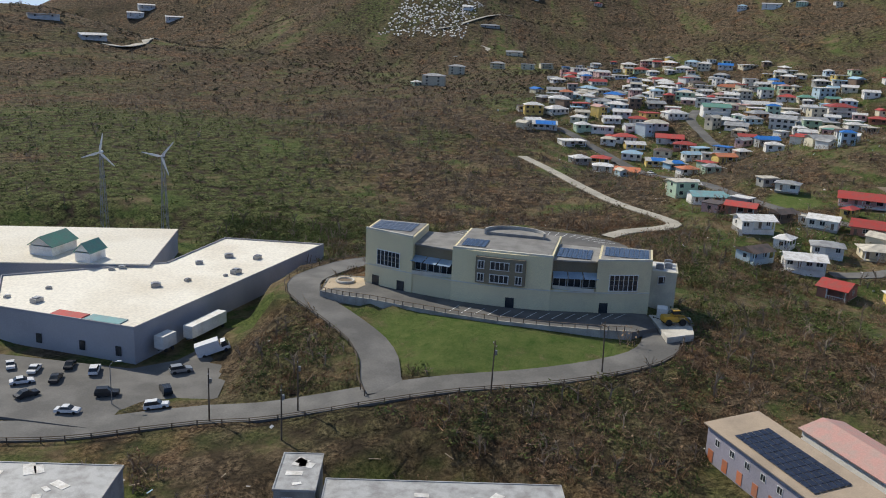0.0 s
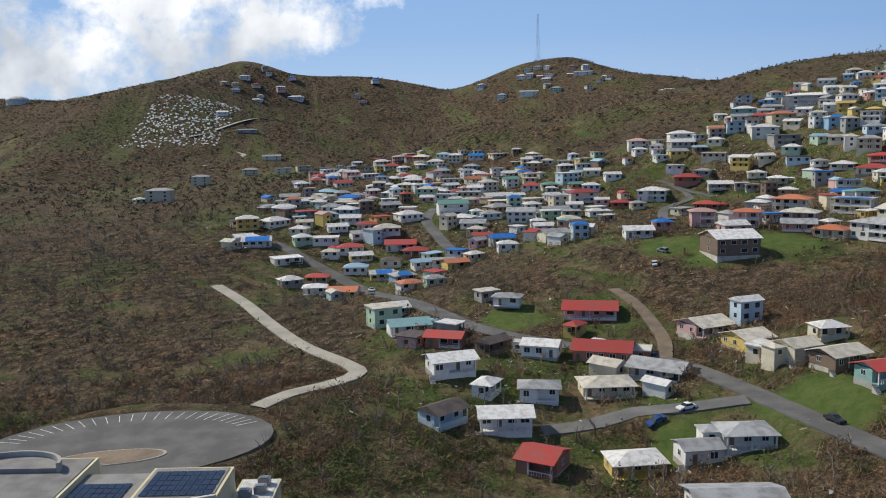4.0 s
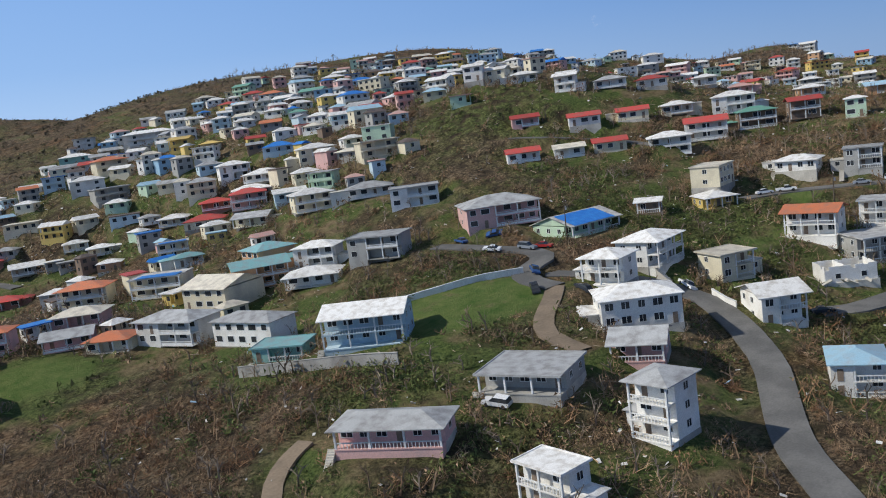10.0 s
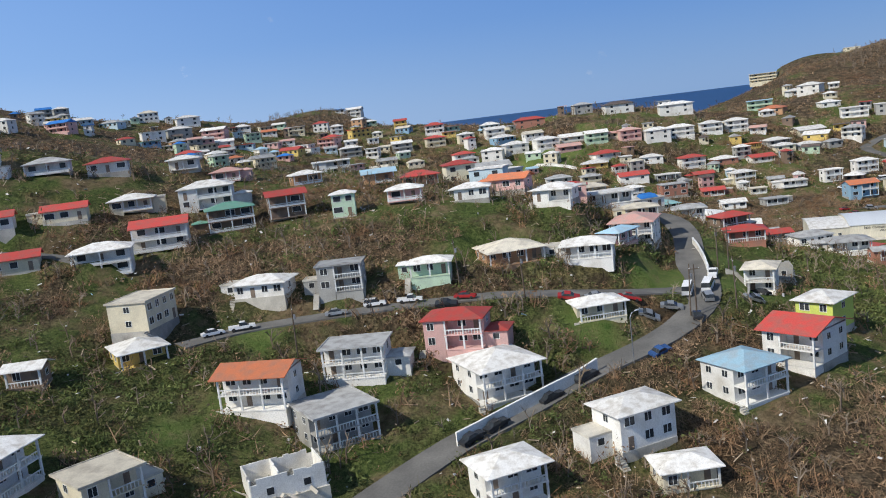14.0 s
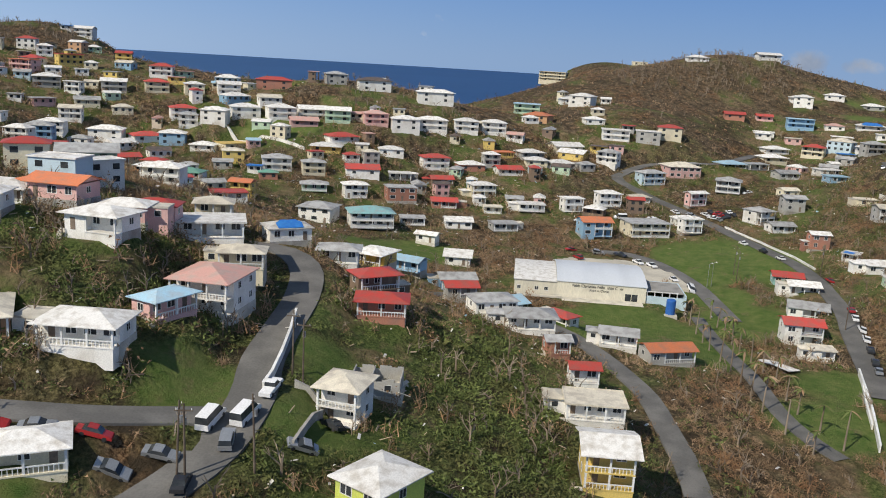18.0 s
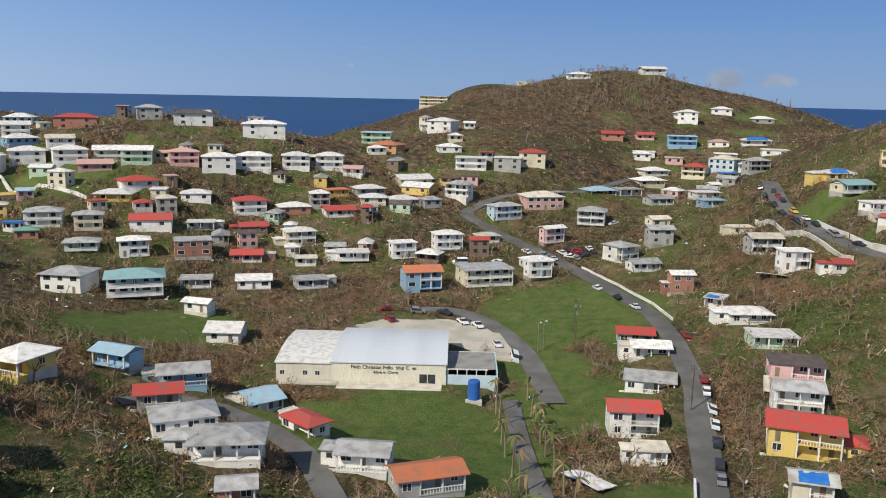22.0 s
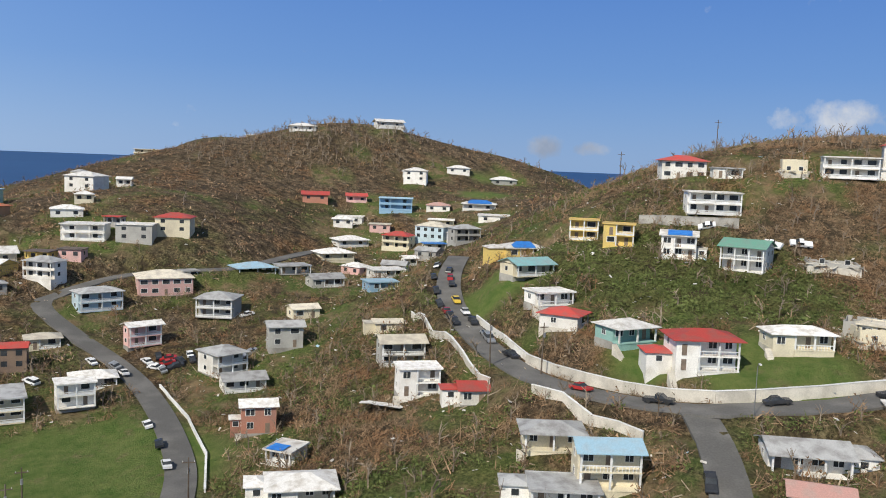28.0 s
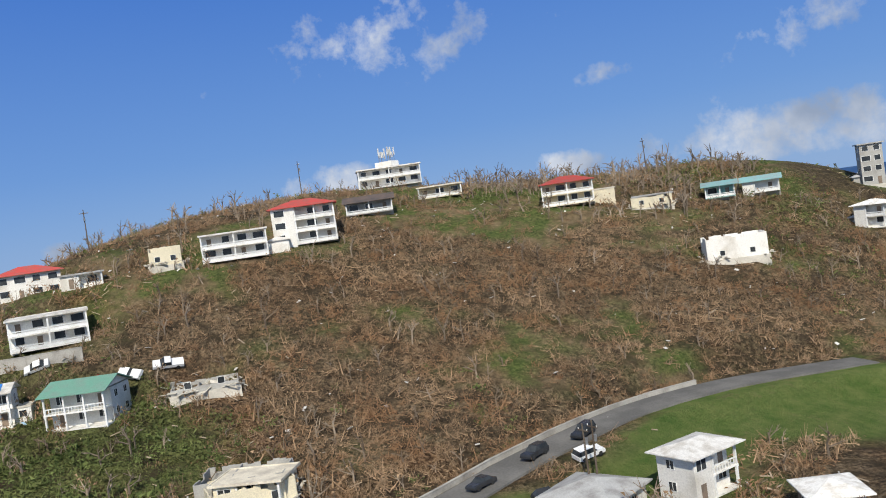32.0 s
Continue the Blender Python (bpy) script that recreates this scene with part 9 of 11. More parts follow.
    deck("pavement_church_lot", [(622, 100), (640, 104), (652, 96), (650, 70), (636, 60), (612, 56), (612, 62), (624, 74)], 113.2, 114.62, TRACK, "pale gravel and concrete car park behind the church", "car park")


# ---- blocks at the foot of the first view ----
def low_blocks():
    for x, y, w, d, z, h, m, lb in ((-57, 112, 20, 13, 94, 7, CONC, "long grey flat-roofed building stripped of its sheets"), (-20, 119, 6, 11, 94.5, 7.4, CONC, "grey concrete stair block with flat roof"), (2.5, 114, 36, 12, 94, 6.8, PALECONC, "long flat-roofed building with torn white roof sheets")):
        ob = thing("low_building", x, y, z, 3, lb, "building")
        settle(x, y, max(w, d) / 2, z)
        part("wall", boxes("wall", [(-w / 2, -d / 2, -3, w / 2, d / 2, h)], m), ob)
        part("roof", flat_roof(w, d, h, 0.2, ROOF["grey"]), ob)
        rr = random.Random(int(x))
        for k in range(7):
            s = rr.uniform(0.6, 1.8)
            part("roof_sheet", boxes("roof_sheet", [(-s, -s * 0.5, 0, s, s * 0.5, 0.06)], ROOF["white"]), ob, "loose white roof sheet", at=(rr.uniform(-w / 2 + 2, w / 2 - 2), rr.uniform(-d / 2 + 1.5, d / 2 - 1.5), h + 0.23), turn=rr.uniform(0, 180))
        for i in range(int(w / 4)):
            opening(ob, (-w / 2 + 2 + 4 * i, -d / 2 - 0.01, h - 2.2), 0, 1.6, 1.2, True)
    ob = thing("warehouse", 57.5, 127.5, 97.5, 20, "lilac-walled block with tan roof and rows of solar panels", "building")
    settle(57.5, 127.5, 14, 97.5)
    part("wall", boxes("wall", [(-5, -15, -3, 5, 15, 6.6)], mat("lilac_wall", (0.40, 0.37, 0.42), (0.33, 0.31, 0.35), 0.2, 0.85)), ob)
    tan = mat("tan_roof", (0.42, 0.33, 0.24), (0.34, 0.27, 0.20), 0.2, 0.8)
    part("roof", mesh_of("roof", [(-5.6, -15.6, 6.4), (5.6, -15.6, 6.4), (5.6, 15.6, 6.4), (-5.6, 15.6, 6.4), (-5.6, -15.6, 6.6), (5.6, -15.6, 7.6), (5.6, 15.6, 7.6), (-5.6, 15.6, 6.6)], BOXF, tan), ob, "tan sheet roof")
    for i in range(6):
        for j in range(11):
            o = part("solar_panel", PVMESH, ob, at=(-3.4 + 1.15 * i, -9 + 1.75 * j, 6.87 + (1.15 * i - 3.4 + 5.6 - 2.2) * 0.0893 + 0.12))
            o.rotation_euler = (0, -math.atan(0.0893), 0)
    for j in range(7):
        opening(ob, (-5.01, -12 + 4 * j, 3.6), -90, 1.3, 1.3, True)
        part("rust_door", boxes("rust_door", [(-0.7, -0.05, 0, 0.7, 0.05, 2.2)], ROOF["orange"]), ob, at=(-5.02, -10.5 + 4 * j, 0.1), turn=-90)
    b = thing("warehouse", 73, 132, 97.5, 20, "block with pink and tan sheet roofs and solar panels", "building")
    part("wall", boxes("wall", [(-4.5, -16, -3, 4.5, 12, 5.6)], WALL["white"]), b)
    part("roof", gable_roof(28, 9, 5.6, 0.5, 1.4, ROOF["pink"], WALL["white"]), b, at=(0, -2, 0), turn=90)
    for i in range(3):
        for j in range(6):
            part("solar_panel", PVMESH, b, at=(-3.2 + 1.2 * i, -14 + 1.75 * j, 6.15 + 0.3 * i)).rotation_euler = (0, -math.atan(0.28), 0)


# ---- far marks: dome, mast, cemetery ----
def far_marks():
    ob = thing("domed_tank", -318, 1500, float(rise(np.array([-318.0]), np.array([1500.0]))[0]), 0, "white domed water tank on a far ridge", "water tank")
    part("drum", tube("drum", [(0, 0, -6), (0, 0, 2)], [16, 16], WALL["white"], 24), ob)
    part("dome", tube("dome", [(0, 0, 2 + 7 * math.sin(a)) for a in (0, 0.3, 0.6, 0.9, 1.2, 1.5)], [17 * math.cos(a) for a in (0, 0.3, 0.6, 0.9, 1.2, 1.5)], WALL["white"], 24), ob, "white dome")
    z = float(rise(np.array([452.0]), np.array([1335.0]))[0])
    lattice("radio_mast", 452, 1335, z - 1, 82, 2.6, 0.7, "tall steel lattice radio mast on the far summit", "mast", STEEL)
    rr, v, f = random.Random(8), [], []
    for k in range(560):
        a, b = rr.random(), rr.random()
        x, y = -120 + 110 * a + 30 * b, 1150 + 190 * b + 10 * a
        zz = float(ground_at(x, y))
        s, t, h = rr.uniform(0.6, 1.5), rr.uniform(0.9, 1.9), rr.uniform(0.3, 0.8)
        o = len(v)
        for up in (-0.5, h):
            v += [(px, py, float(ground_at(px, py)) + up) for px, py in ((x - s, y - t), (x + s, y - t), (x + s, y + t), (x - s, y + t))]
        f += [tuple(q + o for q in p) for p in BOXF]
    tagged(new("graves", mesh_of("graves", v, f, WALL["white"])), "white tombs of a cemetery on a far slope", "graves", kind="stuff")


public_building()
store()
turbines()
church()
low_blocks()
far_marks()
cut_roads()


def ease_bank(x0, x1, y0, y1):
    """Rounds off the bank between two stretches of road."""
    i0, i1 = np.searchsorted(GX, (x0, x1))
    j0, j1 = np.searchsorted(GY, (y0, y1))
    for _ in range(6):
        z = ZZ[j0 - 1:j1 + 1, i0 - 1:i1 + 1]
        mean = (z[:-2, 1:-1] + z[2:, 1:-1] + z[1:-1, :-2] + z[1:-1, 2:]) / 4
        ZZ[j0:j1, i0:i1] = np.where(SIDE[j0:j1, i0:i1] > 0.95, ZZ[j0:j1, i0:i1], mean)


ease_bank(-32, 46, 150, 184)


# ---- vehicles ----
PAINT = {
    "white": mat("white_car_paint", (0.78, 0.78, 0.78), (0.72, 0.72, 0.72), 0.5, 0.25, bump=0), "dark": mat("dark_car_paint", (0.03, 0.032, 0.036), (0.045, 0.046, 0.05), 0.5, 0.25, bump=0),
    "silver": mat("silver_car_paint", (0.40, 0.41, 0.42), (0.34, 0.35, 0.36), 0.5, 0.3, 0.5, bump=0), "blue": mat("blue_car_paint", (0.04, 0.09, 0.24), (0.05, 0.11, 0.26), 0.5, 0.25, bump=0),
    "red": mat("red_car_paint", (0.36, 0.03, 0.03), (0.30, 0.03, 0.03), 0.5, 0.25, bump=0), "yellow": mat("yellow_car_paint", (0.70, 0.48, 0.06), (0.6, 0.42, 0.06), 0.5, 0.3, bump=0),
    "teal": mat("teal_car_paint", (0.06, 0.28, 0.28), (0.06, 0.24, 0.24), 0.5, 0.3, bump=0),
}
FORMS = {  # length, width, body profile (x, z), cabin profile, wheel spots, wheel size
    "saloon": (4.6, 1.75, [(-2.3, 0.35), (-2.3, 0.85), (-1.6, 0.95), (0.9, 0.95), (2.15, 0.78), (2.3, 0.55), (2.3, 0.35)], [(-1.55, 0.95), (-0.95, 1.40), (0.25, 1.42), (1.0, 0.95)], (-1.4, 1.4), 0.32),
    "suv": (4.7, 1.85, [(-2.3, 0.4), (-2.35, 1.05), (1.0, 1.08), (2.2, 0.98), (2.35, 0.7), (2.35, 0.4)], [(-2.25, 1.05), (-2.0, 1.72), (0.2, 1.74), (1.0, 1.08)], (-1.45, 1.45), 0.38),
    "pickup": (5.4, 1.85, [(-2.7, 0.5), (-2.7, 1.1), (-0.5, 1.1), (-0.5, 1.08), (1.3, 1.08), (2.6, 0.98), (2.7, 0.5)], [(-0.55, 1.08), (-0.45, 1.72), (0.6, 1.74), (1.35, 1.08)], (-1.7, 1.7), 0.40),
    "van": (5.6, 2.0, [(-2.8, 0.4), (-2.8, 1.3), (1.9, 1.3), (2.6, 1.05), (2.8, 0.7), (2.8, 0.4)], [(-2.78, 1.3), (-2.7, 2.35), (1.1, 2.35), (1.95, 1.3)], (-1.8, 1.8), 0.38),
    "bus": (9.5, 2.4, [(-4.75, 0.5), (-4.75, 1.5), (4.7, 1.5), (4.75, 0.5)], [(-4.7, 1.5), (-4.65, 2.9), (4.5, 2.9), (4.68, 1.5)], (-3.0, 3.0), 0.48),
    "truck": (7.5, 2.4, [(-3.7, 0.6), (-3.7, 3.3), (1.6, 3.3), (1.65, 1.4), (3.5, 1.4), (3.7, 0.6)], [(1.9, 1.4), (1.95, 2.5), (3.0, 2.5), (3.5, 1.4)], (-2.3, 2.6), 0.48),
}
MADE = {}


def extrude(name, prof, wide, m, narrow=1.0):
    n = len(prof)
    top = max(z for _, z in prof)
    v = [(x, s * wide / 2 * (narrow if z > top - 0.15 else 1), z) for s in (-1, 1) for x, z in prof]
    f = [tuple(range(n)), tuple(range(2 * n - 1, n - 1, -1))] + [(i, n + i, n + (i + 1) % n, (i + 1) % n) for i in range(n)]
    return mesh_of(name, v, f, m)


def car(x, y, yaw, kind, colour):
    if (kind, colour) not in MADE:
        _, wide, body, cabin, spots, r = FORMS[kind]
        paint = PAINT[colour]
        roof = [(cabin[1][0] - 0.03, cabin[1][1]), (cabin[1][0], cabin[1][1] + 0.05), (cabin[2][0], cabin[2][1] + 0.05), (cabin[2][0] + 0.05, cabin[2][1])]
        MADE[kind, colour] = (extrude("body", body, wide, paint, 0.95), extrude("glasshouse", cabin, wide - 0.1, GLASS, 0.86), extrude("roof", roof, wide * 0.84, paint),
                              tube("wheel", [(0, -0.11, 0), (0, -0.09, 0), (0, 0.09, 0), (0, 0.11, 0)], [r * 0.8, r, r, r * 0.8], RUBBER, 12), spots, r, wide)
    body, glass, roof, wheel, spots, r, wide = MADE[kind, colour]
    word = {"saloon": "saloon car", "suv": "sport utility car", "pickup": "pickup truck", "van": "passenger van", "bus": "small bus", "truck": "box truck"}[kind]
    e = 1.6
    a = radians(yaw)
    dx, dy = math.cos(a), math.sin(a)
    z0, z1 = top_at(x - dx * e, y - dy * e), top_at(x + dx * e, y + dy * e)
    s0, s1 = top_at(x + dy * 0.8, y - dx * 0.8), top_at(x - dy * 0.8, y + dx * 0.8)
    ob = thing("car" if kind in ("saloon", "suv") else word.replace(" ", "_"), x, y, (z0 + z1) / 2 + 0.03, 0, f"{colour} {word} parked on the hillside roads", "car" if kind in ("saloon", "suv") else word.split()[-1], "parked vehicles")
    ob.rotation_euler = (math.atan2(s1 - s0, 1.6) , -math.atan2(z1 - z0, 2 * e), a)
    part("body", body, ob)
    part("glasshouse", glass, ob)
    part("roof", roof, ob)
    for sx in spots:
        for sy in (-1, 1):
            part("wheel", wheel, ob, at=(sx, sy * (wide / 2 - 0.1), r))


PLAN = []
for rname, rw, rsurf, line, rz in LINES:
    PLAN.append((rw, line, rz))


def top_at(x, y):
    """Height of the road if there is one here, else of the ground."""
    best, z = 1e9, None
    for rw, line, rz in PLAN:
        d = np.hypot(line[:, 0] - x, line[:, 1] - y)
        i = int(d.argmin())
        if d[i] < rw / 2 + 0.8 and d[i] < best:
            best, z = d[i], rz[i] + 0.09
    if z is not None:
        return float(z)
    if 612 < x < 652 and 56 < y < 104:
        return max(ground_at(x, y), 114.62)
    if -118 < x < -44 and 142 < y < 178:
        return max(ground_at(x, y), 95.3)
    return ground_at(x, y)


CREO = mat("tarred_pole", (0.10, 0.075, 0.055), (0.16, 0.13, 0.10), 0.6, 0.9)


def utility_pole(x, y, yaw):
    z = top_at(x, y)
    ob = thing("utility_pole", x, y, z, yaw, "weathered wooden utility pole with crossarm", "utility pole", "utility poles")
    lean = hr.uniform(-0.5, 0.5)
    part("shaft", tube("shaft", [(0, 0, -0.8), (lean * 0.4, 0, 5), (lean, 0, 10.5)], [0.17, 0.14, 0.10], CREO, 8), ob)
    part("crossarm", boxes("crossarm", [(lean - 0.06, -1.1, 9.5, lean + 0.06, 1.1, 9.66)], CREO), ob)
    for k in (-0.95, 0.0, 0.95):
        part("insulator", tube("insulator", [(lean, k, 9.66), (lean, k, 9.9)], [0.06, 0.04], TRIM, 6), ob)
    part("transformer", tube("transformer", [(lean * 0.8 + 0.32, 0, 7.6), (lean * 0.8 + 0.32, 0, 8.5)], [0.24, 0.24], STEEL, 10), ob)


def street_lamp(x, y, yaw):
    z = top_at(x, y)
    ob = thing("street_lamp", x, y, z, yaw, "grey steel street lamp with arched arm", "street lamp", "street lamps")
    part("shaft", tube("shaft", [(0, 0, -0.5), (0, 0, 8.0), (0.5, 0, 8.7), (1.6, 0, 8.9)], [0.11, 0.08, 0.06, 0.05], STEEL, 8), ob)
    part("lamp_head", boxes("lamp_head", [(1.4, -0.16, 8.82, 2.2, 0.16, 9.0)], TRIM), ob)


COATS = {"white": WALL["white"], "cream": PALECONC, "grey": CONC, "pinkwhite": WALL["pink"]}


def long_wall(name, high, coat, pts):
    """A wall along points of the plan, in cast lengths with a coping."""
    ob = thing("garden_wall", pts[0][0], pts[0][1], 0, 0, f"{ {'white': 'white painted', 'cream': 'stained cream', 'grey': 'grey block', 'pinkwhite': 'faded pink'}[coat]} concrete boundary wall along the slope", "wall")
    o = Vector(pts[0])
    for p, q in zip(pts[:-1], pts[1:]):
        p, q = Vector(p), Vector(q)
        n = max(1, int((q - p).length / 5))
        for i in range(n):
            a, b = p + (q - p) * (i / n), p + (q - p) * ((i + 1) / n)
            s = Vector(((b - a).y, -(b - a).x)).normalized() * 0.15
            za, zb = ground_at(*a), ground_at(*b)
            a0, b0 = a - o, b - o
            v = [(*(a0 - s), za - 1.5), (*(b0 - s), zb - 1.5), (*(b0 + s), zb - 1.5), (*(a0 + s), za - 1.5), (*(a0 - s), za + high), (*(b0 - s), zb + high), (*(b0 + s), zb + high), (*(a0 + s), za + high)]
            part("wall_length", mesh_of("wall_length", v, BOXF, COATS[coat]), ob)
            c = s * 1.5
            v = [(*(a0 - c), za + high + 0.003), (*(b0 - c), zb + high + 0.003), (*(b0 + c), zb + high + 0.003), (*(a0 + c), za + high + 0.003), (*(a0 - c), za + high + 0.12), (*(b0 - c), zb + high + 0.12), (*(b0 + c), zb + high + 0.12), (*(a0 + c), za + high + 0.12)]
            part("coping", mesh_of("coping", v, BOXF, TRIM if coat != "grey" else CONC), ob)


car(615.2, -157.0, 97, "suv", "dark")
car(613.9, -166.5, 100, "suv", "dark")
car(614.6, -145.6, 95, "saloon", "dark")
car(-90.7, 167.4, 119, "saloon", "white")
car(-84.8, 165.9, 98, "saloon", "white")
car(-84.2, 159.5, 30, "saloon", "white")
car(-78.4, 161.9, 99, "saloon", "dark")
car(-80.3, 153.7, 51, "saloon", "dark")
car(-78.7, 169.0, 101, "saloon", "dark")
car(-72.5, 166.9, 103, "suv", "white")
car(-69.5, 147.8, 4, "saloon", "white")
car(-65.4, 156.1, 15, "suv", "dark")
car(-53.3, 150.1, 13, "suv", "white")
car(-54.7, 159.0, 121, "suv", "dark")
car(-55.1, 169.4, 31, "suv", "silver")
car(-50.9, 180.1, 18, "truck", "white")
car(143.1, 292.6, -47, "van", "white")
car(152.5, 282.5, -63, "saloon", "dark")
car(143.2, 242.4, -165, "saloon", "white")
car(135.2, 240.4, -168, "saloon", "blue")
car(165.9, 200.2, -89, "saloon", "white")
car(94.9, 428.9, -80, "saloon", "white")
car(92.8, 412.7, -78, "saloon", "silver")
car(164.4, 221.0, -83, "saloon", "dark")
car(184.7, 348.8, 68, "saloon", "white")
car(192.4, 358.8, 110, "suv", "silver")
car(257.7, 231.3, 104, "suv", "white")
car(326.5, 298.4, 72, "saloon", "blue")
car(330.8, 290.3, 110, "saloon", "blue")
car(320.0, 282.6, 111, "saloon", "white")
car(325.6, 276.1, -79, "suv", "silver")
car(312.3, 264.2, -133, "saloon", "blue")
car(302.1, 256.4, -134, "saloon", "dark")
car(329.4, 236.6, -123, "pickup", "white")
car(307.2, 247.8, 79, "saloon", "dark")
car(329.8, 274.1, -77, "saloon", "red")
car(377.4, 184.9, -38, "saloon", "dark")
car(373.3, 188.0, -37, "saloon", "dark")
car(386.8, 177.4, -43, "saloon", "dark")
car(393.0, 172.2, -42, "suv", "dark")
car(352.7, 198.9, -24, "suv", "blue")
car(335.7, 210.3, -56, "saloon", "dark")
car(411.7, 217.8, -72, "suv", "white")
car(405.5, 223.9, -69, "saloon", "silver")
car(397.3, 241.0, -60, "pickup", "white")
car(345.1, 177.7, -91, "saloon", "silver")
car(418.6, 178.4, -79, "saloon", "red")
car(413.8, 210.7, -78, "pickup", "white")
car(411.4, 202.1, -81, "saloon", "dark")
car(415.6, 199.2, -86, "saloon", "red")
car(420.0, 173.0, -73, "saloon", "silver")
car(423.1, 158.6, -85, "saloon", "silver")
car(434.8, 151.4, -10, "van", "white")
car(443.1, 150.3, -5, "pickup", "white")
car(442.2, 141.0, 53, "saloon", "dark")
car(432.0, 142.8, 118, "saloon", "silver")
car(417.6, 153.7, 9, "saloon", "dark")
car(402.0, 160.1, -39, "saloon", "blue")
car(393.9, 245.7, -45, "saloon", "white")
car(432.4, 155.5, -6, "van", "white")
car(427.7, 151.6, 12, "suv", "silver")
car(418.8, 163.0, -75, "saloon", "silver")
car(421.7, 166.7, -76, "saloon", "red")
car(657.7, 95.3, 122, "saloon", "red")
car(656.0, 84.9, -78, "suv", "silver")
car(655.6, 76.4, -130, "pickup", "dark")
car(645.8, 70.8, -156, "pickup", "white")
car(646.7, 93.0, 31, "suv", "red")
car(623.1, 61.3, -166, "saloon", "white")
car(613.2, 57.3, -174, "suv", "white")
car(653.3, 17.5, 13, "saloon", "white")
car(589.6, 13.7, -8, "saloon", "red")
car(582.6, 14.9, -13, "saloon", "white")
car(572.7, 16.6, -9, "saloon", "white")
car(564.9, 18.1, -12, "saloon", "white")
car(556.2, 20.0, -13, "saloon", "dark")
car(546.5, 22.3, -15, "saloon", "dark")
car(540.0, 23.9, -15, "saloon", "silver")
car(679.6, 25.0, 19, "saloon", "white")
car(666.0, 20.6, 11, "saloon", "dark")
car(623.2, 9.4, 2, "saloon", "red")
car(642.2, 66.3, -157, "pickup", "white")
car(722.5, 46.1, 35, "saloon", "white")
car(714.9, 36.6, 28, "saloon", "white")
car(724.5, 32.2, 34, "saloon", "white")
car(725.1, 26.7, 97, "saloon", "red")
car(726.9, 21.1, 11, "saloon", "white")
car(719.9, 39.5, 38, "saloon", "silver")
car(720.7, 29.4, 55, "saloon", "white")
car(716.8, -45.8, 176, "saloon", "dark")
car(688.7, -50.3, -179, "saloon", "dark")
car(677.4, -50.9, -177, "saloon", "silver")
car(661.5, -53.1, -160, "saloon", "dark")
car(633.8, -59.4, -145, "saloon", "red")
car(592.9, -64.7, 158, "saloon", "dark")
car(573.4, -55.0, 7, "suv", "red")
car(566.6, -47.2, 58, "suv", "white")
car(754.8, 7.1, 115, "saloon", "white")
car(698.1, 90.4, 64, "saloon", "white")
car(708.1, 71.9, 101, "van", "white")
car(710.3, 57.9, 54, "suv", "white")
car(749.2, -51.6, 160, "saloon", "silver")
car(732.7, -47.7, 173, "saloon", "dark")
car(705.5, -45.0, -178, "saloon", "dark")
car(697.7, -45.3, -181, "saloon", "red")
car(693.2, -45.4, -180, "saloon", "dark")
car(688.5, -45.6, -177, "saloon", "dark")
car(739.9, -53.5, 160, "saloon", "dark")
car(731.0, -52.2, 171, "saloon", "red")
car(723.4, -51.3, 171, "saloon", "dark")
car(707.6, -49.6, -178, "saloon", "yellow")
car(696.9, -50.0, -181, "saloon", "white")
car(674.2, -51.1, -177, "suv", "silver")
car(727.1, 29.5, 14, "saloon", "dark")
car(722.9, 23.4, 32, "saloon", "dark")
car(721.8, 26.5, 107, "saloon", "red")
car(719.2, 24.0, 109, "saloon", "dark")
car(722.8, 20.0, 11, "saloon", "dark")
car(718.5, 27.1, 22, "saloon", "silver")
car(622.1, -69.7, -130, "pickup", "dark")
car(614.2, -87.5, -100, "saloon", "dark")
car(617.6, -97.8, -97, "saloon", "silver")
car(612.1, -107.8, -93, "pickup", "dark")
car(611.6, -112.7, -93, "saloon", "dark")
car(722.5, 4.6, 109, "saloon", "silver")
car(693.2, -112.9, 59, "saloon", "white")
car(678.9, -130.9, 71, "pickup", "white")
car(684.6, -120.7, 11, "suv", "red")
car(681.5, -125.2, 23, "pickup", "white")
car(606.1, -149.1, -97, "suv", "dark")
car(608.9, -137.6, -117, "saloon", "dark")
car(608.3, -160.7, -102, "suv", "white")
utility_pole(-25.5, 145.8, 8)
utility_pole(9.9, 150.4, 16)
utility_pole(31.9, 159.8, 32)
utility_pole(-26.4, 136.0, 8)
street_lamp(-63.0, 152.5, 7)
utility_pole(-41.4, 143.9, 12)
utility_pole(335.4, 271.0, -77)
utility_pole(423.9, 202.6, -81)
utility_pole(422.2, 146.1, -83)
utility_pole(415.5, 186.6, -76)
street_lamp(398.0, 164.4, -39)
utility_pole(391.7, 226.6, -61)
utility_pole(419.1, 154.9, -83)
utility_pole(450.6, 149.2, 1)
utility_pole(418.8, 153.7, 9)
utility_pole(448.3, 146.9, 1)
utility_pole(627.6, 39.1, -165)
street_lamp(620.8, 50.3, -165)
utility_pole(573.0, 20.9, -10)
street_lamp(621.9, 48.7, -165)
utility_pole(634.6, 38.6, -165)
utility_pole(629.0, 10.7, 5)
utility_pole(654.6, -46.8, -157)
utility_pole(647.4, -55.7, -161)
street_lamp(610.4, -81.0, 162)
utility_pole(752.9, -111.6, 162)
utility_pole(603.2, -154.6, -103)
utility_pole(602.9, -155.8, -103)
utility_pole(751.8, -144.3, 162)
utility_pole(748.1, -206.4, -94)
utility_pole(677.3, -278.0, -111)
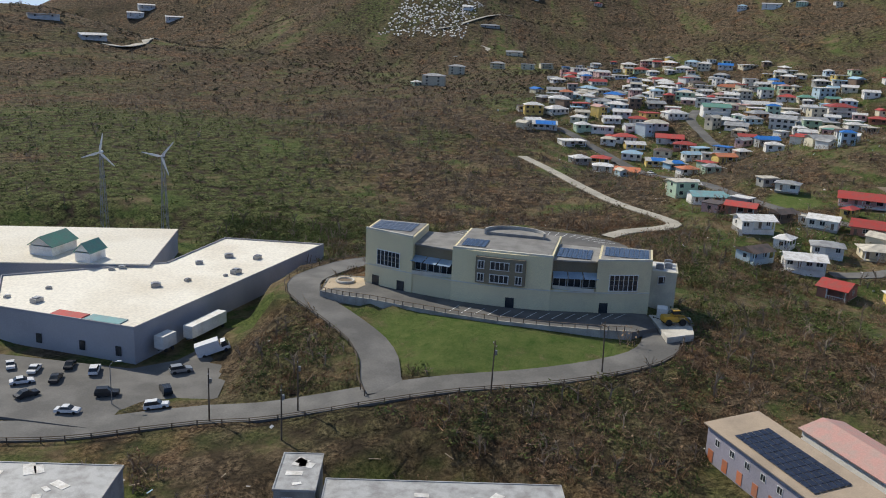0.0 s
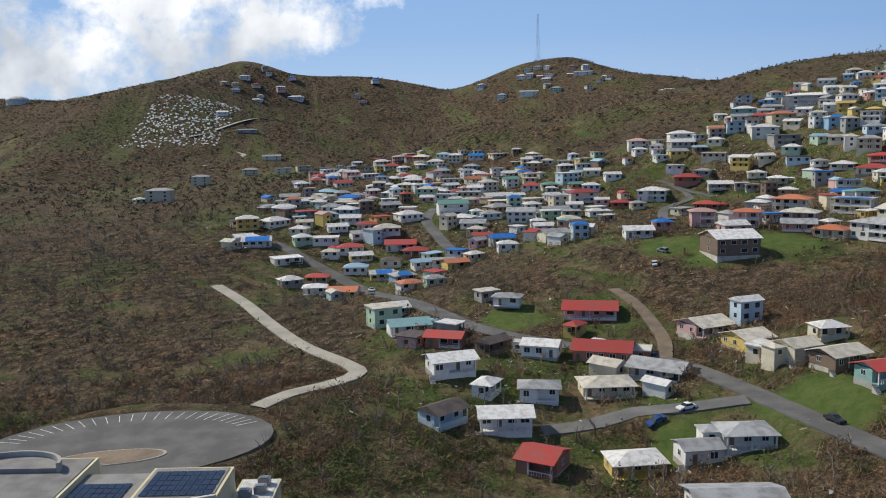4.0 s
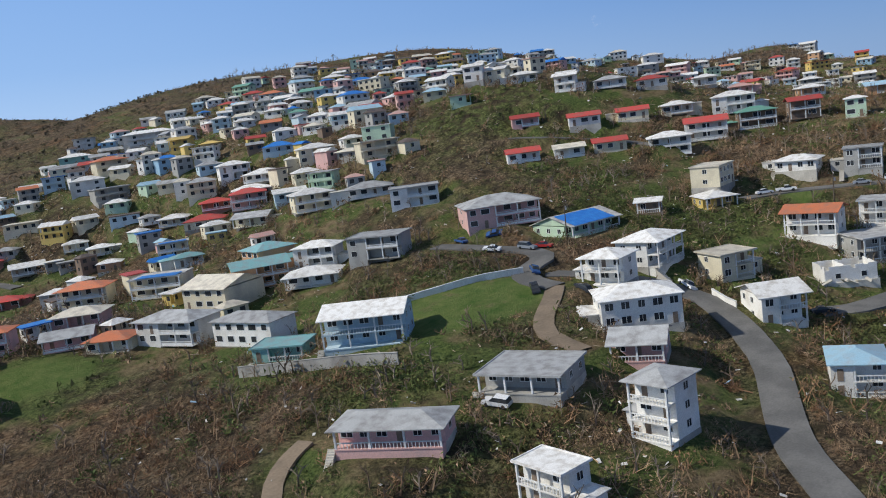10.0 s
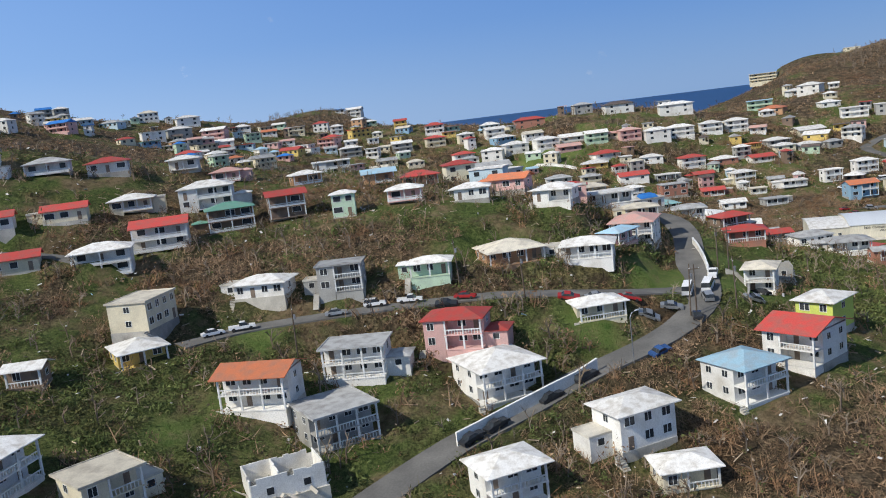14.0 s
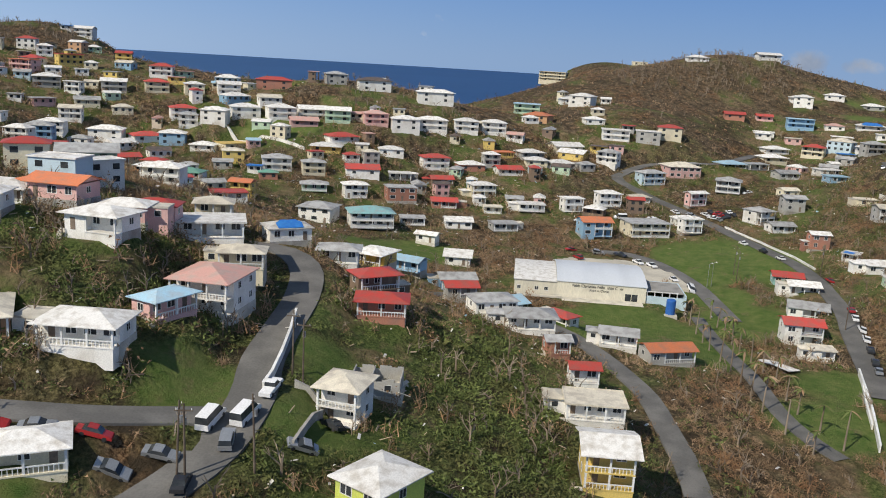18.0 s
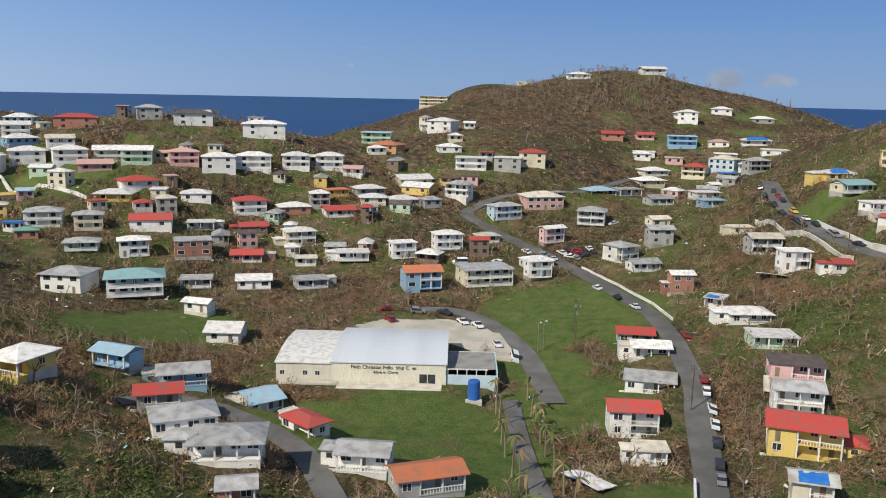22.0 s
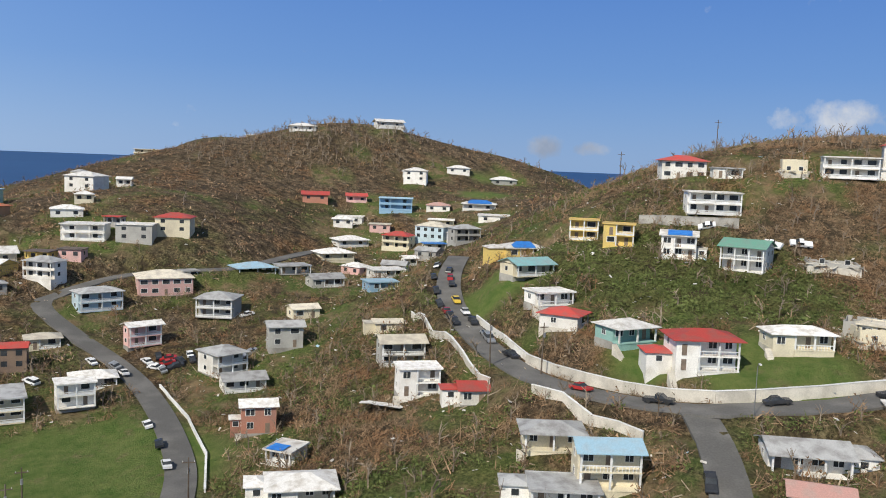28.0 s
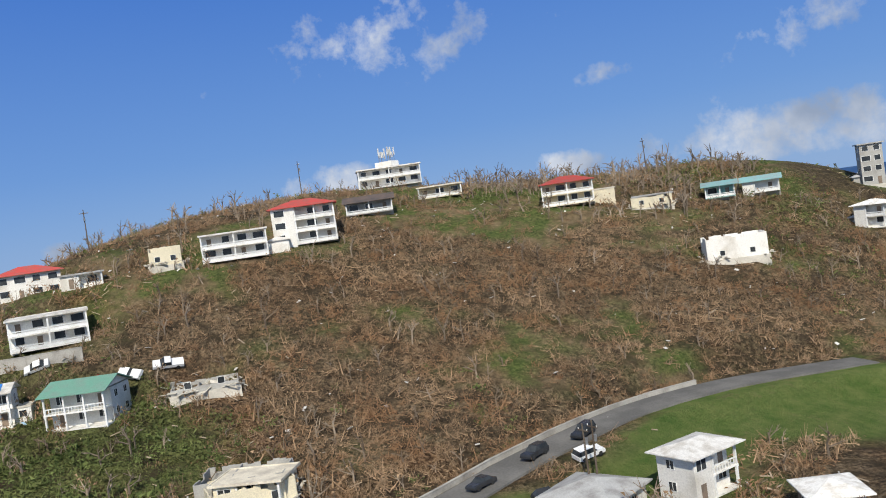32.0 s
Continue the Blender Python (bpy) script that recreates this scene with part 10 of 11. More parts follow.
long_wall("roadside_wall", 2.4, "white", [(372.2, 190.4), (380.9, 184.0), (388.0, 177.2), (395.9, 170.6)])
long_wall("low_wall", 1.3, "pinkwhite", [(350.5, 186), (349.6, 178), (349.8, 170), (350.3, 161), (350.8, 151)])
long_wall("villa_fence", 1.4, "white", [(288.9, 283.5), (296.1, 277.3), (304.6, 272.0), (311.2, 266.4)])
long_wall("terrace_wall", 2.2, "grey", [(252.1, 294.0), (256.2, 275.2), (261.5, 256.6)])
long_wall("curve_wall", 2.2, "cream", [(656.9, -55.2), (647.6, -58.3), (639.6, -62.4), (631.7, -66.8), (624.6, -72.8), (619.5, -78.9), (617.6, -86.2), (616.7, -97.0), (616.1, -110.1)])
long_wall("curve_wall_end", 2.0, "grey", [(613.6, -108.8), (613.6, -117.2), (612.8, -124.7)])
long_wall("bank_wall", 1.6, "white", [(691.3, -51.8), (674.2, -54.7), (657.9, -56.2)])
long_wall("yard_wall", 2.6, "grey", [(706.9, -99.7), (700.4, -104.7), (694.4, -111.5), (689.7, -119.9)])
long_wall("long_wall", 1.5, "white", [(756.7, 290.2), (751.6, 268.9), (741.6, 245.1), (730.6, 220.8)])
long_wall("lane_wall", 0.7, "white", [(708, 26.5), (684.5, 17), (660, 10.6), (640, 9)])
long_wall("garden_wall", 1.6, "white", [(538.6, 29.2), (513.2, 35.4), (495.5, 40.1)])
long_wall("verge_wall", 0.8, "grey", [(619, -136), (620.6, -153), (620.3, -165.6), (619.2, -178.5), (617.4, -187.5), (614.6, -197.5)])
long_wall("street_wall", 1.8, "white", [(473.6, 154.9), (463.3, 153.2), (454.6, 152.1), (446.9, 151.4), (442.6, 151.4)])
long_wall("terrace_edge", 1.3, "grey", [(444.7, 142.9), (440.0, 143.2), (435.0, 143.4), (430.9, 143.6)])
long_wall("step_wall", 1.2, "grey", [(446.5, 147.7), (446.5, 145.3), (446.0, 142.9)])
long_wall("lane_edge", 1.4, "white", [(329.6, 230.8), (326.0, 226.1), (324.5, 223.2)])
long_wall("low_bank_wall", 3.0, "grey", [(338.6, 157.8), (340.5, 152.4), (343.6, 145.0)])
long_wall("yard_edge", 1.0, "white", [(532.6, 30.5), (517.7, 35.0), (505.5, 38.0)])
long_wall("lower_wall", 1.6, "cream", [(635.1, -50.3), (628.3, -54.0), (621.0, -57.1), (611.5, -62.4)])
long_wall("garden_bank_wall", 1.5, "cream", [(716.0, -38.9), (690.0, -40.5), (674.2, -42.2), (658.3, -43.3), (646.5, -44.9)])


# ---- kerbs and rails along the first road ----
def guard_rail(pick, side):
    for rname, rw, rsurf, line, rz in LINES:
        if rname != pick:
            continue
        t = np.gradient(line, axis=0)
        t /= np.linalg.norm(t, axis=1, keepdims=True) + 1e-9
        s = np.c_[t[:, 1], -t[:, 0]] * (rw / 2 + 0.6) * side
        ob = thing("guard_rail", float(line[0][0]), float(line[0][1]), 0, 0, "dark timber guard rail on short posts beside the road", "guard rail")
        o = line[0]
        pts = [(line[i][0] + s[i][0] - o[0], line[i][1] + s[i][1] - o[1], rz[i]) for i in range(0, len(line))]
        for h in (0.55, 0.95):
            part("rail", tube("rail", [(a, b, c + h) for a, b, c in pts], [0.08] * len(pts), CREO, 5), ob)
        for a, b, c in pts[::1]:
            part("post", POSTD, ob, at=(a, b, c - 0.4))


POSTD = boxes("rail_post", [(-0.09, -0.09, 0, 0.09, 0.09, 1.45)], CREO)
guard_rail("gov_road", 1)
guard_rail("gov_ramp", -1)


# ---- radio gear on the hilltop hotel, and a roof that came down whole ----
def antenna_cluster(x, y, z):
    ob = thing("antenna_cluster", x, y, z, 20, "cluster of white cellular panel antennas on the hotel roof", "antenna")
    part("plinth", boxes("plinth", [(-3.0, -2.2, 0, 3.0, 2.2, 1.6)], WALL["white"]), ob)
    for k in range(14):
        a, r = k * 0.45, 1.6 + 0.9 * (k % 3) / 2
        px, py, h = r * math.cos(a) * 1.1, 0.8 * r * math.sin(a), hr.uniform(2.4, 4.6)
        pole = part("pole", tube("pole", [(0, 0, 1.55), (0, 0, 1.6 + h)], [0.07, 0.06], STEEL, 6), ob, at=(px, py, 0))
        part("panel", boxes("panel", [(-0.2, -0.28, 1.6 + h * 0.45, 0.2, -0.07, 1.6 + h)], TRIM), pole)


def fallen_roof(x, y, yaw):
    z = ground_at(x, y)
    v, f = [], []
    for i in range(5):
        for j in range(4):
            v.append((-4.5 + 2.25 * i + hr.uniform(-0.2, 0.2), -2.6 + 1.75 * j + hr.uniform(-0.2, 0.2), 0.7 + 0.25 * j + hr.uniform(-0.12, 0.12)))
    n = len(v)
    v += [(a, b, c - 0.08) for a, b, c in v]
    for i in range(4):
        for j in range(3):
            q = i * 4 + j
            f += [(q, q + 4, q + 5, q + 1), (n + q, n + q + 1, n + q + 5, n + q + 4)]
    ob = thing("fallen_roof", x, y, z, yaw, "white metal roof torn off and lying on the slope", "debris")
    part("roof_sheet", mesh_of("roof_sheet", v, f, ROOF["white"]), ob)
    for k in (-3, 0, 3):
        part("rafter", boxes("rafter", [(k, -2.4, 0.1, k + 0.1, 2.6, 0.45)], WOOD), ob)


antenna_cluster(743.7, -236.0, 200.6)
fallen_roof(656.8, -25.1, 60)
fallen_roof(540.3, 48.0, 40)


# ---- vegetation ----
vr = np.random.RandomState(21)


def leafy(name, c1, c2, c3, rough=0.9):
    """Leaves and twigs: each its own shade between c1 and c2, in places turned to c3."""
    m = bpy.data.materials.new(name)
    m.use_nodes = True
    n, k = m.node_tree.nodes, m.node_tree.links
    b = n["Principled BSDF"]
    b.inputs["Roughness"].default_value, b.inputs["Specular IOR Level"].default_value = rough, 0.15
    g = n.new("ShaderNodeNewGeometry")

    def patch(scale, lo, hi, most):
        nz, sh = n.new("ShaderNodeTexNoise"), n.new("ShaderNodeMapRange")
        nz.inputs["Scale"].default_value, nz.inputs["Detail"].default_value = scale, 4
        k.new(g.outputs["Position"], nz.inputs["Vector"])
        for i, v in (("From Min", lo), ("From Max", hi), ("To Max", most)):
            sh.inputs[i].default_value = v
        k.new(nz.outputs["Fac"], sh.inputs["Value"])
        return sh.outputs[0]

    def mixed(f, a, c):
        x = n.new("ShaderNodeMix")
        x.data_type = "RGBA"
        for s, v in ((6, a), (7, c)):
            if isinstance(v, tuple):
                x.inputs[s].default_value = (*v, 1)
            else:
                k.new(v, x.inputs[s])
        k.new(f, x.inputs[0])
        return x.outputs[2]

    ad = n.new("ShaderNodeMath")
    ad.operation = "MULTIPLY_ADD"
    ad.inputs[1].default_value = 0.6
    k.new(g.outputs["Random Per Island"], ad.inputs[0])
    k.new(patch(0.06, 0.35, 0.65, 0.4), ad.inputs[2])
    k.new(mixed(patch(0.11, 0.48, 0.62, 0.85), mixed(ad.outputs[0], c1, c2), c3), b.inputs["Base Color"])
    return m


BRUSH = leafy("dead_brush", (0.075, 0.050, 0.032), (0.500, 0.345, 0.210), (0.280, 0.160, 0.086))
LEAF = leafy("green_leaf", (0.048, 0.070, 0.020), (0.190, 0.225, 0.075), (0.120, 0.115, 0.045))
TWIG = leafy("bare_wood", (0.10, 0.078, 0.058), (0.40, 0.325, 0.245), (0.17, 0.125, 0.085))
WOODS = leafy("far_wood_crown", (0.075, 0.062, 0.042), (0.135, 0.108, 0.072), (0.080, 0.085, 0.045))


def blocked_map():
    x0, y0, s = -400.0, -500.0, 2.0
    g = np.zeros((900, 800), bool)
    def disc(x, y, r):
        i, j, k = int((x - x0) / s), int((y - y0) / s), int(r / s) + 1
        if k <= i < 800 - k and k <= j < 900 - k:
            jj, ii = np.mgrid[-k:k + 1, -k:k + 1]
            g[j - k:j + k + 1, i - k:i + k + 1] |= np.hypot(ii, jj) * s <= r
    for x, y, r in FOOT:
        disc(x, y, r)
    for rw, line, rz in PLAN:
        for px, py in line[::1]:
            disc(px, py, rw / 2 + 1.6)
    for x, y, r in LAWNS:
        disc(x, y, r * 0.98)
    for o in scene.objects:
        if "group" in o and o["group"] == "parked vehicles":
            disc(o.location.x, o.location.y, 3.2)
    return g, x0, y0, s


BLOCK, BX, BY, BS = blocked_map()


def free(x, y):
    i, j = ((x - BX) / BS).astype(int), ((y - BY) / BS).astype(int)
    ok = (i >= 0) & (i < 800) & (j >= 0) & (j < 900)
    out = np.ones(len(x), bool)
    out[ok] = ~BLOCK[j[ok], i[ok]]
    return out


def sheet_height(x, y):
    i = np.clip(np.searchsorted(GX, x) - 1, 0, len(GX) - 2)
    j = np.clip(np.searchsorted(GY, y) - 1, 0, len(GY) - 2)
    u, v = (x - GX[i]) / (GX[i + 1] - GX[i]), (y - GY[j]) / (GY[j + 1] - GY[j])
    return (ZZ[j, i] * (1 - u) + ZZ[j, i + 1] * u) * (1 - v) + (ZZ[j + 1, i] * (1 - u) + ZZ[j + 1, i + 1] * u) * v


def clearing(x, y):
    """How open the ground is, 0 to 1: yards and grassy breaks in the scrub."""
    g = np.array([0.37 + 0.55 * noise.fractal((a * 0.034, b * 0.034, 5.7), 0.55, 2.0, 4) for a, b in zip(x, y)])
    i, j = ((x - BX) / BS).astype(int), ((y - BY) / BS).astype(int)
    ok = (i >= 0) & (i < 800) & (j >= 0) & (j < 900)
    g[ok] += YARD[j[ok], i[ok]]
    return np.clip((g - 0.54) / 0.25, 0, 1)


def yards():
    g = np.zeros((900, 800))
    for x, y, r in FOOT:
        i, j, k = int((x - BX) / BS), int((y - BY) / BS), int((r + 16) / BS)
        if k <= i < 800 - k and k <= j < 900 - k:
            jj, ii = np.mgrid[-k:k + 1, -k:k + 1]
            w = np.clip((r + 14 - np.hypot(ii, jj) * BS) / 14, 0, 1)
            g[j - k:j + k + 1, i - k:i + k + 1] = np.maximum(g[j - k:j + k + 1, i - k:i + k + 1], 0.38 * w)
    return g


YARD = yards()


def clump(n, twigs, flat, size, lift):
    """n loose leaves over a dome of radius 1, and thin twigs that stand out of it."""
    p = vr.normal(size=(n, 3))
    p /= np.linalg.norm(p, axis=1, keepdims=True)
    p *= vr.uniform(0.35, 1.0, (n, 1))
    p[:, 2] = np.abs(p[:, 2]) * flat + lift
    a, b = vr.normal(size=(n, 3)), vr.normal(size=(n, 3))
    a[:, 2] *= 0.6
    a *= size / np.linalg.norm(a, axis=1, keepdims=True)
    b *= size * vr.uniform(0.5, 1.2, (n, 1)) / np.linalg.norm(b, axis=1, keepdims=True)
    leaves = np.stack([p - a, p + a, p + b], 1)
    if not twigs:
        return leaves
    q = vr.normal(size=(twigs, 3))
    q /= np.linalg.norm(q, axis=1, keepdims=True)
    q *= vr.uniform(0.7, 1.25, (twigs, 1))
    q[:, 2] = np.abs(q[:, 2]) * 1.1 + 0.08
    root = vr.normal(0, 0.35, (twigs, 3))
    root[:, 2] = 0.0
    s = np.cross(q - root, vr.normal(size=(twigs, 3)))
    s *= vr.uniform(0.022, 0.05, (twigs, 1)) / np.linalg.norm(s, axis=1, keepdims=True)
    return np.concatenate([leaves, np.stack([root - s, root + s, q], 1)])


def snag():
    """A stripped tree: a forked trunk of three-sided bars."""
    out = []

    def bar(p, q, r0, r1):
        d = q - p
        s = np.cross(d, [0.3, 0.8, 0.5])
        s /= np.linalg.norm(s)
        t = np.cross(d, s)
        t /= np.linalg.norm(t)
        ring = [s, -0.5 * s + 0.87 * t, -0.5 * s - 0.87 * t]
        for k in range(3):
            a0, a1, b0, b1 = p + ring[k] * r0, p + ring[(k + 1) % 3] * r0, q + ring[k] * r1, q + ring[(k + 1) % 3] * r1
            out.append((a0, a1, b1))
            out.append((a0, b1, b0))

    def grow(p, d, length, r, depth):
        q = p + d * length
        bar(p, q, r, r * 0.6)
        if depth:
            for _ in range(3):
                e = d + vr.normal(size=3) * 0.55
                e[2] = abs(e[2]) * 0.7 + 0.1
                grow(p + d * length * vr.uniform(0.6, 1.0), e / np.linalg.norm(e), length * vr.uniform(0.45, 0.75), r * 0.55, depth - 1)

    grow(np.array([0, 0, -0.1]), np.array([vr.normal() * 0.1, vr.normal() * 0.1, 1.0]), 0.45, 0.035, 2)
    return np.array(out)


def scatter(name, kinds, x, y, radius, m, label, stretch=1.0):
    """Plants of a few kinds, set on the ground and joined."""
    z = sheet_height(x, y)
    which = vr.randint(0, len(kinds), len(x))
    turn = vr.uniform(0, 2 * math.pi, len(x))
    tall = radius * vr.uniform(0.7, 1.35, len(x)) * stretch
    tris = []
    for k, t in enumerate(kinds):
        w = np.where(which == k)[0]
        if not len(w):
            continue
        c, s = np.cos(turn[w])[:, None, None], np.sin(turn[w])[:, None, None]
        r = radius[w][:, None, None]
        vx, vy, vz = t[None, :, :, 0], t[None, :, :, 1], t[None, :, :, 2]
        px = (vx * c - vy * s) * r + x[w][:, None, None]
        py = (vx * s + vy * c) * r + y[w][:, None, None]
        pz = vz * tall[w][:, None, None] + z[w][:, None, None] - 0.1
        tris.append(np.stack([px, py, pz], -1).reshape(-1, 3))
    v = np.concatenate(tris)
    me = bpy.data.meshes.new(name)
    me.vertices.add(len(v))
    me.vertices.foreach_set("co", v.ravel())
    me.loops.add(len(v))
    me.loops.foreach_set("vertex_index", np.arange(len(v), dtype=np.int32))
    me.polygons.add(len(v) // 3)
    me.polygons.foreach_set("loop_start", np.arange(0, len(v), 3, dtype=np.int32))
    me.materials.append(m)
    me.update()
    tagged(new(name, me), label, "vegetation", kind="stuff")


def slopes(n, x0, x1, y0, y1):
    x, y = vr.uniform(x0, x1, n), vr.uniform(y0, y1, n)
    ok = free(x, y) & (sheet_height(x, y) > 4)
    return x[ok], y[ok]


def plant():
    # the slopes along the flight: north of the town in the west, then bending south
    x, y = slopes(455000, -80, 790, -330, 320)
    bend = np.interp(x, [-80, 60, 200, 320, 440, 560, 600, 790], [175, 110, 165, 130, 60, -30, -290, -330])
    reach = np.where(x < 430, 300, np.interp(x, [430, 560, 660, 720], [300, 240, 130, 60]))
    keep = (y > bend) & ((y < reach) | (vr.rand(len(x)) < 0.25)) & ((x < 720) | (vr.rand(len(x)) < 0.4))
    keep &= vr.rand(len(x)) > 0.86 * clearing(x, y)
    x, y = x[keep], y[keep]
    green = lush(x, y) + vr.normal(0, 0.20, len(x)) > 0.765
    size = vr.gamma(5.0, 0.17, len(x)) + 0.35
    brush = [clump(6, 10, 0.75, 0.16, 0.02) for _ in range(10)]
    leaf = [clump(16, 3, 0.85, 0.21, 0.05) for _ in range(10)]
    bare = [snag() for _ in range(9)]
    b = ~green
    scatter("dead_scrub", brush, x[b], y[b], size[b], BRUSH, "brown leafless storm-stripped scrub covering the slopes")
    scatter("green_scrub", leaf, x[green], y[green], size[green] * 1.1, LEAF, "fresh green bushes growing back on the slopes")
    s = vr.rand(len(x)) < 0.032
    scatter("bare_trees", bare, x[s], y[s], vr.uniform(3.0, 7.0, s.sum()), TWIG, "bare grey stripped trees standing in the scrub")
    # dense leafless trees close round the houses
    hx = np.array([(a, c, r) for a, c, r in FOOT if -60 < a < 800 and -300 < c < 420])
    pick = hx[vr.randint(0, len(hx), 6000)]
    a, q = vr.uniform(0, 2 * math.pi, 6000), pick[:, 2] + np.abs(vr.normal(0, 6, 6000)) + 0.5
    tx, ty = pick[:, 0] + q * np.cos(a), pick[:, 1] + q * np.sin(a)
    ok = free(tx, ty)
    tx, ty = tx[ok], ty[ok]
    scatter("garden_trees", bare, tx[::2], ty[::2], vr.uniform(3.0, 6.0, len(tx[::2])), TWIG, "bare broken trees standing close round the houses")
    crown = [clump(20, 16, 0.8, 0.13, 0.45) for _ in range(8)]
    half = vr.rand(len(tx)) < 0.7
    scatter("garden_bushes", crown, tx[half] + 1, ty[half], vr.uniform(1.2, 2.9, half.sum()), BRUSH, "brown thinned-out bushes beside the houses", 1.2)
    scatter("garden_greens", crown, tx[~half][::2], ty[~half][::2] + 1, vr.uniform(1.0, 2.2, len(tx[~half][::2])), LEAF, "green bushes beside the houses", 1.1)
    # bushes that fill the gardens of the packed quarters
    hx = np.array([(a, c, r) for a, c, r in FOOT if (345 < c < 800 and a < 760) or (a > 700 and 50 < c < 500)])
    pick = hx[vr.randint(0, len(hx), 9000)]
    a, q = vr.uniform(0, 2 * math.pi, 9000), pick[:, 2] + np.abs(vr.normal(0, 5, 9000)) + 0.4
    tx, ty = pick[:, 0] + q * np.cos(a), pick[:, 1] + q * np.sin(a)
    ok = free(tx, ty)
    tx, ty = tx[ok], ty[ok]
    yard_b = [clump(9, 4, 0.9, 0.26, 0.3) for _ in range(6)]
    half = vr.rand(len(tx)) < 0.6
    scatter("town_bushes", yard_b, tx[half], ty[half], vr.uniform(1.1, 2.6, half.sum()), BRUSH, "brown bare bushes between the town houses", 1.3)
    scatter("town_greens", yard_b, tx[~half], ty[~half], vr.uniform(1.0, 2.3, (~half).sum()), LEAF, "green bushes between the town houses", 1.2)
    # further slopes, in larger clumps
    x, y = slopes(105000, -500, 1150, -480, 900)
    near = (x > -80) & (x < 790) & (y > np.where(x > 590, -330, -240)) & (y < 320)
    thin = ~near & (vr.rand(len(x)) < np.clip(1.15 - (y - 380) / 420, 0.12, 1))
    x, y = x[thin], y[thin]
    green = lush(x, y) + vr.normal(0, 0.20, len(x)) > 0.765
    size = vr.uniform(0.9, 2.2, len(x))
    far_b = [clump(4, 3, 0.8, 0.36, 0.0) for _ in range(6)]
    scatter("far_scrub", far_b, x[~green], y[~green], size[~green], BRUSH, "brown storm-stripped woods on the far slopes")
    scatter("far_green_scrub", far_b, x[green], y[green], size[green], LEAF, "green patches on the far slopes")
    s = vr.rand(len(x)) < 0.026
    scatter("far_bare_trees", bare[:3], x[s], y[s], vr.uniform(4.0, 8.0, s.sum()), TWIG, "bare trees along the far ridges")
    # stripped woods that stand on the slope behind the public building
    x, y = slopes(7000, -220, 75, 235, 680)
    ok = (vr.rand(len(x)) > 0.5 * clearing(x, y)) & (lush(x, y) + vr.normal(0, 0.2, len(x)) < 0.9)
    ok &= vr.rand(len(x)) < np.clip((680 - y) / 330, 0, 1) * np.clip((x + 220) / 160, 0, 1)
    stand = [clump(1, 11, 0.8, 0.2, 0.5) for _ in range(8)]
    scatter("stripped_woods", stand, x[ok], y[ok], vr.uniform(1.1, 2.2, ok.sum()), TWIG, "grey-brown leafless thin woods standing on the slope", 1.7)
    # the darker woods of the hills across the valley
    x, y = slopes(22000, -520, 620, 560, 1560)
    ok = (vr.rand(len(x)) > 0.5 * clearing(x, y)) & (vr.rand(len(x)) < np.clip((y - 520) / 420, 0, 0.8)) & (vr.rand(len(x)) < np.clip((640 - x) / 260, 0, 1))
    woods = [clump(9, 0, 0.9, 0.48, 0.1) for _ in range(6)]
    scatter("far_woods", woods, x[ok], y[ok], vr.uniform(1.2, 2.4, ok.sum()), WOODS, "dark stripped woods on the hills across the valley")
    # bare trees that fringe the knoll and the ridges
    xs, ys = [], []
    for cx, cy, r, n in ((993, 9, 45, 140), (1026, -34, 50, 160), (1026, -54, 50, 120), (856, 440, 40, 110), (819, 193, 40, 90), (689, -256, 30, 110), (663, -272, 25, 110), (718, -168, 18, 22), (708, -246, 20, 60), (654, 545, 40, 60), (551, 658, 50, 60)):
        a, q = vr.uniform(0, 2 * math.pi, n), r * np.sqrt(vr.rand(n))
        xs.append(cx + q * np.cos(a))
        ys.append(cy + q * np.sin(a))
    x, y = np.concatenate(xs), np.concatenate(ys)
    k = free(x, y)
    scatter("ridge_trees", bare, x[k], y[k], vr.uniform(4.0, 8.5, k.sum()), TWIG, "bare stripped trees fringing the ridge")
    # low weeds and tufts on the lawns
    xs, ys = [], []
    for lx, ly, lr in LAWNS:
        n = int(lr * lr * 0.22)
        a, r = vr.uniform(0, 2 * math.pi, n), lr * np.sqrt(vr.rand(n))
        xs.append(lx + r * np.cos(a))
        ys.append(ly + r * np.sin(a))
    x, y = np.concatenate(xs), np.concatenate(ys)
    scatter("grass_tufts", leaf, x, y, vr.uniform(0.12, 0.5, len(x)), LEAF, "grass tufts and weeds on the lawns", 0.6)


plant()


# ---- palms along the drive ----
def palm(x, y, h, lean):
    z = top_at(x, y)
    ob = thing("palm_tree", x, y, z, hr.uniform(0, 360), "storm-stripped palm with a few hanging fronds", "palm tree", "palms along the drive")
    part("trunk", tube("trunk", [(0, 0, -0.3), (lean * 0.3, 0, h * 0.5), (lean, 0, h)], [0.24, 0.16, 0.12], TWIG, 8), ob)
    for k in range(hr.randint(4, 8)):
        a, up = hr.uniform(0, 2 * math.pi), hr.uniform(-0.2, 0.7)
        v, f, n = [], [], 6
        for i in range(n + 1):
            s = i / n * 2.2
            zz = up * s - 0.32 * s * s
            w = 0.28 * math.sin(math.pi * min(0.95, 0.12 + i / n * 0.85))
            c = Vector((lean + math.cos(a) * s, math.sin(a) * s, h + zz))
            side = Vector((-math.sin(a), math.cos(a), 0)) * w
            v += [c - side + Vector((0, 0, -0.12)), c, c + side + Vector((0, 0, -0.12))]
        for i in range(n):
            f += [(3 * i, 3 * i + 1, 3 * i + 4, 3 * i + 3), (3 * i + 1, 3 * i + 2, 3 * i + 5, 3 * i + 4)]
        part("frond", mesh_of("frond", v, f, LEAF if hr.random() < 0.6 else BRUSH), ob)


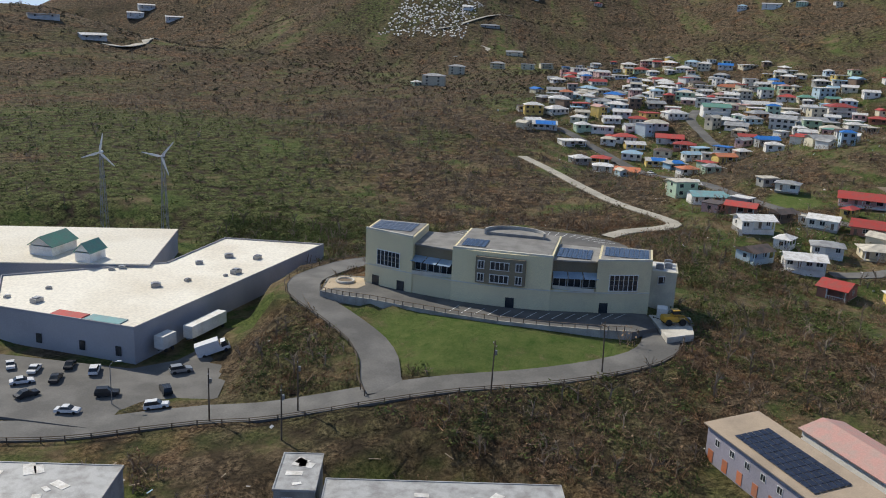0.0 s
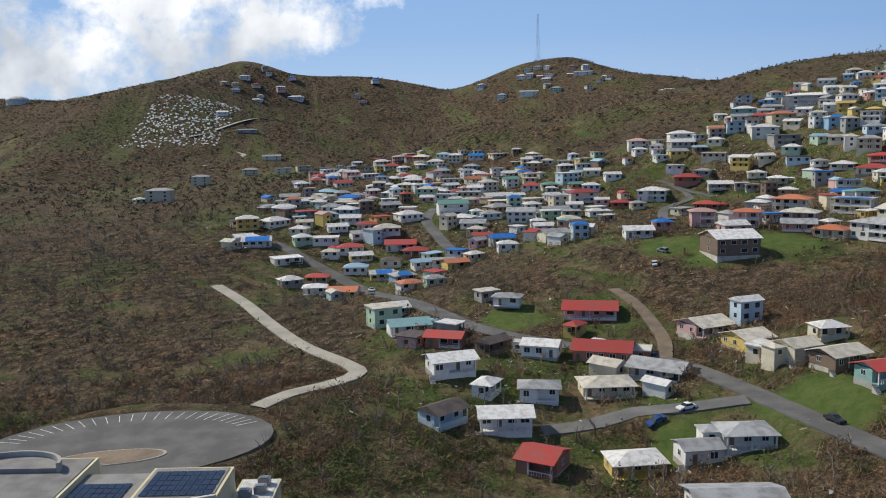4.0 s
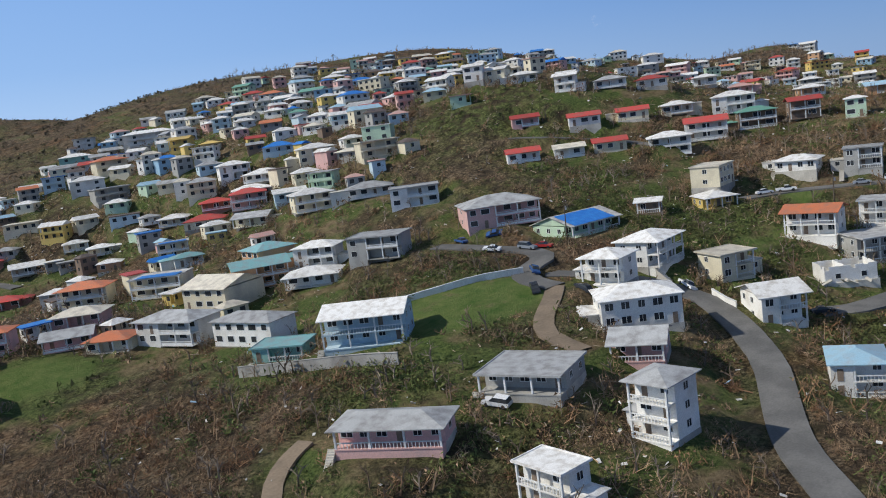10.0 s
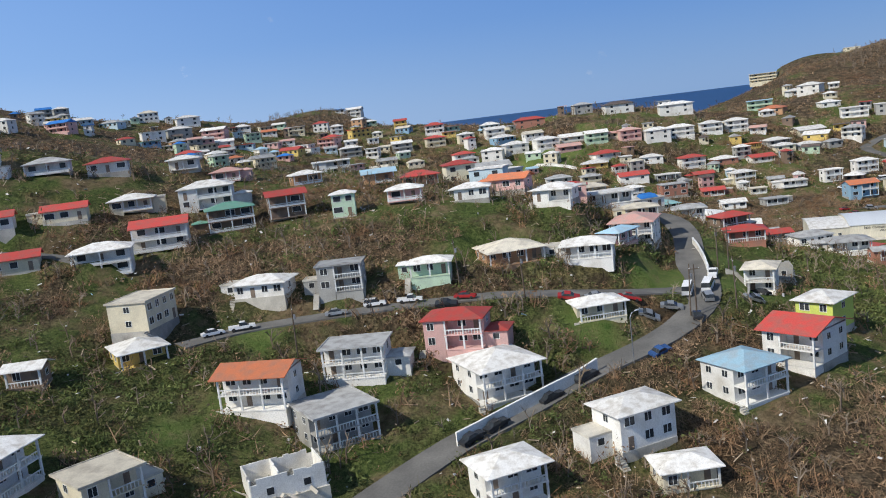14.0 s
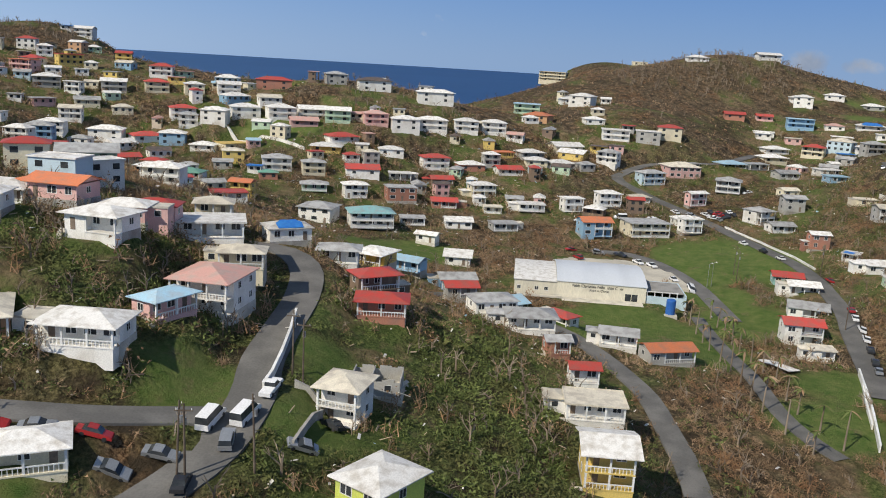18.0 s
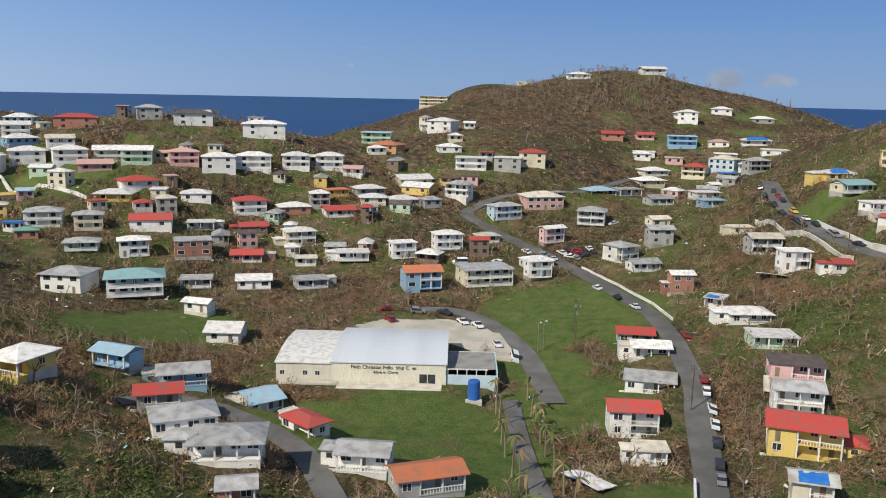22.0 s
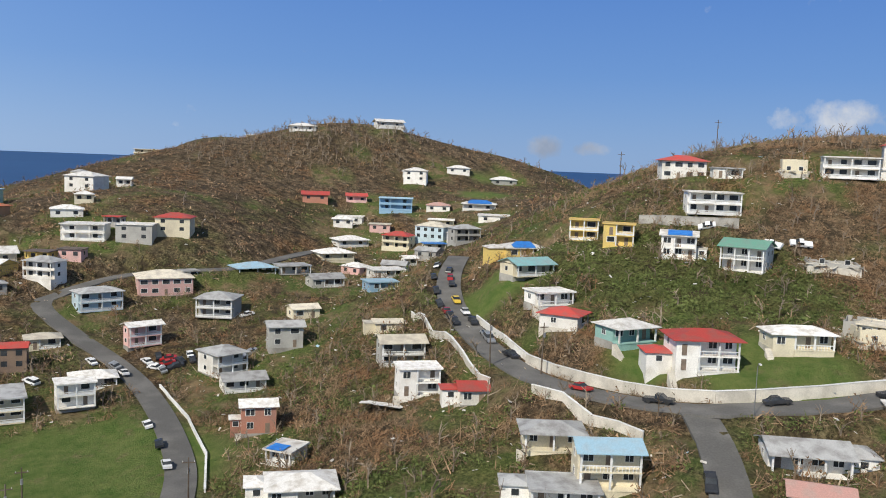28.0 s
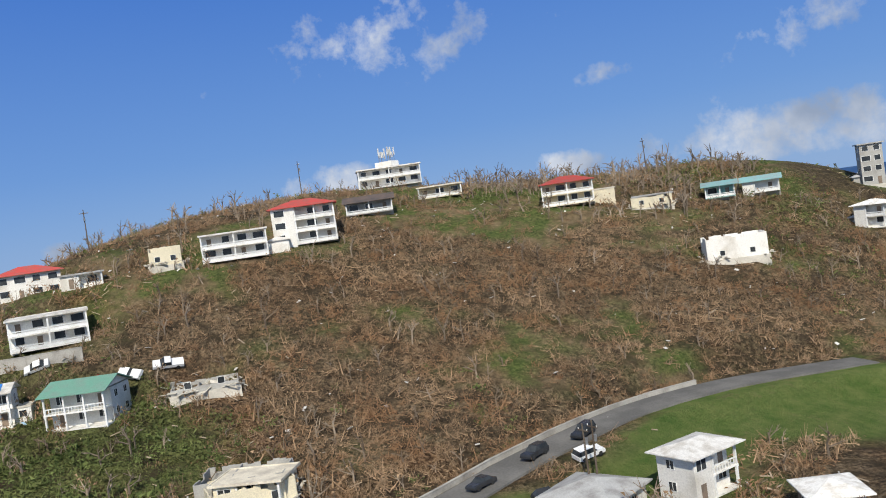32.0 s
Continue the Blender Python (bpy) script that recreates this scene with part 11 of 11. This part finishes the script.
for rname, rw, rsurf, line, rz in LINES:
    if rname == "palm_drive":
        for i in range(0, len(line), 2):
            for s in (-1, 1):
                t = line[min(i + 1, len(line) - 1)] - line[max(i - 1, 0)]
                t = t / (np.hypot(*t) + 1e-9)
                palm(float(line[i][0] + t[1] * 4 * s), float(line[i][1] - t[0] * 4 * s), hr.uniform(5, 8.5), hr.uniform(-0.8, 0.8))


# ---- storm debris ----
PALEWOOD = mat("split_timber", (0.46, 0.37, 0.26), (0.30, 0.23, 0.16), 0.8, 0.85)


def debris():
    rr = random.Random(77)
    for name, m, n, lo, hi, label in (("roof_debris", ROOF["white"], 4600, 0.08, 0.5, "torn white roof sheets strewn on the slopes"), ("timber_debris", PALEWOOD, 7000, 0.2, 1.1, "splintered boards strewn round the houses"), ("coloured_debris", ROOF["pale_blue"], 260, 0.15, 0.6, "coloured sheets and scraps strewn about")):
        v, f = [], []
        while len(f) < n * 6:
            hx, hy, r = rr.choice(FOOT)
            if name == "roof_debris" and rr.random() < 0.35:
                hx, hy, r = rr.uniform(200, 760), rr.uniform(-260, 300), 0.0
            if not (-150 < hx < 900 and -320 < hy < 600):
                continue
            a, d = rr.uniform(0, 2 * math.pi), r + abs(rr.gauss(0, 9))
            x, y = hx + d * math.cos(a), hy + d * math.sin(a)
            if not free(np.array([x]), np.array([y]))[0] and rr.random() < 0.93:
                continue
            z = ground_at(x, y) + rr.uniform(0.1, 0.9)
            l = rr.uniform(lo, hi)
            w, t = (l * rr.uniform(0.3, 0.8), 0.03) if name != "timber_debris" else (rr.uniform(0.06, 0.14), 0.05)
            q = Euler((rr.gauss(0, 0.35), rr.gauss(0, 0.35), rr.uniform(0, 6.28))).to_matrix()
            o = len(v)
            for c in ((-l, -w, -t), (l, -w, -t), (l, w, -t), (-l, w, -t), (-l, -w, t), (l, -w, t), (l, w, t), (-l, w, t)):
                v.append(q @ Vector(c) + Vector((x, y, z)))
            f += [tuple(k + o for k in p) for p in BOXF]
        tagged(new(name, mesh_of(name, v, f, m)), label, "debris", kind="stuff")


debris()


# ---- close the ground last, once every plot is cut ----
def build_ground():
    ny, nx = XX.shape
    v = np.stack([XX.ravel(), YY.ravel(), ZZ.ravel()], 1)
    j, i = np.meshgrid(np.arange(ny - 1), np.arange(nx - 1), indexing="ij")
    a = (j * nx + i).ravel()
    f = np.stack([a, a + 1, a + nx + 1, a + nx], 1)
    me = bpy.data.meshes.new("ground")
    me.vertices.add(len(v))
    me.vertices.foreach_set("co", v.ravel())
    me.loops.add(f.size)
    me.loops.foreach_set("vertex_index", f.ravel())
    me.polygons.add(len(f))
    me.polygons.foreach_set("loop_start", np.arange(0, f.size, 4))
    me.polygons.foreach_set("use_smooth", np.ones(len(f), bool))
    at = me.attributes.new("lawn", "FLOAT", "POINT")
    at.data.foreach_set("value", GREEN.ravel())
    at = me.attributes.new("lush", "FLOAT", "POINT")
    at.data.foreach_set("value", LUSH)
    at = me.attributes.new("open", "FLOAT", "POINT")
    at.data.foreach_set("value", clearing(XX.ravel(), YY.ravel()) * 0.85)
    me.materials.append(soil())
    me.update()
    me.validate()
    tagged(new("ground", me), "brown storm-stripped hillside with patches of green", "ground", kind="structure")


build_ground()
build_sea()
drape_roads()
